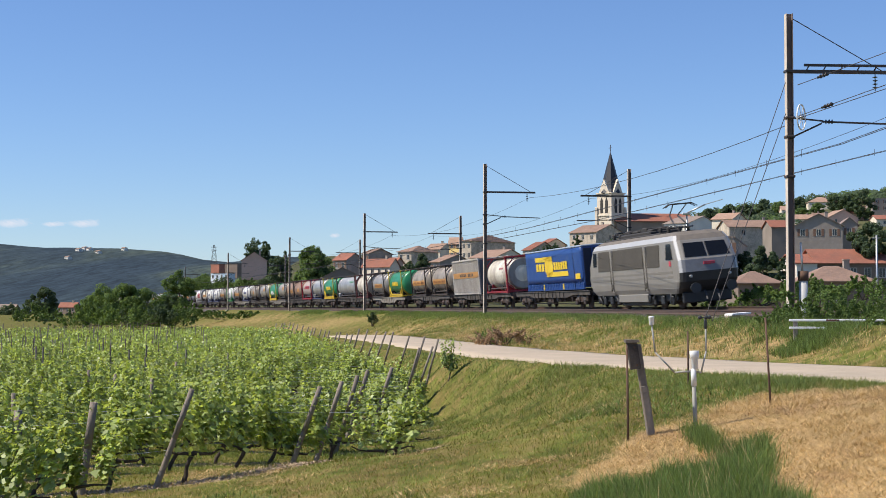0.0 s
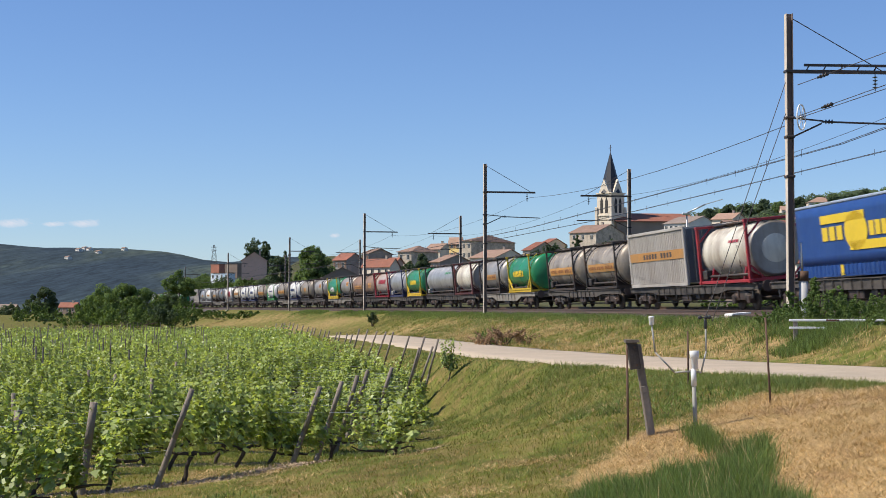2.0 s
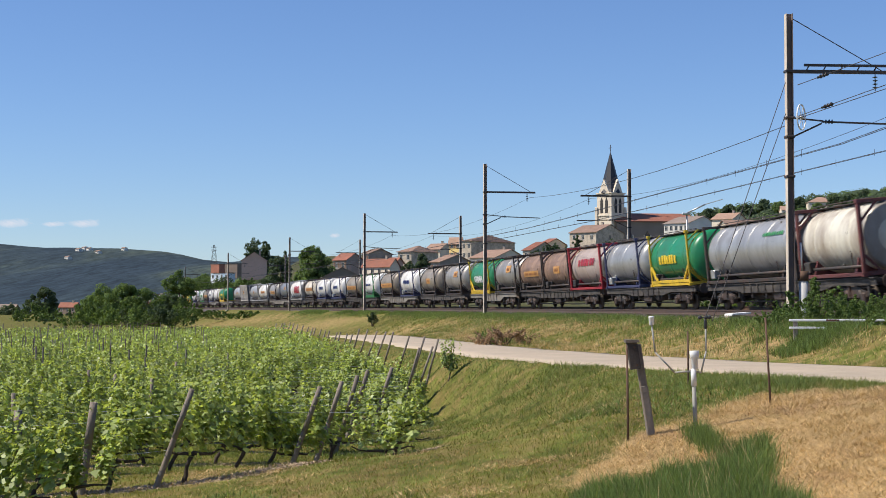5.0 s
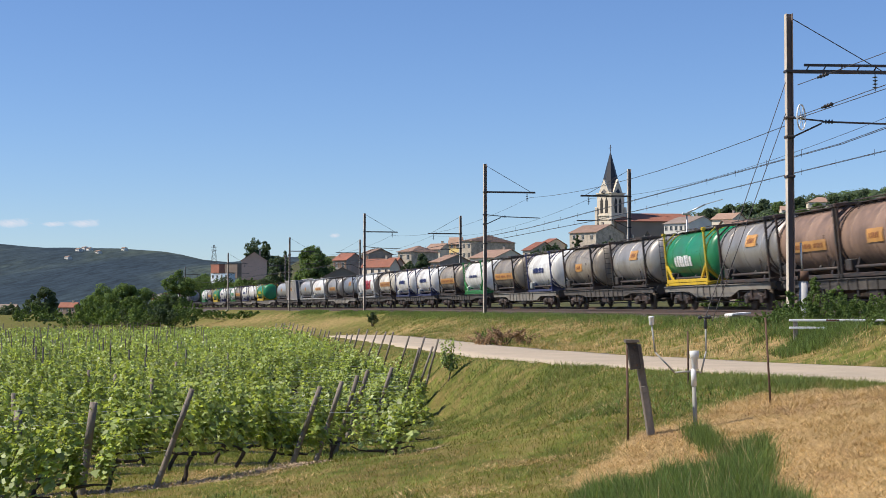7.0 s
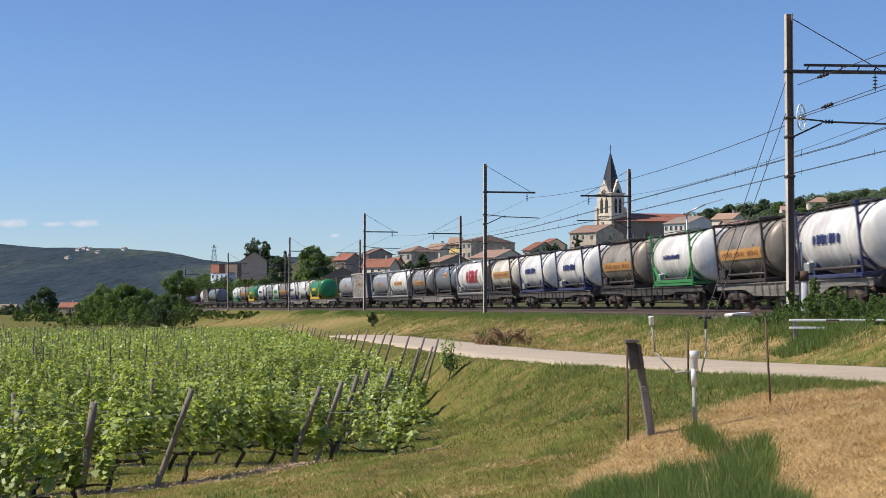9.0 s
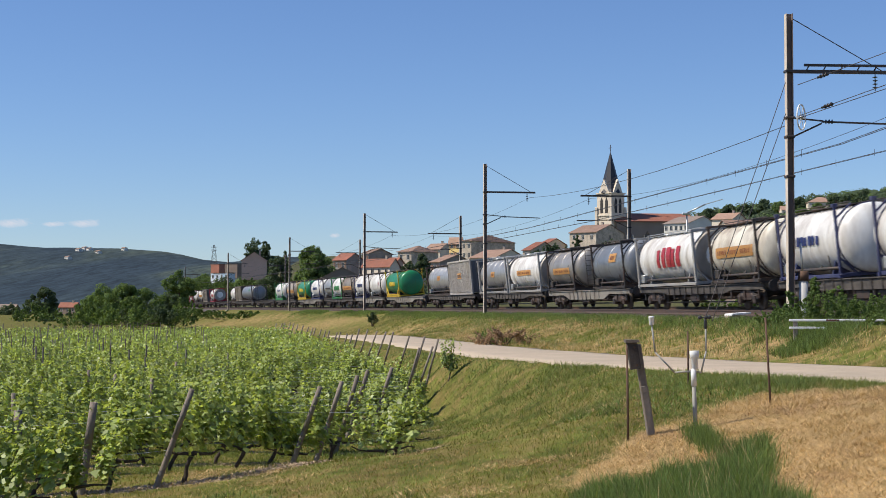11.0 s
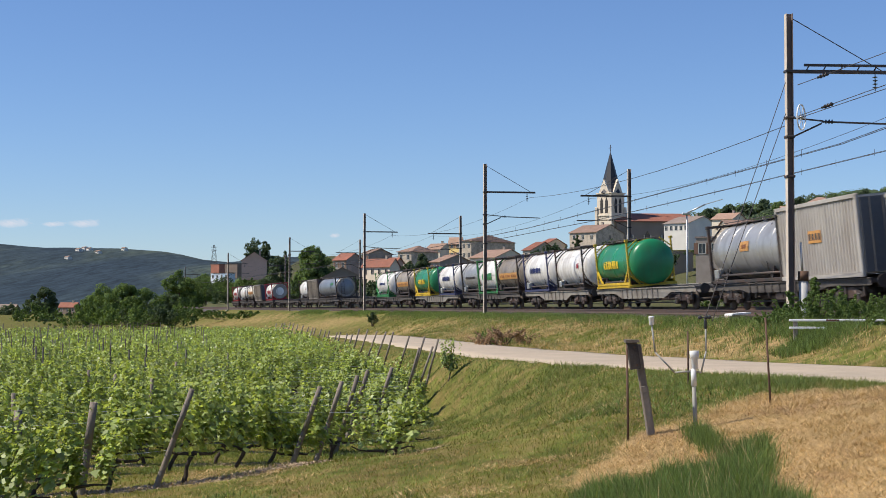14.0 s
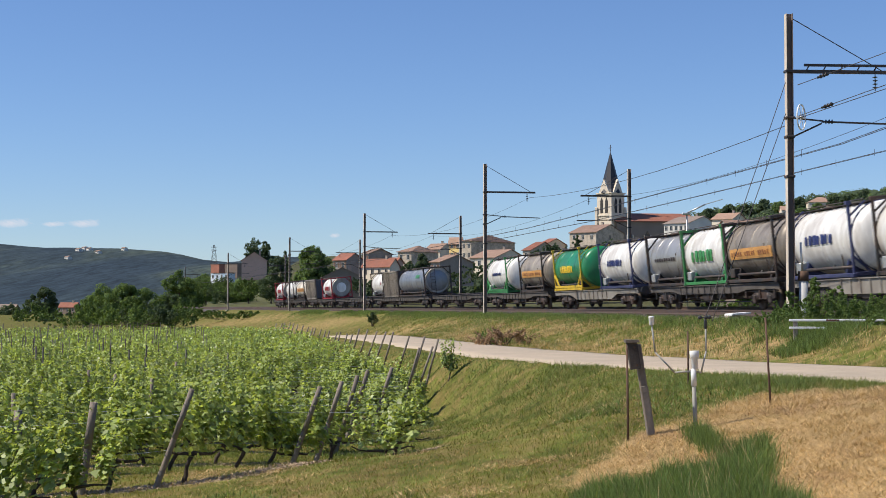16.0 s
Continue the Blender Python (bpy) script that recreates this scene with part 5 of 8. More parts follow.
def vine_meshes(seed, count, size):
    r = random.Random(seed)
    path = [Vector((0, 0, -0.08))]
    lean = r.uniform(-0.9, 0.9)
    for k in range(5):
        path.append(path[-1] + Vector((lean * 0.06 + r.uniform(-0.05, 0.05), r.uniform(-0.04, 0.04), 0.095)))
    head = path[-1]
    arms = []
    for s in (-1, 1):
        q, arm = head, []
        for k in range(4):
            q = q + Vector((s * r.uniform(0.09, 0.16), r.uniform(-0.03, 0.03), r.uniform(-0.02, 0.08)))
            arm.append(q)
        arms.append(arm)
    bm = bmesh.new()
    tube = path + arms[0]
    sweep(bm, tube, [0.045, 0.036, 0.034, 0.030, 0.032, 0.034] + [0.022, 0.017, 0.013, 0.009])
    wood = bpy.data.meshes.new("vine_stock")
    bm.to_mesh(wood)
    bm.free()
    wood.materials.append(M_VINE_WOOD)
    bm = bmesh.new()
    sweep(bm, [head - Vector((0, 0, 0.02))] + arms[1], [0.03, 0.022, 0.017, 0.013, 0.009])
    cane = bpy.data.meshes.new("cane")
    bm.to_mesh(cane)
    bm.free()
    cane.materials.append(M_VINE_WOOD)
    # upright shoots in loose bunches, leaves shrinking towards their tips
    g = np.random.default_rng(seed)
    pts, nrm, big = [], [], []
    feet = arms[0] + arms[1] + [head, head, head + Vector((0.08, 0, 0.02))]
    for _k in range(17):
        foot = feet[g.integers(len(feet))]
        tall = g.uniform(0.38, 1.0)
        tip = foot + Vector((g.normal(0, 0.11), g.normal(0, 0.12), tall))
        bend = Vector((g.normal(0, 0.07), g.normal(0, 0.07), 0))
        m = int(count / 17 * (0.55 + 0.6 * tall))
        t = g.uniform(0.0, 1.0, m) ** 0.9
        for q in t:
            c = foot.lerp(tip, q) + bend * (q * q)
            a = g.uniform(0, 2 * math.pi)
            reach = g.uniform(0.02, 0.15) * (1.15 - 0.55 * q)
            out = Vector((math.cos(a), math.sin(a), 0))
            pts.append((c.x + out.x * reach, c.y + out.y * reach, max(c.z + g.normal(0.03, 0.045), 0.36)))
            nrm.append((out.x * 0.45 - 0.38 + g.normal(0, 0.28), out.y * 0.45 - 0.12 + g.normal(0, 0.28), g.uniform(0.3, 1.0)))
            big.append(1.12 - 0.5 * q)
    nrm = np.array(nrm)
    nrm /= np.linalg.norm(nrm, axis=1, keepdims=True)
    foliage = fast_mesh("foliage", leaves(np.array(pts), nrm, size * np.array(big), VINE_LEAF, 0.5), 8, M_VINE)
    return wood, cane, foliage


variants = [vine_meshes(k, 640, 0.105) for k in range(11)]
thin_variants = [vine_meshes(k, 230, 0.10) for k in range(20, 24)]
near_count = 0
far_pts = []
vr = random.Random(3)
for j in range(-2, ROWS):
    x1 = row_end(j)
    y0 = 22.3 + ROW_STEP * j
    x0 = -0.31 * y0 - 2.5
    x = x1
    k = 0
    while x > x0:
        y = row_y(j, x) + vr.uniform(-0.06, 0.06)
        z = gz(x, y)
        if near_count < 300 and j < 15:
            near_count += 1
            wood, cane, foliage = thin_variants[vr.randrange(4)] if 0 <= j < 4 and x > x1 - 1.7 and vr.random() < 0.8 else variants[vr.randrange(11)]
            vine = new("grapevine", wood)
            vine.matrix_basis = pose(x, y, z, 0, 0, vr.choice((0, 180)) + vr.uniform(-9, 9)) @ Matrix.Diagonal((1, 1, vr.uniform(0.88, 1.12) * (0.85 if j > 2 and x > x1 - 2.2 else 1), 1))
            tagged(vine, "leafy grapevine with gnarled dark stock on trellis", "grapevine", "vines of the vineyard")
            for nm, me2 in (("cane", cane), ("foliage", foliage)):
                fo = new(nm, me2)
                fo.parent = vine
        else:
            far_pts.append((x, y, z))
        x -= vr.uniform(0.95, 1.1)
wood, cane, foliage = variants[2]
vine = new("grapevine", wood)
vine.matrix_basis = pose(0.1, 39.0, gz(0.1, 39.0), 0, 0, 20) @ Matrix.Diagonal((0.45, 0.6, 0.8, 1))
tagged(vine, "young grapevine standing alone beside the rows", "grapevine", "vines of the vineyard")
for nm, me2 in (("cane", cane), ("foliage", foliage)):
    fo = new(nm, me2)
    fo.parent = vine
far_pts = np.array(far_pts)
bunches, per = 12, 22
c = np.repeat(far_pts, bunches, 0)
n = len(c)
tall = np.repeat(rng.uniform(0.45, 1.05, n), per)
c = np.repeat(c + np.stack([rng.uniform(-0.55, 0.55, n), rng.normal(0, 0.12, n), np.full(n, 0.42)], -1), per, 0)
n = len(c)
c = c + np.stack([rng.normal(0, 0.06, n), rng.normal(0, 0.06, n), tall * rng.uniform(0, 1, n)], -1)
nrm = np.stack([rng.normal(-0.05, 0.6, n), rng.normal(-0.2, 0.6, n), rng.uniform(-0.25, 0.8, n)], -1)
far_rows = new("vine_rows", fast_mesh("vine_rows", leaves(c, nrm, 0.088, QUAD), 4, M_VINE))
tagged(far_rows, "leafy rows of grapevines further off", "grapevines", kind="stuff")


def post(x, y, height, lean_x=0.0, lean_y=0.0, r=0.045, name="vineyard_post", label="weathered wooden vineyard stake"):
    z = gz(x, y)
    bm = bmesh.new()
    rod(bm, (0, 0, -0.3), (0.004, 0.003, height * 0.5), r * 1.05, r * 0.98, n=9, cap=False)
    rod(bm, (0.004, 0.003, height * 0.5), (0, 0, height), r * 0.98, r * 0.92, n=9)
    return solo(name, bm, M_POST, label, "stake", "stakes of the vineyard", m=pose(x, y, z, lean_y, lean_x, 0))


LEANS = (20, 20, 18, 16, 17, 18, 16, 19, 15, 17, 18, 16)
for j in range(33):
    x1 = row_end(j) + ((-0.35, -1.25, -1.25, -1.05, -0.99, -0.6, -0.1, 0.1, 0.35)[j] if j < 9 else 0.2)
    post(x1, row_y(j, x1) - 0.12, 1.5 if j < 6 else 1.85 if j < 16 else 1.6, LEANS[j % 12], 0, 0.043 if j < 6 else 0.03, label="leaning wooden end stake of a vine row")
for x, y, h, lean in ((-5.14, 21.75, 1.32, 8), (-5.50, 19.75, 1.36, 1)):
    post(x, y, h, lean, 0, 0.06)
far_bm = bmesh.new()
for j in range(1, ROWS):
    x = row_end(j) - 4.5 - (j % 3)
    while x > -0.31 * (22.3 + ROW_STEP * j) - 3:
        y = row_y(j, x)
        if j < 8:
            post(x, y, 1.38, vr.uniform(-4, 4), vr.uniform(-3, 3), 0.035)
        else:
            z = gz(x, y)
            rod(far_bm, (x, y, z - 0.1), (x + vr.uniform(-0.06, 0.06), y, z + vr.uniform(1.35, 1.75)), 0.022 if j < 14 else 0.015, n=5)
        x -= 4.6 if j < 8 else vr.uniform(1.9, 2.7) if j < 14 else vr.uniform(0.8, 1.7)
solo("vineyard_stakes", far_bm, M_POST, "grey stakes standing in the far vine rows", "stakes", kind="stuff")
bm = bmesh.new()
for j in range(0, 22):
    x1, x0 = row_end(j), -0.31 * (22.3 + ROW_STEP * j) - 2.5
    for h in (0.5, 1.0):
        p = None
        for k in range(9):
            x = x1 + (x0 - x1) * k / 8
            q = (x, row_y(j, x), gz(x, row_y(j, x)) + h)
            if p:
                rod(bm, p, q, 0.003, n=3)
            p = q
solo("trellis_wires", bm, M_GALV, "thin steel trellis wires along the vine rows", "wire", kind="stuff")

# ---- meadow, bank and mown straw ----
def scatter(n, x0, x1, y0, y1, keep):
    x, y = rng.uniform(x0, x1, n), rng.uniform(y0, y1, n)
    ok = keep(x, y)
    x, y = x[ok], y[ok]
    return x, y, ground_z(x, y)


def off_road(x, y):
    slope = (road_mid(y + 1) - road_mid(y - 1)) / 2
    return (x - road_mid(y)) / np.sqrt(1 + slope ** 2)


def patchy(x, y, f=1.0):
    """Uneven patches, 0 to 1, with no pattern that returns."""
    total = np.zeros(len(x))
    for k, (q, w) in enumerate(((0.45, 0.5), (1.15, 0.32), (2.9, 0.18))):
        u, v = x * q * f + 17.3 * k, y * q * f + 5.1 * k
        i, j = np.floor(u), np.floor(v)
        a, b = smooth01(u - i), smooth01(v - j)
        def lattice(p, r):
            h = np.sin(p * 127.1 + r * 311.7 + k * 74.7) * 43758.5453
            return h - np.floor(h)
        total += w * ((lattice(i, j) * (1 - a) + lattice(i + 1, j) * a) * (1 - b) + (lattice(i, j + 1) * (1 - a) + lattice(i + 1, j + 1) * a) * b)
    return np.clip((total - 0.5) * 1.7 + 0.5, 0, 1)


x, y, z = scatter(330000, -7, 9, 12, 34, lambda x, y: (off_road(x, y) < -ROAD_HALF - 0.05) & (np.abs(x) < 0.32 * y + 0.5) & (rng.uniform(0, 1, len(x)) > mound(x, y) * 1.05) & (rng.uniform(0, 1, len(x)) < (13 / y) * 1.1) & (rng.uniform(0, 1, len(x)) < 0.25 + patchy(x, y, 0.8)))
tagged(new("meadow_grass", fast_mesh("meadow_grass", blades(x, y, z, 0.045, 0.0048, 1.0), 3, M_GRASS)), "short mown meadow grass", "grass", kind="stuff")
x, y, z = scatter(110000, -7, 9, 12, 40, lambda x, y: (off_road(x, y) < -ROAD_HALF - 0.05) & (np.abs(x) < 0.32 * y + 0.5) & (patchy(x, y, 0.6) > 0.45))
tagged(new("dry_meadow_grass", fast_mesh("dry_meadow_grass", blades(x, y, z, 0.036, 0.004, 1.5), 3, M_STRAW)), "dry straw-coloured blades in the meadow", "grass", kind="stuff")
px_, py_, pz_ = scatter(2600, -6, 7, 13, 34, lambda x, y: (off_road(x, y) < -ROAD_HALF - 0.3) & (mound(x, y) < 0.3) & (np.abs(x) < 0.31 * y) & (patchy(x, y, 0.5) < 0.42))
x = np.repeat(px_, 40) + rng.normal(0, 0.13, len(px_) * 40)
y = np.repeat(py_, 40) + rng.normal(0, 0.10, len(px_) * 40)
tagged(new("thatch", fast_mesh("thatch", blades(x, y, ground_z(x, y), 0.022, 0.005, 3.5), 3, M_BRUSH)), "brown cut grass left lying in the meadow", "grass", kind="stuff")
x, y, z = scatter(150000, 0.3, 9, 11, 24, lambda x, y: (rng.uniform(0, 1, len(x)) < mound(x, y)) & (off_road(x, y) < -ROAD_HALF))
tagged(new("mown_straw", fast_mesh("mown_straw", blades(x, y, z + 0.008, 0.028, 0.004, 5.0), 3, M_STRAW)), "mown dry straw lying on the slope", "straw", kind="stuff")


def lush(x, y):
    return uncut(x, y) + 0.5 * (patchy(x, y, 1.7) - 0.5) > 0.25 * rng.uniform(-1, 1, len(x))


x, y, z = scatter(230000, 0.5, 5, 10.5, 19, lush)
tx, ty, tz = scatter(1500, 0.5, 5, 10.5, 19, lush)
k = 26
sx = np.repeat(tx, k) + rng.normal(0, 0.06, len(tx) * k)
sy = np.repeat(ty, k) + rng.normal(0, 0.06, len(tx) * k)
tagged(new("tall_grass_tufts", fast_mesh("tall_grass_tufts", blades(sx, sy, ground_z(sx, sy), 0.25, 0.0042, 0.8), 3, M_LUSH)), "long ragged tufts in the uncut grass", "grass", kind="stuff")
tagged(new("tall_grass", fast_mesh("tall_grass", blades(x, y, z, 0.15, 0.0042, 0.9), 3, M_LUSH)), "lush tall green grass uncut at the mound", "grass", kind="stuff")
x, y = 3.10 + rng.normal(0, 0.075, 2000), 18.2 + rng.normal(0, 0.45, 2000)
z = ground_z(x, y)
tagged(new("grass_tuft", fast_mesh("grass_tuft", blades(x, y, z, 0.19, 0.0035, 0.6), 3, M_LUSH)), "green tuft at the foot of the weather station", "grass", kind="stuff")


def on_bank(x, y):
    return (off_road(x, y) > ROAD_HALF + 0.1) & (x < line_x(y, -GAUGE - 2.8))


x, y, z = scatter(120000, -14, 17, 26, 120, lambda x, y: on_bank(x, y) & (patchy(x, y, 0.45) > 0.42))
tagged(new("dry_bank_grass", fast_mesh("dry_bank_grass", blades(x, y, z, 0.11, 0.008, 0.8), 3, M_STRAW)), "dry pale grass on the railway bank", "grass", kind="stuff")
x, y, z = scatter(170000, -14, 17, 26, 120, lambda x, y: on_bank(x, y) & (patchy(x, y, 0.45) < 0.62))
tagged(new("bank_grass", fast_mesh("bank_grass", blades(x, y, z, 0.10, 0.008, 0.8), 3, M_GRASS)), "green grass on the railway bank", "grass", kind="stuff")
x, y, z = scatter(60000, -9, 9, 18, 60, lambda x, y: (off_road(x, y) < -ROAD_HALF - 0.02) & (off_road(x, y) > -ROAD_HALF - 1.3))
tagged(new("verge_grass", fast_mesh("verge_grass", blades(x, y, z, 0.09, 0.005, 0.7), 3, M_GRASS_DEEP)), "green verge along the lane", "grass", kind="stuff")

x, y, z = scatter(26000, 2.0, 8, 19, 26, lambda x, y: (off_road(x, y) < -ROAD_HALF) & (off_road(x, y) > -ROAD_HALF - 1.9) & (mound(x, y) < 0.35))
tagged(new("lane_side_grass", fast_mesh("lane_side_grass", blades(x, y, z, 0.09, 0.005, 0.9), 3, M_GRASS_DEEP)), "lush green clover and grass beside the lane", "grass", kind="stuff")

a_ = rng.uniform(-22, 120, 52000)
s_ = -GAUGE - 2.75 - np.abs(rng.normal(0, 0.8, 52000))
t_ = np.interp(a_, _g, _th)
x, y = np.interp(a_, _g, _x) + s_ * np.cos(t_), np.interp(a_, _g, _y) + s_ * np.sin(t_)
ok = on_bank(x, y) & (patchy(x, y, 0.5) > 0.3)
x, y = x[ok], y[ok]
tagged(new("track_side_weeds", fast_mesh("track_side_weeds", blades(x, y, ground_z(x, y), 0.20, 0.010, 0.9), 3, M_LUSH)), "green weeds along the edge of the ballast", "grass", kind="stuff")
x, y, z = scatter(30000, 7.6, 15, 34.2, 38.5, lambda x, y: on_bank(x, y) & (patchy(x, y, 1.2) > 0.38))
tagged(new("rail_side_weeds", fast_mesh("rail_side_weeds", blades(x, y, z, 0.24, 0.007, 0.8), 3, M_LUSH)), "green weeds round the low guard rails", "grass", kind="stuff")

# darker tufts that stand above the mown grass
tx, ty, tz = scatter(5200, -6, 8, 13, 36, lambda x, y: (off_road(x, y) < -ROAD_HALF - 0.1) & (mound(x, y) < 0.4) & (np.abs(x) < 0.31 * y) & (patchy(x, y, 0.9) > 0.52))
k = 34
x = np.repeat(tx, k) + rng.normal(0, 0.11, len(tx) * k)
y = np.repeat(ty, k) + rng.normal(0, 0.11, len(tx) * k)
tagged(new("grass_tufts", fast_mesh("grass_tufts", blades(x, y, ground_z(x, y), 0.075, 0.0045, 0.9), 3, M_GRASS_DEEP)), "darker green tufts in the mown meadow", "grass", kind="stuff")

# clods of turned soil along the vine rows
n = 9000
j = rng.integers(0, 3, n)
x = rng.uniform(-7, 0.6, n)
y = 22.3 + ROW_STEP * j + 0.10 * (x + 1.3) + rng.normal(0, 0.13, n)
p = np.stack([x, y, ground_z(x, y)], -1)
corner = rng.normal(0, 0.010, (n, 4, 3)) + np.array([[(0.016, 0, 0), (-0.016, 0.012, 0), (-0.012, -0.016, 0), (0, 0, 0.015)]])
q = p[:, None] + corner
tagged(new("soil_clods", fast_mesh("soil_clods", q[:, [0, 1, 3, 1, 2, 3, 2, 0, 3]].reshape(-1, 3), 3, mat("dry_soil", (0.52, 0.38, 0.26), 0.95, vary=0.2, per_island=0.4))), "pale dry soil clods along the vine rows", "soil", kind="stuff")

x, y, z = scatter(70000, 0.5, 9, 11, 24, lambda x, y: (rng.uniform(0, 1, len(x)) < mound(x, y)) & (off_road(x, y) < -ROAD_HALF) & (patchy(x, y, 1.1) > 0.56))
tagged(new("brown_straw", fast_mesh("brown_straw", blades(x, y, z + 0.012, 0.03, 0.0045, 4.0), 3, M_BRUSH)), "browner clumps in the mown straw", "straw", kind="stuff")
x, y, z = scatter(2600, 0.5, 5, 10.5, 19, lush)
tagged(new("seed_stalks", fast_mesh("seed_stalks", blades(x, y, z, 0.30, 0.0035, 0.6), 3, M_STRAW)), "pale seed stalks in the uncut grass", "grass", kind="stuff")

# lumps of raked straw and coarse grass
tx, ty, tz = scatter(2600, 0.5, 9, 11, 24, lambda x, y: (rng.uniform(0, 1, len(x)) < mound(x, y)) & (off_road(x, y) < -ROAD_HALF) & (patchy(x, y, 1.5) > 0.4))
k = 34
x = np.repeat(tx, k) + rng.normal(0, 0.09, len(tx) * k)
y = np.repeat(ty, k) + rng.normal(0, 0.06, len(tx) * k)
z = ground_z(x, y) + 0.05 * np.exp(-((x - np.repeat(tx, k)) / 0.09) ** 2) * rng.uniform(0, 1, len(x))
tagged(new("straw_lumps", fast_mesh("straw_lumps", blades(x, y, z, 0.05, 0.0045, 3.0), 3, M_STRAW)), "raked lumps of pale dry straw", "straw", kind="stuff")
tx, ty, tz = scatter(4200, -16, 16, 26, 115, lambda x, y: on_bank(x, y))
k = 40
x = np.repeat(tx, k) + rng.normal(0, 0.16, len(tx) * k)
y = np.repeat(ty, k) + rng.normal(0, 0.16, len(tx) * k)
tagged(new("bank_tufts", fast_mesh("bank_tufts", blades(x, y, ground_z(x, y), 0.14, 0.007, 1.0), 3, M_GRASS_DEEP)), "coarse green tufts on the railway bank", "grass", kind="stuff")
tx, ty, tz = scatter(900, -10, 16, 26, 75, lambda x, y: on_bank(x, y))
x = np.repeat(tx, k) + rng.normal(0, 0.14, len(tx) * k)
y = np.repeat(ty, k) + rng.normal(0, 0.14, len(tx) * k)
tagged(new("dry_bank_tufts", fast_mesh("dry_bank_tufts", blades(x, y, ground_z(x, y), 0.17, 0.007, 1.1), 3, M_STRAW)), "tall dry stalks on the railway bank", "grass", kind="stuff")
# loose stones of the ballast shoulder
n = 26000
a, side = rng.uniform(-60, 90, n), -GAUGE - rng.uniform(0.9, 3.1, n)
th = np.interp(a, _g, _th)
p = np.stack([np.interp(a, _g, _x) + side * np.cos(th), np.interp(a, _g, _y) + side * np.sin(th), np.interp(-side - GAUGE, (0.2, 1.75, 3.3), (-0.34, -0.36, -0.75))], -1)
corner = rng.normal(0, 0.036, (n, 4, 3)) + np.array([[(0.03, 0, 0), (-0.03, 0.02, 0), (-0.02, -0.03, 0), (0, 0, 0.04)]])
q = p[:, None] + corner
tagged(new("ballast_stones", fast_mesh("ballast_stones", q[:, [0, 1, 3, 1, 2, 3, 2, 0, 3]].reshape(-1, 3), 3, mat("ballast_stone", (0.21, 0.175, 0.145), 0.95, vary=0.2, per_island=0.5))), "loose brownish ballast stones beside the track", "ballast", kind="stuff")

# ---- bird box, weather station, iron stakes ----


def bird_box():
    x, y = 2.62, 19.3
    root = thing("box_on_post", "dark weathered wooden box nailed to a leaning post", "nest box", pose(x, y, gz(x, y), 0, -8.5, 0))
    bm = bmesh.new()
    box(bm, (-0.05, -0.05, -0.3), (0.05, 0.05, 0.62), 0.012)
    box(bm, (-0.05, -0.035, 0.55), (0.045, 0.045, 1.15), 0.012)
    part("post", bm, M_POST, root)
    bm = bmesh.new()
    extrude_poly(bm, ((-0.075, 0.0), (0.05, 0.0), (0.05, 0.33), (-0.075, 0.35)), 0.15, m=Matrix.Translation((-0.065, -0.16, 0.85)))
    part("box", bm, mat("dark_weathered_board", (0.075, 0.06, 0.05), 0.9, vary=0.3, scale=15, bump=0.5), root, "dark board box")
    bm = bmesh.new()
    extrude_poly(bm, ((-0.095, 0.345), (0.075, 0.325), (0.075, 0.355), (-0.095, 0.385)), 0.20, m=Matrix.Translation((-0.065, -0.19, 0.85)))
    part("lid", bm, M_POST, root)
    bm = bmesh.new()
    for z in (0.90, 1.12):
        rod(bm, (-0.06, -0.165, z), (-0.06, -0.172, z), 0.015, n=8)
    part("nail_head", bm, M_RUSTY, root)


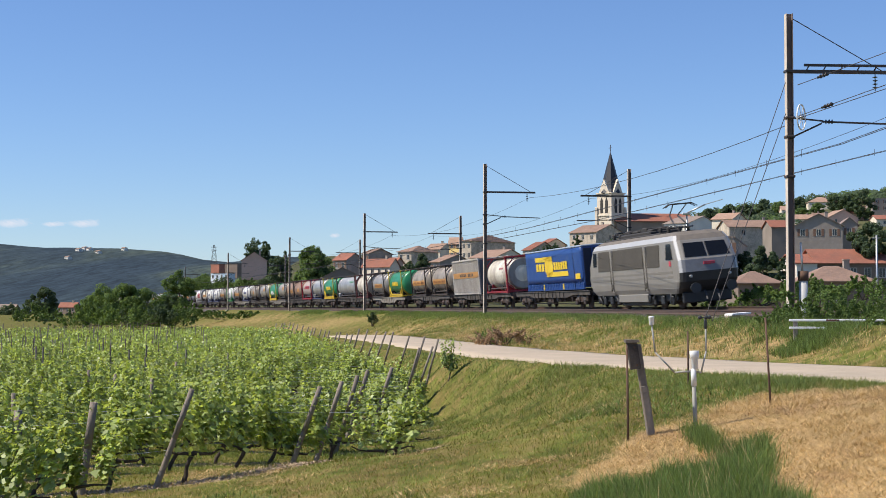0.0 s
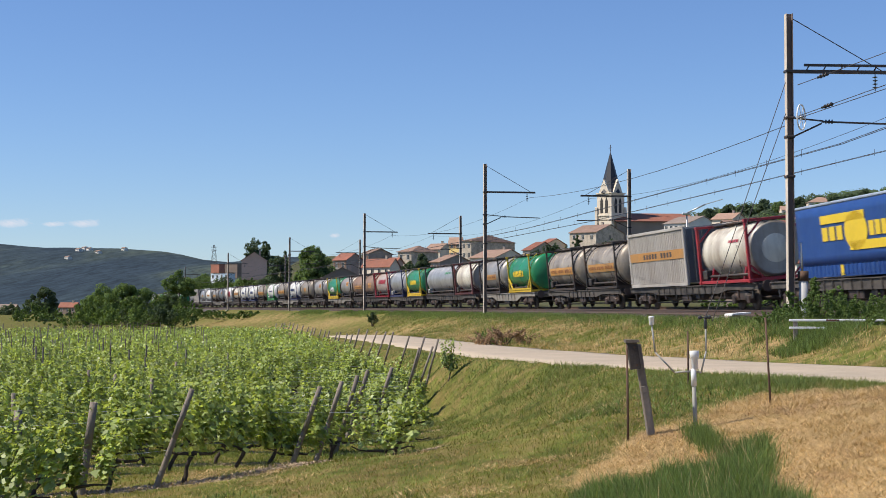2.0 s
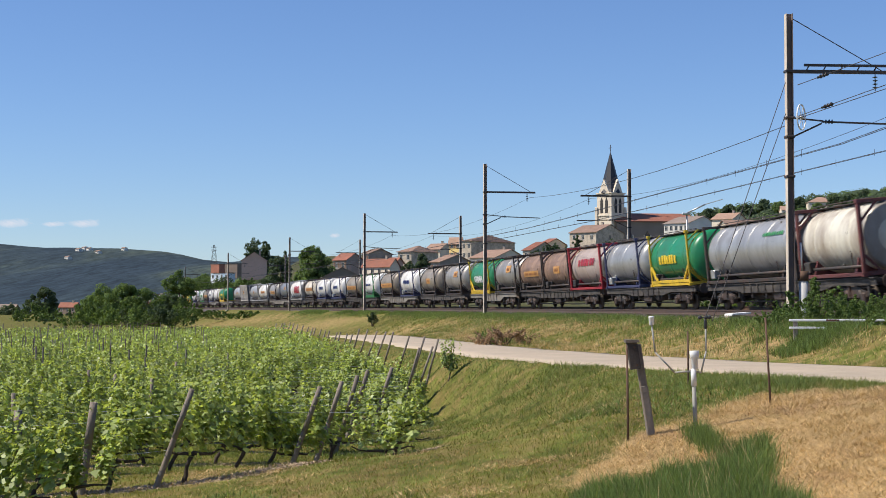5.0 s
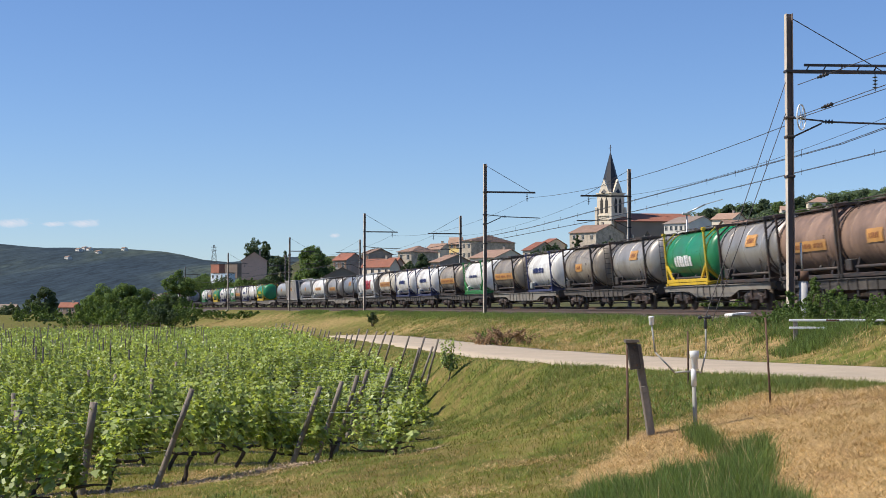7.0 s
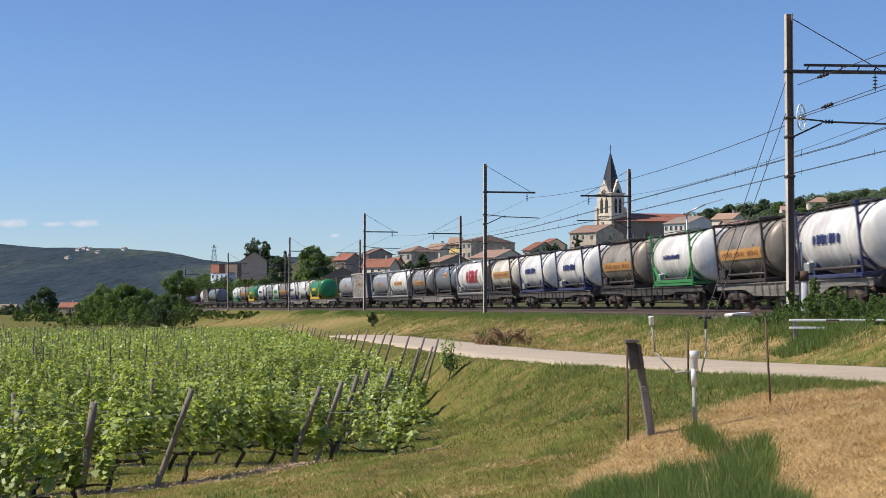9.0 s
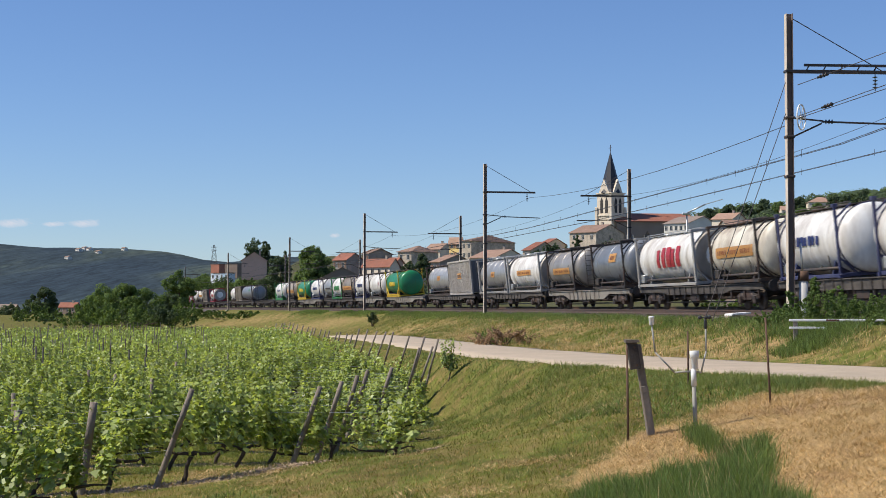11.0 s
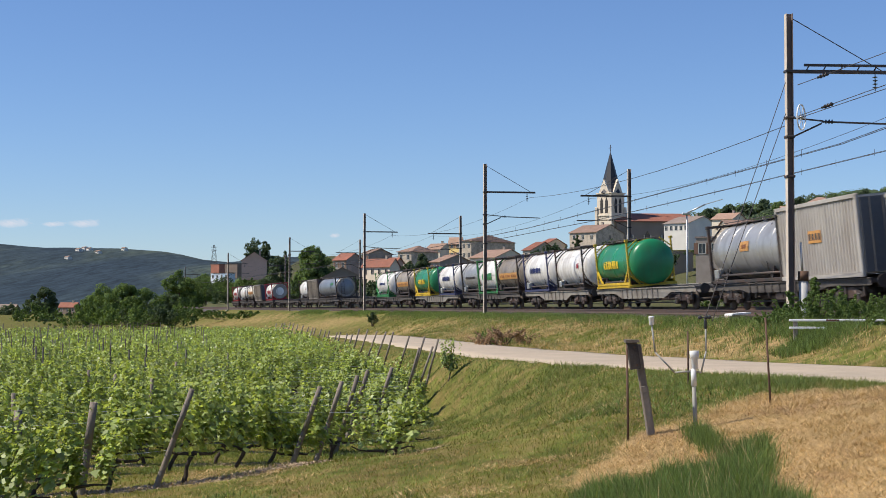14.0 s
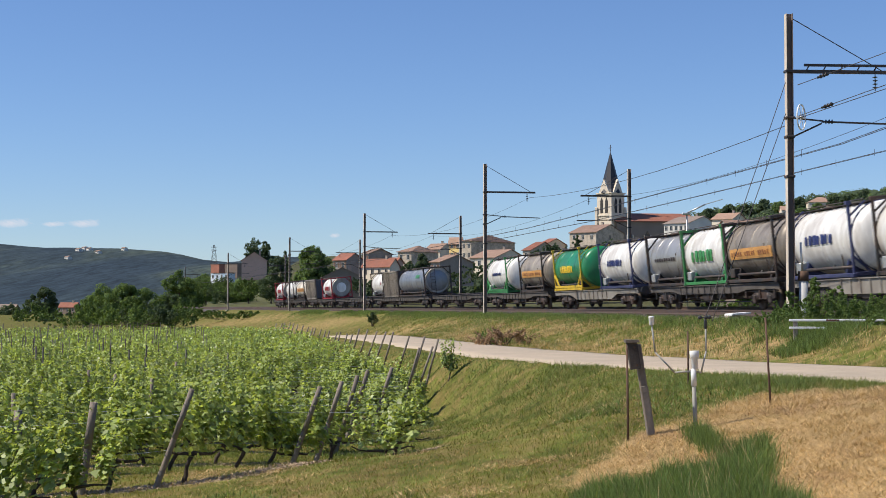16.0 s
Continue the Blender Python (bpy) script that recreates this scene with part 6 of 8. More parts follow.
def weather_station():
    x, y = 3.18, 19.3
    root = thing("weather_station", "grey weather station with white rain gauge and anemometer", "weather station", pose(x, y, gz(x, y), 0, -1.8, 0))
    bm = bmesh.new()
    rod(bm, (0, 0, -0.3), (0, 0, 0.66), 0.027, n=14)
    part("pole", bm, mat("grey_plastic", (0.34, 0.32, 0.275), 0.6, vary=0.1), root)
    bm = bmesh.new()
    rod(bm, (0, 0, 0.53), (0, 0, 0.74), 0.036, n=14)
    part("sleeve", bm, M_WHITE, root)
    bm = bmesh.new()
    lathe(bm, ((0.73, 0.034), (0.74, 0.040), (0.87, 0.042), (0.885, 0.058), (0.965, 0.060), (0.97, 0.054), (0.92, 0.05)), 20, 'Z', m=Matrix.Translation((0.02, 0, 0)))
    part("rain_gauge", bm, M_WHITE, root, "white rain gauge funnel")
    bm = bmesh.new()
    rod(bm, (0, 0, 0.715), (-0.24, -0.02, 0.705), 0.011, n=8)
    rod(bm, (-0.24, -0.02, 0.705), (-0.48, -0.04, 0.97), 0.011, n=8)
    rod(bm, (-0.48, -0.04, 0.97), (-0.51, -0.04, 1.32), 0.011, n=8)
    arm_paint = mat("dull_pipe", (0.42, 0.40, 0.36), 0.65, vary=0.15)
    part("sensor_arm", bm, arm_paint, root)
    bm = bmesh.new()
    rod(bm, (0, 0, 0.72), (0.10, 0.02, 0.69), 0.011, n=8)
    rod(bm, (0.10, 0.02, 0.69), (0.175, 0.03, 0.96), 0.011, n=8)
    rod(bm, (0.175, 0.03, 0.96), (0.18, 0.03, 1.28), 0.011, n=8)
    part("anemometer_arm", bm, arm_paint, root)
    bm = bmesh.new()
    lathe(bm, ((1.31, 0.026), (1.32, 0.034), (1.40, 0.034), (1.405, 0.037), (1.42, 0.035), (1.425, 0.01)), 14, 'Z', m=Matrix.Translation((-0.51, -0.04, 0)))
    part("sensor", bm, M_WHITE, root, "white capped sensor")
    bm = bmesh.new()
    lathe(bm, ((1.24, 0.012), (1.26, 0.022), (1.34, 0.020), (1.38, 0.012)), 12, 'Z', m=Matrix.Translation((0.18, 0.03, 0)))
    part("anemometer_hub", bm, M_LOCO_DARK, root)
    for k in range(3):
        bm = bmesh.new()
        a = radians(30 + 120 * k)
        c = Vector((0.18 + 0.07 * math.cos(a), 0.03 + 0.07 * math.sin(a), 1.385))
        rod(bm, (0.18, 0.03, 1.385), c, 0.006, n=6)
        bmesh.ops.create_uvsphere(bm, u_segments=10, v_segments=6, radius=0.027, matrix=Matrix.Translation(c))
        part("wind_cup", bm, M_LOCO_DARK, root)


bird_box()
weather_station()
for x, top, dist in ((2.32, 1.2, 19.2), (4.42, 1.15, 20.6), (3.85, 0.85, 24.0)):
    bm = bmesh.new()
    rod(bm, (0, 0, -0.3), (-0.075 if x > 4 else -0.01, 0, top), 0.016, 0.014, n=8)
    solo("iron_stake", bm, M_RUSTY, "thin rusty iron stake in the grass", "stake", "iron stakes", m=pose(x, dist, gz(x, dist), 0, 0, 0))

# ---- the village and the hills ----
WALL = {
    "plaster": mat("grey_render", (0.36, 0.30, 0.25), 0.9, vary=0.15, scale=1.5, bump=0.3, stain=(0.24, 0.2, 0.16), stain_amount=0.5, stain_scale=0.3),
    "cream": mat("cream_render", (0.80, 0.69, 0.53), 0.9, vary=0.12, scale=1.2, bump=0.3, stain=(0.42, 0.34, 0.25), stain_amount=0.5, stain_scale=0.3),
    "yellow": mat("yellow_render", (0.80, 0.58, 0.22), 0.9, vary=0.1, scale=1.2, stain=(0.5, 0.36, 0.18), stain_amount=0.4, stain_scale=0.3),
    "white": mat("white_render", (0.74, 0.70, 0.62), 0.9, vary=0.08, scale=1.2, stain=(0.5, 0.45, 0.38), stain_amount=0.4, stain_scale=0.3),
    "whiteblue": mat("white_blue_render", (0.72, 0.76, 0.78), 0.8, vary=0.06, stain=(0.18, 0.42, 0.62), stain_amount=0.9, stain_scale=0.16),
    "brick": mat("red_brick", (0.42, 0.17, 0.11), 0.9, vary=0.2, scale=3),
    "stone": mat("rubble_stone", (0.56, 0.47, 0.36), 0.95, vary=0.4, scale=3.0, bump=1.0, bump_scale=3, stain=(0.22, 0.18, 0.13), stain_amount=0.6, stain_scale=0.8),
    # stained darker brown for walls turned from the sun: their shade is in it
    "dark": mat("shaded_brown_render", (0.29, 0.235, 0.185), 0.95, vary=0.15, scale=1.2, bump=0.3, stain=(0.13, 0.11, 0.09), stain_amount=0.5, stain_scale=0.3),
    "brownwall": mat("dull_brown_render", (0.24, 0.18, 0.14), 0.95, vary=0.15, scale=1.2, stain=(0.15, 0.11, 0.09), stain_amount=0.5, stain_scale=0.3),
    "pinkwall": mat("pink_render", (0.66, 0.43, 0.33), 0.9, vary=0.1, scale=1.2),
}


def tiles(name, colour, old):
    m = mat(name, colour, 0.85, vary=0.22, scale=2.5, stain=old, stain_amount=0.6, stain_scale=0.7, per_object=0.12)
    n, l = m.node_tree.nodes, m.node_tree.links
    wv = n.new("ShaderNodeTexWave")
    wv.inputs["Scale"].default_value = 3.2
    wv.inputs["Distortion"].default_value = 0.6
    co = n.new("ShaderNodeTexCoord")
    l.new(co.outputs["Object"], wv.inputs["Vector"])
    bp = n.new("ShaderNodeBump")
    bp.inputs["Strength"].default_value, bp.inputs["Distance"].default_value = 0.35, 0.04
    l.new(wv.outputs[0], bp.inputs["Height"]), l.new(bp.outputs[0], n["Principled BSDF"].inputs["Normal"])
    return m


ROOF = {
    "tile_red": tiles("red_tiles", (0.31, 0.115, 0.07), (0.22, 0.105, 0.07)),
    "tile_old": tiles("old_tiles", (0.28, 0.175, 0.125), (0.20, 0.14, 0.105)),
    "tile_pink": tiles("pink_tiles", (0.37, 0.235, 0.165), (0.31, 0.185, 0.13)),
    "tile_grey": tiles("grey_tiles", (0.28, 0.21, 0.17), (0.20, 0.16, 0.13)),
}
M_SHUTTER = mat("brown_shutter", (0.20, 0.11, 0.07), 0.7)
M_FRAME = mat("window_frame", (0.52, 0.48, 0.42), 0.6)
M_PANE = mat("window_glass", (0.03, 0.035, 0.04), 0.08, vary=0.0)


def house(x, y, z, yaw, w, d, h, rise, kind, wall, roof, win, label, side=(0, 0)):
    """A village house: walls, a roof with eaves, windows with frames, panes and shutters, a chimney."""
    root = thing("house", label, "house", pose(x, y, z, 0, 0, -yaw), "village houses")
    a = w / 2
    bm = bmesh.new()
    if kind == "gable_front":
        extrude_poly(bm, ((-a, 0), (a, 0), (a, h), (0, h + rise), (-a, h)), d)
    elif kind == "gable":
        extrude_poly(bm, ((0, 0), (d, 0), (d, h), (d / 2, h + rise), (0, h)), w, m=Matrix.Translation((a, 0, 0)) @ Matrix.Rotation(radians(90), 4, 'Z'))
    else:
        box(bm, (-a, 0, 0), (a, d, h))
    part("wall", bm, WALL[wall], root)
    o, t = 0.35, 0.14
    bm = bmesh.new()
    if kind == "gable_front":
        k = rise / a
        extrude_poly(bm, ((-a - o, h - o * k), (0, h + rise), (a + o, h - o * k), (a + o, h - o * k + t), (0, h + rise + t), (-a - o, h - o * k + t)), d + 2 * o, m=Matrix.Translation((0, -o, 0.01)))
    elif kind == "gable":
        k = rise / (d / 2)
        extrude_poly(bm, ((-o, h - o * k), (d / 2, h + rise), (d + o, h - o * k), (d + o, h - o * k + t), (d / 2, h + rise + t), (-o, h - o * k + t)), w + 2 * o,
                     m=Matrix.Translation((a + o, 0, 0.01)) @ Matrix.Rotation(radians(90), 4, 'Z'))
    elif kind == "hip":
        q = min(a, d / 2) * 0.9
        lo = [bm.verts.new(c) for c in ((-a - o, -o, h), (a + o, -o, h), (a + o, d + o, h), (-a - o, d + o, h))]
        lo2 = [bm.verts.new((v.co.x, v.co.y, h + t)) for v in lo]
        r = [bm.verts.new((-a + q, d / 2, h + t + rise)), bm.verts.new((a - q, d / 2, h + t + rise))]
        bm.faces.new(lo[::-1])
        for i in range(4):
            bm.faces.new((lo[i], lo[(i + 1) % 4], lo2[(i + 1) % 4], lo2[i]))
        bm.faces.new((lo2[0], lo2[1], r[1], r[0]))
        bm.faces.new((lo2[2], lo2[3], r[0], r[1]))
        bm.faces.new((lo2[1], lo2[2], r[1]))
        bm.faces.new((lo2[3], lo2[0], r[0]))
        bmesh.ops.recalc_face_normals(bm, faces=bm.faces)
    else:
        box(bm, (-a - 0.1, -0.1, h), (a + 0.1, d + 0.1, h + 0.2))
    part("roof", bm, ROOF[roof], root)
    for (cols, rows), span, turn in ((win, w, Matrix.Identity(4)), (side, d, Matrix.Translation((a, d / 2, 0)) @ Matrix.Rotation(radians(90), 4, 'Z'))):
        for j in range(rows):
            for i in range(cols):
                cx = -span / 2 + span * (i + 0.5) / cols
                zz = h - 1.35 - 2.75 * j
                hw, hh = 0.50, 0.72
                bm = bmesh.new()
                for p, q in (((-hw, -hh), (-hw + 0.09, hh)), ((hw - 0.09, -hh), (hw, hh)), ((-hw, -hh), (hw, -hh + 0.09)), ((-hw, hh - 0.09), (hw, hh)), ((-0.03, -hh), (0.03, hh))):
                    box(bm, (cx + p[0], -0.05, zz + p[1]), (cx + q[0], 0.02, zz + q[1]), 0, turn)
                wo = part("window", bm, M_FRAME, root)
                bm = bmesh.new()
                box(bm, (cx - hw + 0.05, -0.025, zz - hh + 0.05), (cx + hw - 0.05, 0.01, zz + hh - 0.05), 0, turn)
                part("pane", bm, M_PANE, wo)
                if wall in ("plaster", "yellow"):
                    for s in (-1, 1):
                        bm = bmesh.new()
                        box(bm, (cx + s * (hw + 0.29) - 0.25, -0.06, zz - hh), (cx + s * (hw + 0.29) + 0.25, -0.01, zz + hh), 0.01, turn)
                        part("shutter", bm, M_SHUTTER, wo)
    if kind != "flat" and w > 5:
        bm = bmesh.new()
        cx, cy = a * 0.45, d * 0.5
        top = h + rise + 0.75
        box(bm, (cx - 0.3, cy - 0.25, h), (cx + 0.3, cy + 0.25, top))
        box(bm, (cx - 0.36, cy - 0.31, top), (cx + 0.36, cy + 0.31, top + 0.1))
        part("chimney", bm, WALL["plaster"], root)
    return root


house(75.37, 306, 6.82, 8, 9.36, 11.34, 9.5, 2.34, "gable_front", "plaster", "tile_grey", (3, 1), "grey rendered gabled house with brown shutters")
house(82.49, 309.6, 6.6, 8, 3.42, 10.08, 10.13, 1.44, "gable_front", "plaster", "tile_grey", (1, 1), "grey rendered annexe with shuttered window")
house(58.1, 212.4, 0.97, -4, 12.24, 8.82, 5.18, 1.98, "gable", "brownwall", "tile_red", (6, 1), "long low building with bright red tile roof")
house(50.45, 211.5, 0.95, -4, 2.88, 8.82, 5.17, 1.26, "gable", "white", "tile_red", (0, 0), "small white building with red tile roof")
house(41.22, 158.4, -2.47, -3, 7.2, 6.3, 5.08, 1.62, "hip", "brownwall", "tile_old", (1, 1), "low house with faded hipped tile roof")
house(34.34, 165.6, -2.42, -3, 4.68, 6.3, 4.95, 1.35, "hip", "brownwall", "tile_old", (0, 0), "low shed with faded tile roof")
house(74.27, 360, 8.92, -6, 13.68, 10.08, 9.99, 1.8, "gable", "stone", "tile_old", (2, 1), "old rubble stone house with low roof")
# closed walls here; the dark render paints the shade of the open barn
house(76.54, 345.6, 10.98, -4, 4.14, 7.56, 7.18, 1.62, "gable", "dark", "tile_red", (0, 0), "barn with red tile roof, shaded opening given as dark walls")
house(77.4, 423, 14.23, 37, 6.3, 8.82, 10.17, 1.8, "gable", "cream", "tile_pink", (1, 1), "cream house with pinkish roof")
house(-24.32, 369, 0.34, -6, 9.36, 10.08, 6.89, 2.34, "gable_front", "dark", "tile_grey", (0, 0), "grey barn with shallow gable")
house(-67.91, 549, 9.84, -7, 9, 11.34, 6.98, 2.88, "gable_front", "pinkwall", "tile_old", (0, 0), "tall pinkish gabled house among trees")
house(192.96, 777.6, 42.96, 8, 12.78, 11.34, 10.51, 2.88, "hip", "cream", "tile_pink", (3, 1), "cream hillside villa with pink roof")
house(167.33, 637.2, 32.36, -7, 12.78, 11.34, 5.09, 3.24, "gable_front", "pinkwall", "tile_pink", (2, 1), "pink hillside villa with terrace")
house(193.48, 673.2, 38.25, 0, 7.56, 10.08, 9.56, 0.72, "flat", "plaster", "tile_grey", (2, 2), "grey concrete house shell on the hill")
house(179.33, 619.2, 31.42, 0, 6.48, 10.08, 4.28, 1.8, "gable", "cream", "tile_red", (1, 1), "small yellow house with red roof")
house(165.38, 734.4, 36.41, 6, 4.32, 10.08, 10.3, 2.16, "gable", "cream", "tile_pink", (1, 1), "pale rendered house on the hillside")
house(218.03, 828, 49.84, 6, 3.06, 7.56, 8.95, 1.44, "gable", "cream", "tile_pink", (0, 0), "small pale house on the ridge")
house(167.71, 687.6, 37.54, 6, 9, 7.56, 3.38, 1.62, "gable", "stone", "tile_old", (0, 0), "old stone house among hillside trees")
house(158.72, 669.6, 35.06, 6, 7.92, 8.82, 3.55, 2.16, "gable", "cream", "tile_pink", (2, 1), "pale house above the village roofs")
house(153.31, 788.4, 38.98, 10, 5.4, 7.56, 8.51, 1.8, "gable", "cream", "tile_pink", (1, 1), "small pale house among hillside trees")
house(180.31, 666, 36.34, -6, 7.38, 10.08, 4.54, 2.34, "gable", "pinkwall", "tile_red", (2, 1), "rendered villa among hillside trees")
house(192.78, 687.6, 39.6, 12, 5.76, 10.08, 4.12, 2.16, "gable", "cream", "tile_pink", (1, 1), "cream villa high on the hillside")
house(147.02, 676.8, 34.45, -6, 7.74, 7.56, 3.33, 1.08, "gable", "stone", "tile_old", (0, 0), "terrace wall house on hillside")
house(-27.14, 401.52, 7.16, 40, 4.73, 6.29, 5.26, 1.77, "gable", "plaster", "tile_red", (2, 1), "rendered house under red-brown tile roof")
house(-22.52, 440.71, 9.21, 35, 2.48, 11.39, 6.24, 1.51, "gable", "plaster", "tile_old", (1, 1), "dull rendered house with gable behind others")
house(-16.39, 372.95, 5.11, 40, 9.17, 3.5, 4.88, 1.78, "gable", "cream", "tile_red", (4, 1), "long cream house with red tile roof")
house(-13.66, 401.03, 6.72, 40, 3.19, 3.13, 4.96, 1.26, "gable", "pinkwall", "tile_red", (1, 1), "small pink rendered house with balcony")
house(-10.49, 416.37, 6.27, 36, 4.66, 12.5, 8.76, 1.79, "hip", "stone", "tile_old", (2, 3), "tall stone house with three window rows")
house(-3.47, 492, 14.65, 40, 6.22, 6.83, 3.82, 2.01, "gable", "cream", "tile_pink", (2, 1), "pale house with pink tiles behind")
house(3.69, 463.5, 13.19, 40, 4.68, 0.81, 6.79, 1.11, "gable", "yellow", "tile_pink", (2, 2), "tall yellow rendered house with shutters")
house(6.92, 453.22, 12.86, 40, 3.79, 21.25, 6.69, 2.11, "hip", "stone", "tile_old", (2, 2), "big stone house with low hipped roof", (2, 1))
house(10.02, 387.42, 7.82, 38, 7.85, 13.94, 4.71, 2.15, "gable", "cream", "tile_pink", (4, 1), "cream house with windows under pink tiles", (2, 1))
house(-1.82, 350.7, 4.98, 34, 2.51, 14.33, 5.37, 1.78, "gable", "plaster", "tile_pink", (1, 1), "grey barn with broad gable and pink tiles")
house(23.53, 430.72, 10.55, 36, 2.47, 15.12, 5.5, 2.52, "gable", "stone", "tile_red", (1, 1), "stone house with bright red roof")
house(31.42, 480.68, 13.78, 36, 2.31, 12.25, 6.09, 1.85, "gable", "cream", "tile_red", (1, 1), "house with small red roof behind others")
house(40.61, 443.21, 14.1, 42, 9.59, 13.75, 7.55, 2.4, "gable", "stone", "tile_old", (3, 1), "pale stone house with tiled roof below the church", (1, 1))
house(68.41, 447.65, 16.76, 40, 8.25, 17.66, 7.78, 2.37, "gable", "white", "tile_grey", (5, 1), "white house with row of windows")
house(-95.78, 641.12, 11.68, 30, 4.5, 3.8, 6.27, 0.32, "flat", "brick", "tile_grey", (0, 0), "brick block behind the white building")
house(-91.84, 627.27, 8.81, 30, 9.08, 4.49, 5.01, 0.33, "flat", "whiteblue", "tile_grey", (4, 1), "low white and blue building")
house(-92.54, 662.08, 12.59, 30, 8.31, 5.59, 5.91, 0.37, "flat", "brownwall", "tile_grey", (0, 0), "dark rendered block among the trees")
house(-145.54, 591.73, -4.22, 25, 8.18, 2.74, 4.4, 1.53, "gable", "brownwall", "tile_red", (3, 1), "low house with faded red roof and chimney")
house(-173.33, 602.4, -5.59, 25, 11.36, 2.63, 4.88, 1.78, "gable", "brownwall", "tile_grey", (2, 1), "low house with brown roof")
house(-157.67, 541.84, -8.02, 25, 8.7, 2.36, 4.59, 1.59, "gable", "brownwall", "tile_old", (0, 0), "low house with dull red roof")
house(34.88, 195.6, 0.83, 14, 4.93, 32.74, 8.07, 0.83, "flat", "plaster", "tile_grey", (3, 1), "grey rendered flat-roofed building by the track")


def church():
    """A church with a tall slate spire, a nave with lancet windows and a red roof."""
    x, y, z = 52.64, 478.5, 11.58
    root = thing("church", "pale stone church with slate spire and red-roofed nave", "church", pose(x, y, z, 0, 0, -48) @ Matrix.Diagonal((1.45, 1.45, 1.45, 1)))
    M_ST = mat("pale_ashlar", (0.74, 0.64, 0.50), 0.9, vary=0.15, scale=1.5, stain=(0.42, 0.34, 0.25), stain_amount=0.5, stain_scale=0.4)
    M_SLATE = mat("slate", (0.028, 0.028, 0.033), 0.5, vary=0.2, scale=2)
    w = 2.1
    bm = bmesh.new()
    box(bm, (-w, -w, 0), (w, w, 16.6), 0.03)
    for zz in (11.6, 16.4):
        box(bm, (-w - 0.2, -w - 0.2, zz), (w + 0.2, w + 0.2, zz + 0.3), 0.05)
    for sx in (-1, 1):
        for sy in (-1, 1):
            box(bm, (sx * w - 0.35, sy * w - 0.35, 0), (sx * w + 0.35, sy * w + 0.35, 13.6), 0.08)
    part("tower", bm, M_ST, root)
    for side in range(4):
        r = Matrix.Rotation(radians(90 * side), 4, 'Z')
        for sx in (-0.7, 0.7):
            # plate on the wall, its near-black colour paints the opening's inner shade
            bm = bmesh.new()
            extrude_poly(bm, ((sx - 0.38, 12.3), (sx + 0.38, 12.3), (sx + 0.38, 14.9), (sx, 15.7), (sx - 0.38, 14.9)), 0.12, m=r @ Matrix.Translation((0, -w - 0.05, 0)))
            part("belfry_opening", bm, mat("belfry_shade", (0.05, 0.045, 0.04), 0.9), root, "belfry opening, a plate coloured like the shade inside")
        bm = bmesh.new()
        extrude_poly(bm, ((-1.5, 16.6), (1.5, 16.6), (0, 19.6)), 0.5, m=r @ Matrix.Translation((0, -w - 0.05, 0)))
        part("belfry_gable", bm, M_ST, root)
    bm = bmesh.new()
    lathe(bm, ((16.6, w * 1.22), (17.4, w * 1.05), (25.4, 0.12)), 8, 'Z', smooth=False)
    part("spire", bm, M_SLATE, root, "dark slate spire")
    bm = bmesh.new()
    rod(bm, (0, 0, 25.2), (0, 0, 27.2), 0.07, n=6)
    rod(bm, (-0.45, 0, 26.5), (0.45, 0, 26.5), 0.06, n=6)
    part("cross", bm, M_STEEL_DARK, root)
    nave = Matrix.Rotation(radians(56), 4, 'Z')
    bm = bmesh.new()
    extrude_poly(bm, ((0, -3), (9, -3), (9, 10.5), (4.5, 12.2), (0, 10.5)), 17, m=nave @ Matrix.Translation((17.5, -3, 0)) @ Matrix.Rotation(radians(90), 4, 'Z'))
    # nave wall darker than the tower: shade painted with the darker render
    part("nave", bm, WALL["dark"], root)
    bm = bmesh.new()
    extrude_poly(bm, ((-0.5, 10.3), (4.5, 12.25), (9.5, 10.3), (9.5, 10.5), (4.5, 12.45), (-0.5, 10.5)), 17.8, m=nave @ Matrix.Translation((17.9, -3, 0)) @ Matrix.Rotation(radians(90), 4, 'Z'))
    part("nave_roof", bm, ROOF["tile_red"], root, "red tiled nave roof")
    for k in range(4):
        bm = bmesh.new()
        cx = 3.4 + k * 3.9
        extrude_poly(bm, ((cx - 0.6, 4.4), (cx + 0.6, 4.4), (cx + 0.6, 7.4), (cx, 8.4), (cx - 0.6, 7.4)), 0.12, m=nave @ Matrix.Translation((0, -3.1, 0)))
        part("lancet_window", bm, M_PANE, root)
        bm = bmesh.new()
        for s in (-1, 1):
            box(bm, (cx + s * 0.72 - 0.12, -3.25, 4.2), (cx + s * 0.72 + 0.12, -3.0, 7.5), 0.02)
        bmesh.ops.transform(bm, matrix=nave, verts=bm.verts)
        part("window_surround", bm, M_ST, root)
    bm = bmesh.new()
    extrude_poly(bm, ((-4.6, -2), (-1.8, -2), (-1.8, 8.2), (-2.4, 9.4), (-4.6, 7.2)), 5.0, m=Matrix.Translation((0.4, -2.0, 0)))
    part("porch", bm, M_ST, root)


church()


# ---- trees and bushes ----
def leaf_ball(r, centres, radii, n, size):
    """Leaf faces thickest near the skins of many overlapping clumps."""
    k = r.integers(0, len(centres), n)
    d = r.normal(0, 1, (n, 3))
    d /= np.linalg.norm(d, axis=1, keepdims=True)
    rad = radii[k][:, None] * r.uniform(0.45, 1.08, (n, 1)) ** 0.6
    p = centres[k] + d * rad * np.array([[1, 1, 0.85]])
    nrm = d * 1.1 + r.normal(0, 0.38, (n, 3)) + np.array([[0, 0, 0.35]])
    return leaves(p, nrm, size, QUAD)


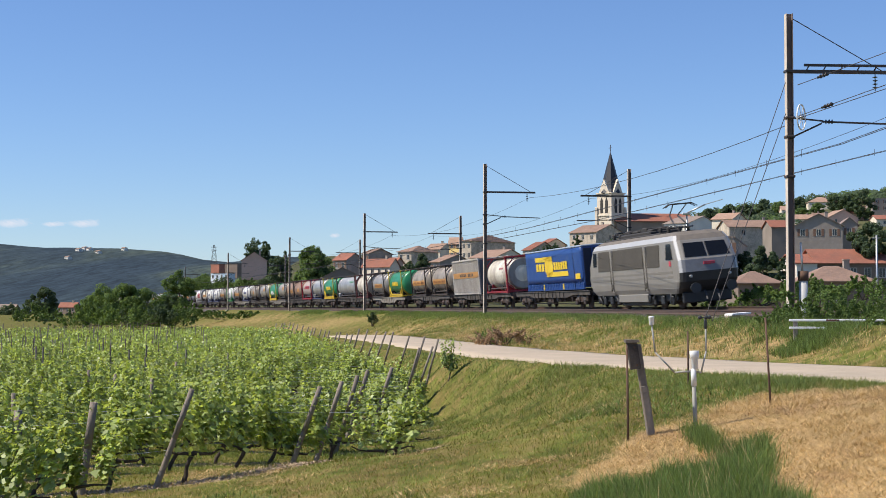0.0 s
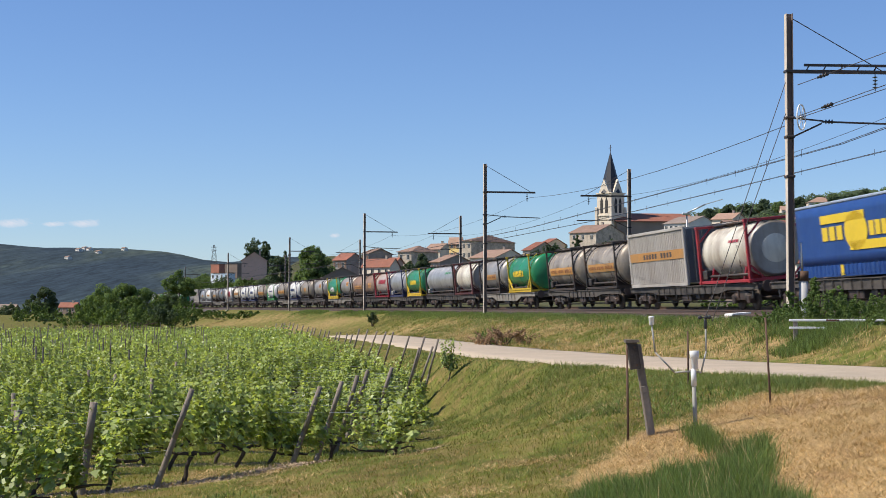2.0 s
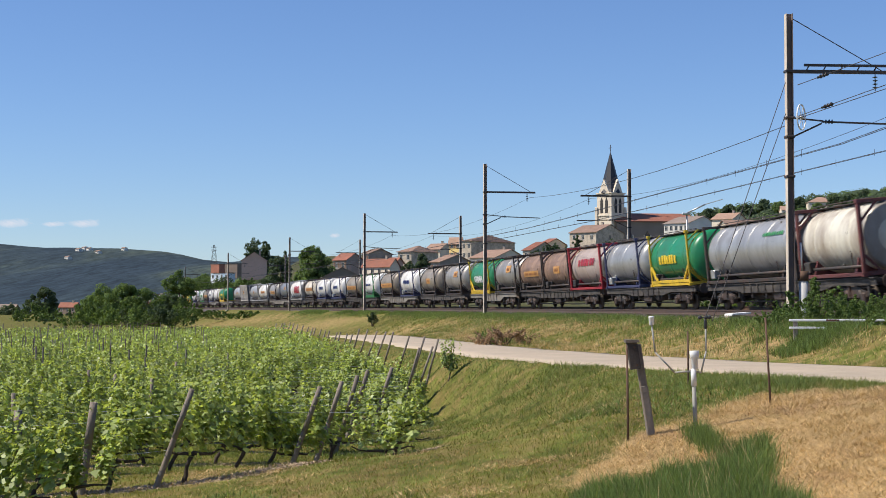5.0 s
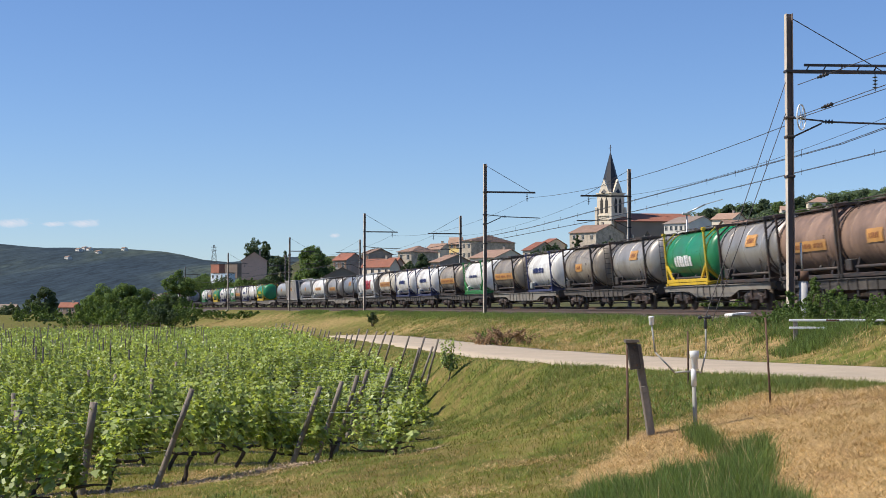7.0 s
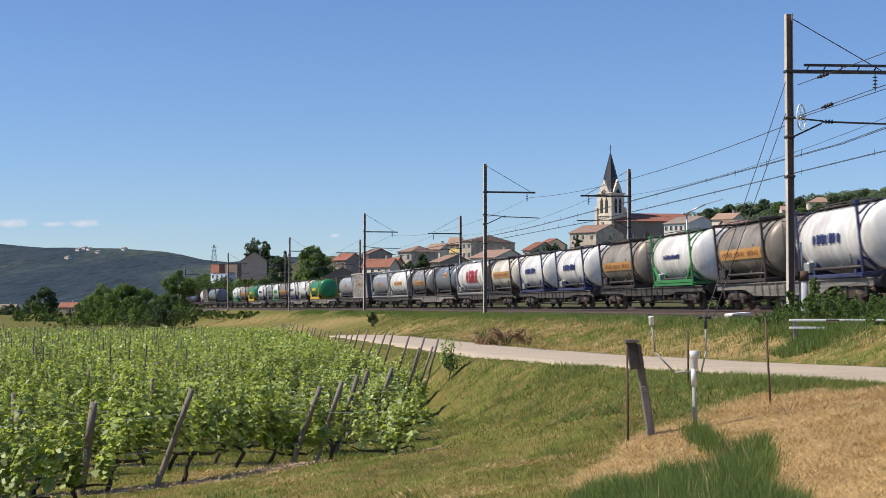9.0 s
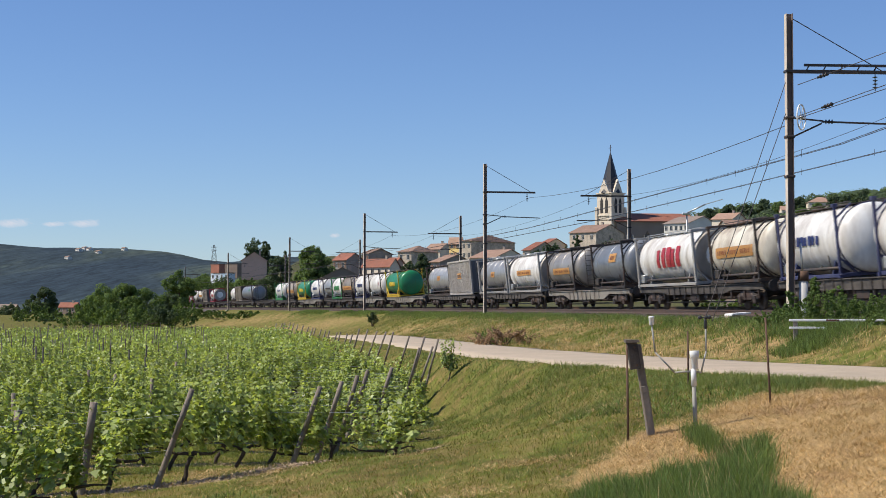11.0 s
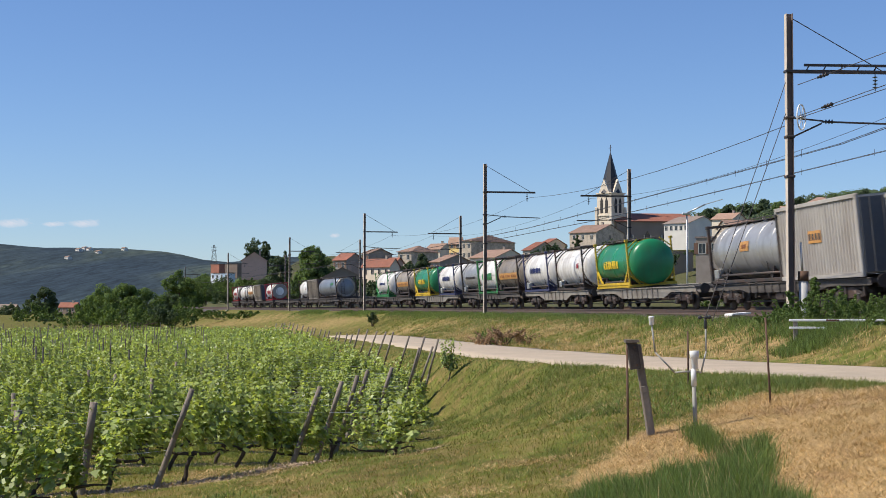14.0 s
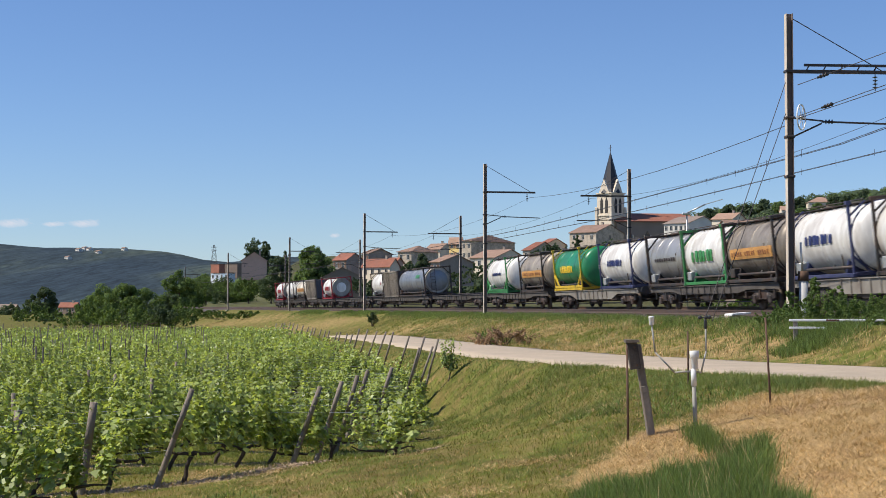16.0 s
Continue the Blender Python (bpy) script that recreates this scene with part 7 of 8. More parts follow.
def tree(x, y, z, height, width, material, seed, label, n=2600, leaf=0.34, trunk=0.25, kind="round", name="tree"):
    """A tapered trunk with limbs, and a crown of leaf clumps with gaps."""
    r = np.random.default_rng(seed)
    root = thing(name, label, "tree", pose(x, y, z))
    bm = bmesh.new()
    top = height * 0.75
    rod(bm, (0, 0, -0.5), (0.1, 0.05, height * trunk), height * 0.028, height * 0.022, n=9)
    rod(bm, (0.1, 0.05, height * trunk), (-0.05, 0, top), height * 0.022, height * 0.006, n=8)
    tips = []
    for k in range(9):
        a = r.uniform(0, 2 * math.pi)
        zb = height * r.uniform(trunk, 0.62)
        reach = width * 0.5 * r.uniform(0.5, 0.9)
        tip = (math.cos(a) * reach, math.sin(a) * reach, zb + height * r.uniform(0.08, 0.25))
        rod(bm, (0, 0, zb), tip, height * 0.011, height * 0.004, n=6)
        tips.append(tip)
    part("trunk", bm, M_BARK, root)
    c, rad = [], []
    for k in range(44):
        t = r.uniform(0, 1)
        zz = height * (trunk + (1 - trunk) * (0.08 + 0.86 * t))
        if kind == "cedar":
            zz = height * (trunk + (0.97 - trunk) * (round(t * 5) / 5))
            wide = width * 0.5 * (0.65 + 0.45 * zz / height)
        elif kind == "cone":
            wide = width * 0.5 * (1.05 - t)
        else:
            wide = width * 0.5 * math.sqrt(max(0.05, 1 - (2 * t - 0.95) ** 2))
        a = r.uniform(0, 2 * math.pi)
        q = wide * r.uniform(0.25, 0.85)
        c.append((math.cos(a) * q, math.sin(a) * q, zz))
        rad.append(width * (0.11 if kind == "round" else 0.09) * r.uniform(0.6, 1.4))
    for tip in tips:
        c.append(tip)
        rad.append(width * 0.12)
    c, rad = np.array(c), np.array(rad)
    p = leaf_ball(r, c, rad, n, leaf)
    if kind == "cedar":
        pz = p[:, 2]
        p[:, 2] = pz + (np.round(pz / (height * 0.16)) * height * 0.16 - pz) * 0.4
    crown = new("crown", fast_mesh("crown", p, 4, material))
    crown.parent = root
    return root


def bush(x, y, z, w, d, h, material, seed, label, n=1500, leaf=0.16):
    """Clumps of leaves with ragged shoots that stand out of them."""
    r = np.random.default_rng(seed)
    k = 40
    c = np.stack([r.uniform(-0.46, 0.46, k) * w, r.uniform(-0.46, 0.46, k) * d, r.uniform(0.02, 0.75, k) * h], -1)
    c[:, 2] *= 1 - 0.75 * (np.abs(c[:, 0]) / (w * 0.5)) ** 2
    rad = np.full(k, min(w, d, h * 1.4) * 0.16) * r.uniform(0.4, 1.5, k)
    shoots = 46
    foot = c[r.integers(0, k, shoots)]
    tip = foot + np.stack([r.normal(0, 0.10, shoots) * w, r.normal(0, 0.10, shoots) * d, r.uniform(0.15, 0.42, shoots) * h], -1)
    along = np.concatenate([foot + (tip - foot) * t for t in (0.25, 0.5, 0.75, 1.0)])
    c = np.concatenate([c, along])
    rad = np.concatenate([rad, np.full(len(along), rad.mean() * 0.28)])
    root = thing("bush", label, "bush", pose(x, y, z))
    bm = bmesh.new()
    for i in range(7):
        rod(bm, (r.uniform(-0.1, 0.1) * w, r.uniform(-0.1, 0.1) * d, -0.2), tuple(c[i]), 0.03, 0.01, n=5)
    part("stem", bm, M_BARK, root)
    fo = new("leaves", fast_mesh("leaves", leaf_ball(r, c, rad, n, leaf), 4, material))
    fo.parent = root
    return root


tree(-68.69, 572.4, 10.08, 14.76, 15.7, M_TREE_DARK, 40, "broad dark cedar above the village", 7800, 0.45, 0.2, "cedar")
tree(-32.69, 387, 2.52, 12.6, 12.24, M_TREE, 41, "large round leafy green tree", 12600, 0.38, 0.12, "round")
tree(-48.73, 471.6, 6.75, 11.34, 3.78, M_TREE_DARK, 42, "slim dark conifer beside houses", 2700, 0.36, 0.2, "cone")
tree(-48.8, 459, 4.84, 10.8, 7.56, M_TREE_DARK, 43, "dark leafy tree by houses", 4500, 0.38, 0.12, "round")
tree(-5.33, 399.6, 6.76, 7.02, 5.94, M_TREE_DARK, 44, "dark tree between houses", 5400, 0.36, 0.12, "round")
tree(-8.46, 387, 6.1, 5.58, 4.68, M_TREE_DARK, 45, "dark leafy tree in a garden", 3000, 0.32, 0.12, "round")
tree(37.76, 428.4, 13.19, 7.2, 3.06, M_TREE_DARK, 46, "small dark conifer by a house", 2100, 0.27, 0.2, "cone")
tree(60.88, 216, 2.62, 9.36, 6.66, M_TREE_DARK, 47, "spreading green tree beside the red-roofed house", 15600, 0.23, 0.12, "round")
tree(39.62, 189, 0.1, 7.92, 4.86, M_TREE_DARK, 48, "dark leafy tree beside the line", 10800, 0.2, 0.12, "round")
tree(39.87, 201.6, 0.16, 7.56, 4.14, M_TREE_DARK, 49, "dark leafy tree behind the line", 7800, 0.2, 0.12, "round")
tree(40.07, 180, 0.05, 5.94, 2.52, M_TREE_DARK, 50, "dark conifer beside the line", 4800, 0.18, 0.2, "cone")
tree(-140.8, 540, -6.56, 13.68, 10.08, M_TREE_DARK, 51, "dark round tree in the valley", 7800, 0.45, 0.12, "round")
tree(-149.63, 558, -6.74, 11.7, 6.84, M_TREE_DARK, 52, "dark tree in the valley", 3600, 0.45, 0.12, "round")
tree(-44.87, 260, -1.08, 7.4, 6.4, M_TREE, 53, "tall green tree at the line", 9000, 0.21, 0.12, "round")
tree(-100.67, 633.6, -1.21, 13.86, 12.96, M_TREE, 54, "green tree at the line", 6000, 0.38, 0.12, "round")
tree(-88.33, 621, 1.11, 10.8, 15.12, M_TREE_DARK, 55, "dark tree behind the line", 5400, 0.41, 0.12, "round")
tree(-72.94, 572.4, 0.95, 10.44, 14.04, M_TREE, 56, "green tree behind the line", 5400, 0.41, 0.12, "round")
tree(-57.76, 513, 1.72, 9.36, 12.6, M_TREE_DARK, 57, "dark green tree behind the line", 5400, 0.41, 0.12, "round")
tree(-47.41, 504, 1.67, 10.62, 10.26, M_TREE, 58, "green tree behind the line", 5400, 0.41, 0.12, "round")
tree(-46.98, 210, -2.90, 5.9, 6.0, M_BUSH, 59, "leafy young tree beyond the vineyard", 21420, 0.125, 0.12, "round")
tree(-42.67, 205, -2.84, 6.0, 5.8, M_TREE, 60, "leafy tree beyond the vineyard", 21420, 0.125, 0.12, "round")
tree(-41.57, 215, -2.96, 5.3, 5.6, M_TREE, 61, "dark leafy tree beyond the vineyard", 15300, 0.125, 0.12, "round")
tree(-39.44, 220, -3.02, 5.0, 5.4, M_TREE_DARK, 62, "dark leafy tree beyond the vineyard", 13260, 0.125, 0.12, "round")
tree(-114.53, 738, 0.1, 15.66, 18.72, M_TREE, 63, "green tree in the hollow", 6600, 0.45, 0.12, "round")
tree(-103.73, 720, -1.25, 12.96, 17.64, M_TREE_DARK, 64, "dark tree in the hollow", 6600, 0.45, 0.12, "round")
tree(-89.8, 540, -2.54, 11.7, 14.04, M_TREE, 65, "green tree at the line's end", 7200, 0.38, 0.12, "round")
tree(-90.95, 684, 0.03, 11.52, 16.74, M_TREE, 66, "leafy tree below the blocks", 5400, 0.45, 0.12, "round")
tree(140.33, 748.8, 38.95, 12.06, 9.18, M_TREE_DARK, 67, "tree on the hill ridge", 2700, 0.72, 0.12, "round")
tree(142.56, 817.2, 44.1, 7.92, 13.32, M_TREE_DARK, 68, "tree on the hill ridge", 2700, 0.72, 0.12, "round")
tree(145.8, 734.4, 39.54, 9.9, 10.26, M_TREE_DARK, 69, "tree on the hill ridge", 2700, 0.72, 0.12, "round")
tree(152.98, 727.2, 39.96, 11.7, 8.82, M_TREE_DARK, 70, "tree on the hill ridge", 2700, 0.72, 0.12, "round")
tree(165.29, 748.8, 43.11, 8.46, 9.18, M_TREE, 71, "tree on the hill ridge", 2700, 0.72, 0.12, "round")
tree(177.57, 669.6, 36.72, 12.6, 10.98, M_TREE_DARK, 72, "dark leafy tree on the hillside", 3600, 0.63, 0.12, "round")
tree(183.02, 662.4, 36.32, 14.58, 10.8, M_TREE_DARK, 73, "dark leafy tree on the hillside", 3600, 0.63, 0.12, "round")
tree(161.12, 684, 36.77, 7.74, 8.28, M_TREE, 74, "leafy green tree on the hillside", 2700, 0.63, 0.12, "round")
tree(181.84, 741.6, 44.06, 6.48, 7.2, M_TREE, 75, "leafy green tree on the hillside", 2100, 0.72, 0.12, "round")
tree(193.03, 748.8, 45.88, 9.18, 10.44, M_TREE_DARK, 76, "tree on the hill ridge", 2700, 0.72, 0.12, "round")
tree(187.61, 802.8, 50.14, 7.38, 9.9, M_TREE_DARK, 77, "tree on the hill ridge", 2700, 0.72, 0.12, "round")
bush(10.16, 41.5, gz(10.16, 41.5) - 0.05, 1.76, 1.28, 1.12, M_BUSH, 300, "green bramble bush at the foot of the mast", 40000, 0.026)
bush(9.57, 42.5, gz(9.57, 42.5) - 0.05, 0.87, 0.63, 0.65, M_BUSH, 301, "low green bush by the mast", 12000, 0.027)
bush(11.22, 42, gz(11.22, 42) - 0.05, 1.54, 1.12, 0.90, M_BUSH, 302, "green bushes on the bank edge", 30000, 0.026)
bush(11.72, 41, gz(11.72, 41) - 0.05, 1.00, 0.76, 0.87, M_BUSH, 303, "green bush on the bank edge", 12000, 0.027)
bush(16.27, 68, 0.39, 3.05, 2.22, 1.01, M_BUSH, 304, "green bushes across the track", 9600, 0.066)
bush(19.08, 70, 0.45, 3.14, 2.28, 0.95, M_BUSH, 305, "green bushes across the track", 9600, 0.066)
bush(15.51, 74, 0.31, 2.41, 1.75, 0.82, M_BUSH, 306, "green grass and bushes across the track", 6600, 0.066)
bush(10.35, 36, gz(10.35, 36) - 0.05, 0.88, 0.64, 0.28, M_BUSH, 307, "low weeds on the bank", 3600, 0.044)
bush(2.23, 58, gz(2.23, 58) - 0.05, 2.65, 1.92, 0.74, M_BRUSH, 308, "dry reddish heap of cut brushwood", 10800, 0.041)
bush(1.96, 60, gz(1.96, 60) - 0.05, 1.47, 1.07, 0.66, M_BUSH, 309, "green weeds in the brushwood", 2700, 0.039)
bush(-4.59, 100, -1.01, 0.69, 0.63, 0.72, M_TREE_DARK, 310, "lone grey-green shrub on the bank", 2100, 0.055)
bush(-39.02, 240, -1.59, 5.87, 4.27, 1.43, M_TREE, 311, "green bushes by the line", 3600, 0.165)
bush(-31.37, 215, -1.50, 6.13, 4.46, 1.19, M_TREE, 312, "green bushes by the line", 4200, 0.154)
bush(-25.48, 200, -1.39, 5.70, 4.15, 0.85, M_TREE, 313, "low green bushes by the line", 3600, 0.154)
bush(-33.36, 190, -1.67, 6.19, 4.50, 2.75, M_TREE, 314, "green hedge beyond the vines", 5400, 0.154)
bush(-36.25, 185, -1.90, 6.78, 4.93, 2.84, M_TREE_DARK, 315, "dark hedge beyond the vines", 5400, 0.154)
bush(-38.27, 180, -1.92, 5.87, 4.27, 2.45, M_BUSH, 316, "green hedge beyond the vines", 5400, 0.154)
bush(-42.41, 185, -2.04, 4.52, 3.29, 2.84, M_BUSH, 317, "green hedge beyond the vines", 4500, 0.154)
bush(-115.97, 471.6, -4.23, 17.3, 12.58, 2.81, M_TREE_DARK, 318, "dark hedge in the valley", 3600, 0.4)
bush(-124, 450, -5.69, 22, 16, 1.91, M_TREE_DARK, 319, "hedge by the low houses", 3600, 0.4)
bush(-35.84, 432, 3.81, 21.11, 15.35, 4.79, M_TREE_DARK, 320, "dark hedge behind the line", 6600, 0.3)
bush(-19.21, 360, 3.45, 13.19, 9.59, 3.37, M_TREE_DARK, 321, "dark hedge behind the line", 4800, 0.3)
bush(-69.95, 549, 4.82, 22.37, 16.27, 5.62, M_TREE, 322, "green hedge behind the line", 5400, 0.35)
bush(23.53, 324, 8.87, 10.57, 7.69, 4.14, M_TREE_DARK, 323, "dark hedge below the houses", 3600, 0.3)
bush(9.13, 324, 5.86, 15.84, 11.52, 3.04, M_TREE_DARK, 324, "dark hedge below the houses", 4800, 0.3)
bush(-2.88, 324, 4.68, 15.84, 11.52, 3.04, M_TREE_DARK, 325, "dark hedge below the houses", 4800, 0.3)
bush(40.32, 324, 8.87, 18.49, 13.45, 5.53, M_TREE_DARK, 326, "dark hedge below the church", 6000, 0.3)

bush(-77.5, 290, -3.4, 9.0, 6.0, 3.9, M_TREE, 327, "grey-green shrubs before the low houses", 5400, 0.25)
bush(-70.5, 285, -3.6, 16.0, 6.0, 2.2, M_TREE_DARK, 328, "clipped dark hedge before the low houses", 5400, 0.25)

bush(-43.5, 199, -2.9, 15.0, 5.0, 3.2, M_TREE, 329, "thick green undergrowth beyond the vineyard", 14000, 0.13)
bush(-34.5, 188, -2.6, 9.0, 4.0, 2.4, M_TREE, 330, "green undergrowth below the line", 9000, 0.13)
bush(-88.5, 600, 6.0, 30.0, 9.0, 4.8, M_TREE, 331, "green hedge below the white building", 7000, 0.3)

tree(-150.0, 530, -7.5, 8.5, 9.5, M_TREE_DARK, 332, "dark tree before the valley houses", 4200, 0.4, 0.1, "round")
tree(-166.0, 640, -5.0, 7.0, 9.0, M_TREE, 333, "green tree among the valley houses", 3600, 0.45, 0.1, "round")

bush(17.2, 85, -0.7, 7.0, 2.4, 1.7, M_BUSH, 334, "green weeds along the far side of the track", 16000, 0.055)

bush(9.0, 40.6, gz(9.0, 40.6) - 0.05, 1.5, 1.0, 0.5, M_BUSH, 335, "low green weeds beside the mast", 9000, 0.027)
bush(11.6, 39.2, gz(11.6, 39.2) - 0.05, 2.2, 1.2, 0.55, M_BUSH, 336, "green weeds behind the guard rails", 12000, 0.027)

# woods and scrub on the hills, and scattered far houses
def woods(name, label, n, place, size, material, faces=42, leaf=0.2, facing=0.7):
    r = np.random.default_rng(len(name) + n)
    x, y = place(r, n)
    z = ground_z(x, y)
    s = size * r.uniform(0.6, 1.4, n)
    c = np.repeat(np.stack([x, y, z], -1), faces, 0)
    ss = np.repeat(s, faces)
    m = len(c)
    d = r.normal(0, 1, (m, 3))
    d /= np.linalg.norm(d, axis=1, keepdims=True)
    p = c + d * ss[:, None] * np.array([[0.62, 0.62, 0.5]]) * r.uniform(0.6, 1.05, (m, 1)) + np.stack([0 * ss, 0 * ss, ss * 0.42], -1)
    nrm = d * facing + r.normal(0, 0.2, (m, 3)) + np.array([[-0.2, -0.45, 0.6]])
    tagged(new(name, fast_mesh(name, leaves(p, nrm, float(size) * leaf, QUAD), 4, material)), label, "woods", kind="stuff")


def right_hill(r, n):
    y = r.uniform(540, 1260, n)
    m = r.uniform(0.14, 0.36, n)
    ok = (np.sin(m * 60 + y * 0.011) + r.normal(0, 0.6, n)) > 0.0
    ok &= ~((m > 0.236) & (m < 0.276) & (y < 790))       # clear before the villas
    return (y * m)[ok], y[ok]


def village_back(r, n):
    y = r.uniform(520, 760, n)
    return y * r.uniform(-0.11, 0.03, n), y




def counted(f):
    def g(r, n):
        x, y = f(r, n * 3)
        return x[:n], y[:n]
    return g


woods("hillside_scrub", "scrub and trees on the near hill", 290, counted(right_hill), 5.0, M_TREE_DARK, 110)
woods("hillside_orchards", "lighter green trees on the near hill", 200, counted(right_hill), 4.5, M_TREE, 80)
woods("village_greenery", "gardens and hedges behind the village", 90, counted(village_back), 6.2, M_TREE_DARK, 160)


for m_, y_, w_ in ((-0.247, 1860, 7), (-0.240, 2010, 9), (-0.233, 2060, 11), (-0.227, 1990, 7), (-0.236, 2150, 9), (-0.210, 2100, 7)):
    house(m_ * y_, y_, gz(m_ * y_, y_) - 3.5, 10 + w_ * 4, w_, 6, 6.0, 1.3, "gable", "white" if w_ % 2 else "cream", "tile_old", (2, 1), "pale farmhouse on the distant hilltop")


def pylon():
    x, y, z = -195.0, 1300.0, 36.0
    root = thing("power_pylon", "grey lattice pylon on the far ridge", "pylon", pose(x, y, z))
    bm = bmesh.new()
    for sx in (-1, 1):
        for sy in (-1, 1):
            rod(bm, (sx * 2.6, sy * 2.6, 0), (sx * 0.5, sy * 0.5, 17), 0.14, n=4)
    for k in range(5):
        a, b = 2.6 - 2.1 * k / 5, 2.6 - 2.1 * (k + 1) / 5
        for s in (-1, 1):
            rod(bm, (-a, s * a, k * 3.4), (b, s * b, (k + 1) * 3.4), 0.07, n=4)
            rod(bm, (a, s * a, k * 3.4), (-b, s * b, (k + 1) * 3.4), 0.07, n=4)
    part("lattice", bm, M_STEEL_DARK, root)
    for zz in (12.5, 15.0):
        bm = bmesh.new()
        rod(bm, (-2.6, 0, zz), (2.6, 0, zz), 0.2, n=4)
        part("cross_arm", bm, M_STEEL_DARK, root)


pylon()


def street_lamp():
    root = thing("street_lamp", "grey street lamp with slender arm beside the track", "street lamp", pose(17.6, 110.0, -1.0))
    bm = bmesh.new()
    rod(bm, (0, 0, 0), (0, 0, 7.75), 0.08, 0.06, n=8)
    part("pole", bm, M_GALV, root)
    bm = bmesh.new()
    rod(bm, (-0.15, 0, 7.75), (1.2, -0.6, 8.4), 0.06, n=8)
    rod(bm, (1.2, -0.6, 8.4), (2.4, -1.1, 8.75), 0.03, n=6)
    part("arm", bm, M_GALV, root)
    bm = bmesh.new()
    box(bm, (-0.35, -0.12, 7.68), (0.25, 0.12, 7.84), 0.04)
    part("lamp_head", bm, M_GALV, root)


street_lamp()


# ---- small things beside the line ----
def guard_rail():
    for k, (x0, z) in enumerate(((8.15, -0.20), (10.05, -0.18), (12.0, -0.16))):
        root = thing("guard_rail", "white and red striped low rail on concrete posts", "guard rail", pose(x0, 36.0, -0.45, 0, 0, -8), "low guard rails")
        for zz in (0.16, -0.02):
            bm = bmesh.new()
            box(bm, (0, -0.03, zz), (1.75, 0.03, zz + 0.055), 0.01)
            r = part("plank", bm, M_WHITE, root)
            bm = bmesh.new()
            for i in range(1):
                box(bm, (0.85 + 0.6 * i, -0.036, zz + 0.005), (1.15 + 0.6 * i, -0.031, zz + 0.05))
            part("red_stripe", bm, FRAME["maroon"], r)
        for xx in (0.15, 1.55):
            bm = bmesh.new()
            box(bm, (xx - 0.05, 0.03, -0.45), (xx + 0.05, 0.11, 0.20), 0.01)
            part("post", bm, WALL["plaster"], root)


guard_rail()
root = thing("cable_riser", "grey concrete cable riser with rusty cap", "cable riser", pose(10.36, 43.9, 0))
bm = bmesh.new()
rod(bm, (0, 0, -0.8), (0, 0, 0.80), 0.135, 0.125, n=14)
part("sleeve", bm, mat("pale_concrete", (0.60, 0.59, 0.57), 0.85, vary=0.2, bump=0.4, stain=(0.35, 0.32, 0.29), stain_amount=0.6, stain_scale=6), root)
bm = bmesh.new()
rod(bm, (0, 0, 0.80), (0, 0, 1.08), 0.15, n=14)
part("cap", bm, M_RUSTY, root)
bm = bmesh.new()
rod(bm, (-0.05, -0.1, 1.05), (-0.08, -0.05, 1.9), 0.03, n=8)
part("pipe", bm, M_GALV, root)
root = thing("signal_box", "small white-topped equipment cabinet beside the track", "cabinet", pose(9.75, 50.5, -0.28, 0, 0, 10))
bm = bmesh.new()
box(bm, (-0.42, -0.25, -0.3), (0.25, 0.25, 0.05), 0.03)
part("body", bm, WALL["plaster"], root)
bm = bmesh.new()
extrude_poly(bm, ((-0.35, 0.05), (0.3, 0.10), (0.33, 0.16), (-0.32, 0.11)), 0.7, m=Matrix.Translation((0, -0.35, 0)))
part("lid", bm, M_WHITE, root)
# guy wires and tension wheel of the near mast
for k, x0 in enumerate((6.55, 6.75)):
    wire("guy_wire", [(x0 + 0.12, 39.0, -0.3), (9.85, 43.7, 5.6 + (0.9 if k == 0 else 0))], 0.012, M_WIRE, "steel guy wire bracing the mast")
root = thing("tensioning_device", "white spoked tension wheel hung on the mast", "tensioner", pose(10.26, 43.55, 5.48, 0, 0, 58))
bm = bmesh.new()
n = 28
rr = []
for k in range(n):
    t = 2 * math.pi * k / n
    rr.append([bm.verts.new((q * math.cos(t), yy, q * math.sin(t))) for q, yy in ((0.35, -0.015), (0.38, -0.015), (0.38, 0.015), (0.35, 0.015))])
for k in range(n):
    for i in range(4):
        bm.faces.new((rr[k][i], rr[k][(i + 1) % 4], rr[(k + 1) % n][(i + 1) % 4], rr[(k + 1) % n][i]))
part("rim", bm, M_WHITE, root)
for k in range(6):
    bm = bmesh.new()
    t = math.pi * k / 3
    rod(bm, (0, 0, 0), (0.35 * math.cos(t), 0, 0.35 * math.sin(t)), 0.012, n=6)
    part("spoke", bm, M_WHITE, root)
bm = bmesh.new()
rod(bm, (0, -0.08, 0), (0, 0.08, 0), 0.05, n=10)
part("hub", bm, M_GALV, root)

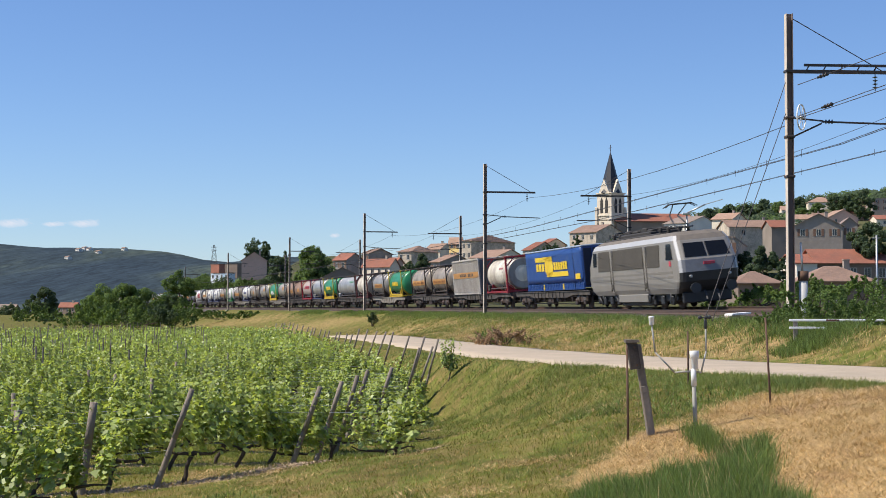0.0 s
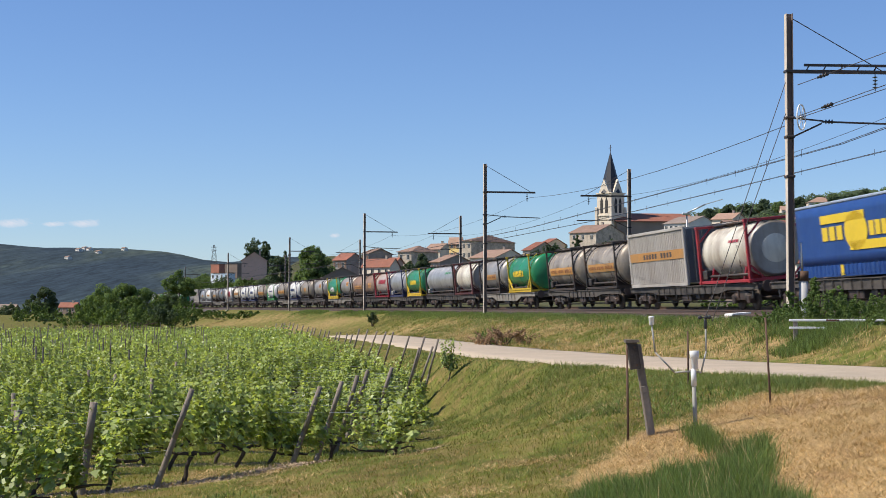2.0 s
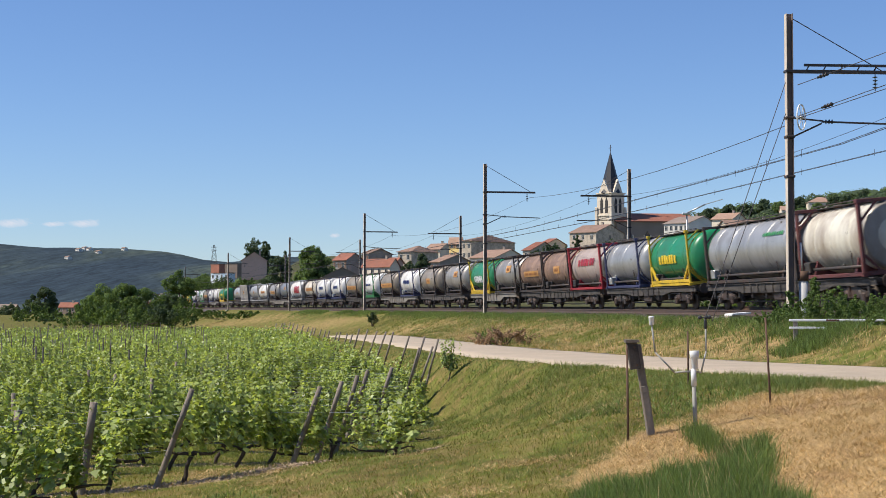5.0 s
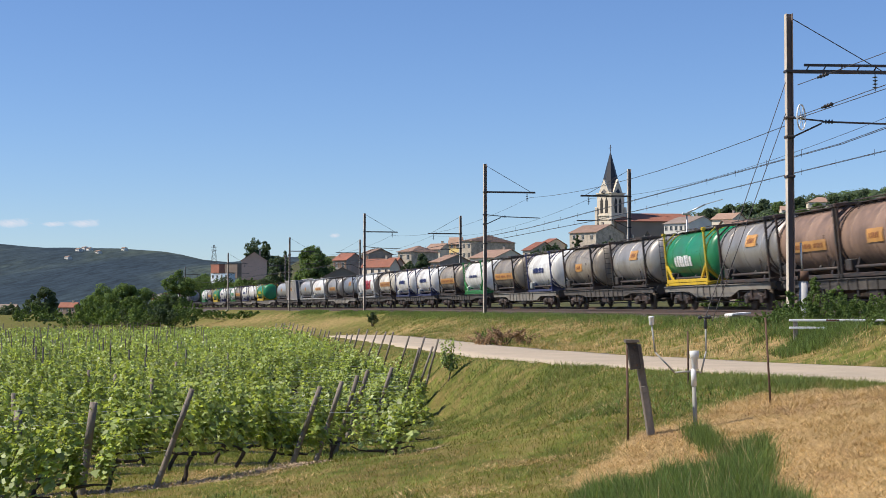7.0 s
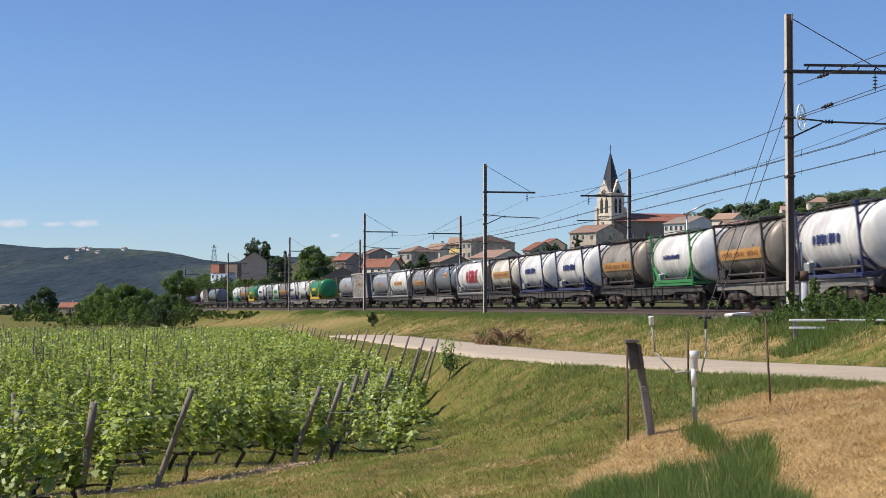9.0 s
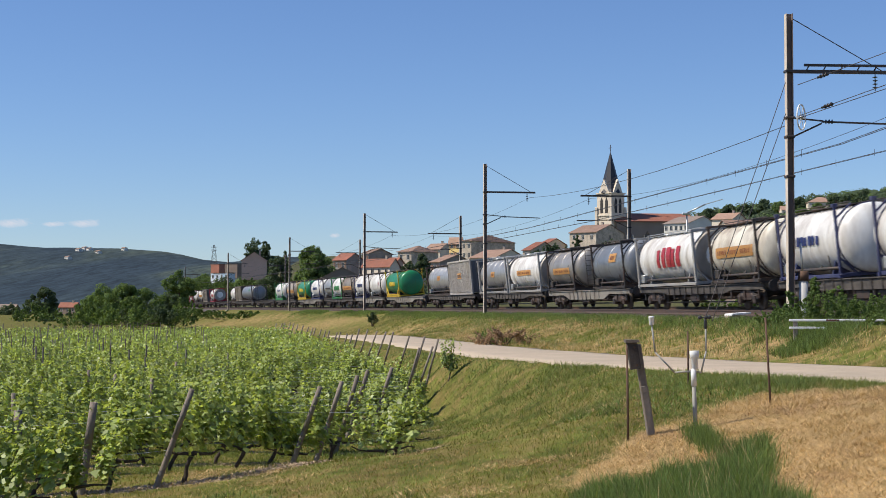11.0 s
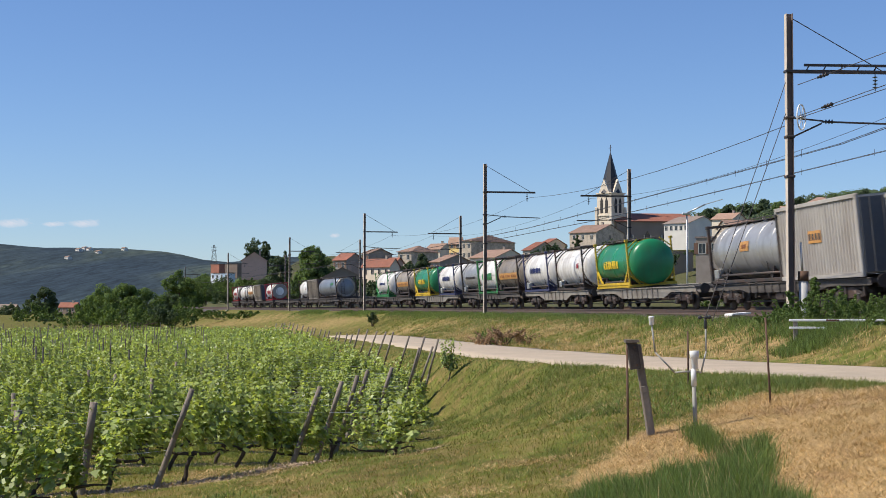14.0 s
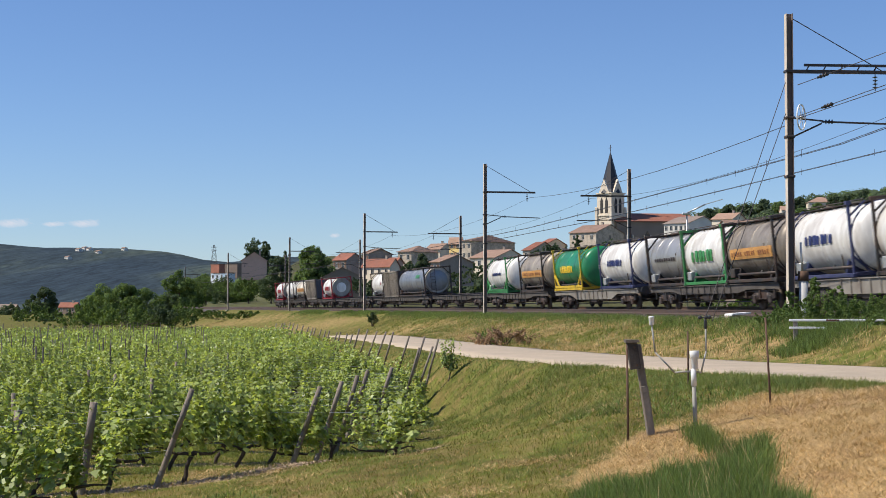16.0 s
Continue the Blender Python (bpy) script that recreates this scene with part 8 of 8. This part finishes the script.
# tension wires that run from the mast over the line
for z0, z1 in ((5.5, 6.83), (5.44, 6.66), (6.4, 7.68)):
    wire("tension_wire", [(10.15, 43.5, z0), (14.5, 38.0, z1)], 0.011, M_WIRE, "steel tension wire anchored on the mast")
for t_, z0, z1 in ((0.12, 5.5, 6.83), (0.10, 6.4, 7.68)):
    a_, b_ = Vector((10.15, 43.5, z0)), Vector((14.5, 38.0, z1))
    root = thing("tension_insulator", "dark insulator strung in the tension wire", "insulator", pose(*a_.lerp(b_, t_)))
    bm = bmesh.new()
    rod(bm, (0, 0, 0), (b_ - a_) * 0.055, 0.035, n=8)
    part("rod", bm, M_INSUL, root)
    bm = bmesh.new()
    for k in (0.015, 0.03, 0.045):
        rod(bm, (b_ - a_) * k, (b_ - a_) * (k + 0.004), 0.06, n=10)
    part("cap", bm, M_STEEL_DARK, root)

# utility pole behind the houses
root = thing("utility_pole", "slim grey utility pole beside the red-roofed house", "utility pole", pose(32.4, 114.0, -1.0))
bm = bmesh.new()
rod(bm, (0, 0, 0), (0, 0, 6.4), 0.09, 0.07, n=8)
part("pole", bm, M_GALV, root)
bm = bmesh.new()
rod(bm, (-0.3, 0, 6.2), (0.3, 0, 6.2), 0.03, n=6)
part("cross_arm", bm, M_GALV, root)


# ---- thin clouds low over the hills ----
def cloud_material():
    m = bpy.data.materials.new("thin_cloud")
    m.use_nodes = True
    n, l = m.node_tree.nodes, m.node_tree.links
    n.remove(n["Principled BSDF"])
    co = n.new("ShaderNodeTexCoord")
    nz = n.new("ShaderNodeTexNoise")
    nz.inputs["Scale"].default_value, nz.inputs["Detail"].default_value = 0.045, 6
    l.new(co.outputs["Object"], nz.inputs["Vector"])
    rim = n.new("ShaderNodeVertexColor")
    rim.layer_name = "body"
    add = n.new("ShaderNodeMath")
    add.operation = 'MULTIPLY_ADD'
    add.inputs[1].default_value = 0.75
    l.new(rim.outputs[0], add.inputs[0]), l.new(nz.outputs[0], add.inputs[2])
    cut = n.new("ShaderNodeMapRange")
    cut.inputs[1].default_value, cut.inputs[2].default_value, cut.inputs[4].default_value = 0.62, 1.35, 0.62
    l.new(add.outputs[0], cut.inputs[0])
    clear_, glow, mx = n.new("ShaderNodeBsdfTransparent"), n.new("ShaderNodeEmission"), n.new("ShaderNodeMixShader")
    glow.inputs[0].default_value, glow.inputs[1].default_value = (0.93, 0.90, 0.97, 1), 0.80
    l.new(cut.outputs[0], mx.inputs[0]), l.new(clear_.outputs[0], mx.inputs[1]), l.new(glow.outputs[0], mx.inputs[2])
    l.new(mx.outputs[0], n["Material Output"].inputs[0])
    return m


M_CLOUD = cloud_material()
for x, z, w, h in ((-1245, 242, 130, 30), (-1125, 239, 80, 18), (-1036, 241, 112, 26), (-312, 206, 36, 15)):
    bm = bmesh.new()
    lay = bm.loops.layers.float_color.new("body")
    n, m = 16, 8
    grid = [[bm.verts.new(((i / n - 0.5) * w, 12 * math.sin(i * 0.9 + k), (k / m - 0.5) * h)) for i in range(n + 1)] for k in range(m + 1)]
    for k in range(m):
        for i in range(n):
            f = bm.faces.new((grid[k][i], grid[k][i + 1], grid[k + 1][i + 1], grid[k + 1][i]))
            for lp in f.loops:
                q = max(0.0, 1 - (2 * lp.vert.co.x / w) ** 2 - (2 * lp.vert.co.z / h) ** 2)
                lp[lay] = (q, q, q, 1)
    solo("cloud", bm, M_CLOUD, "small thin white cloud in the blue sky", "cloud", "thin clouds", kind="structure", m=pose(x, 4400, z))


# low broad weeds and bleached cuttings that break up the mown meadow
def on_meadow(x, y):
    return (off_road(x, y) < -ROAD_HALF - 0.2) & (mound(x, y) < 0.3) & (np.abs(x) < 0.31 * y)


tx, ty, tz = scatter(2600, -5, 6, 13, 33, lambda x, y: on_meadow(x, y) & (patchy(x + 31, y + 9, 0.7) > 0.56))
x = np.repeat(tx, 16) + rng.normal(0, 0.09, len(tx) * 16)
y = np.repeat(ty, 16) + rng.normal(0, 0.09, len(tx) * 16)
tagged(new("meadow_weeds", fast_mesh("meadow_weeds", blades(x, y, ground_z(x, y), 0.085, 0.011, 1.4), 3, M_LUSH)), "low dark broad-leaved weeds in the mown meadow", "weeds", kind="stuff")
tx, ty, tz = scatter(420, -4, 3.2, 14, 24, lambda x, y: on_meadow(x, y) & (patchy(x + 3, y + 57, 0.8) > 0.62))
x = np.repeat(tx, 90) + rng.normal(0, 0.22, len(tx) * 90)
y = np.repeat(ty, 90) + rng.normal(0, 0.10, len(tx) * 90)
tagged(new("hay_patches", fast_mesh("hay_patches", blades(x, y, ground_z(x, y) + 0.02, 0.03, 0.006, 4.0), 3, M_STRAW)), "thin patches of bleached cut grass on the meadow", "hay", kind="stuff")

x, y, z = scatter(80000, -4, 4.5, 19, 48, lambda x, y: (off_road(x, y) < -ROAD_HALF - 0.1) & (rng.uniform(0, 1, len(x)) > smooth01((-off_road(x, y) - 1.5) / 6.5)) & (rng.uniform(0, 1, len(x)) < smooth01((y - 19) / 8)) & (patchy(x + 11, y, 0.7) > rng.uniform(0.25, 0.75, len(x))) & (mound(x, y) < 0.3))
tagged(new("slope_grass", fast_mesh("slope_grass", blades(x, y, z, 0.07, 0.009, 1.1), 3, M_GRASS_DEEP)), "green grass on the slope below the lane", "grass", kind="stuff")

motions()
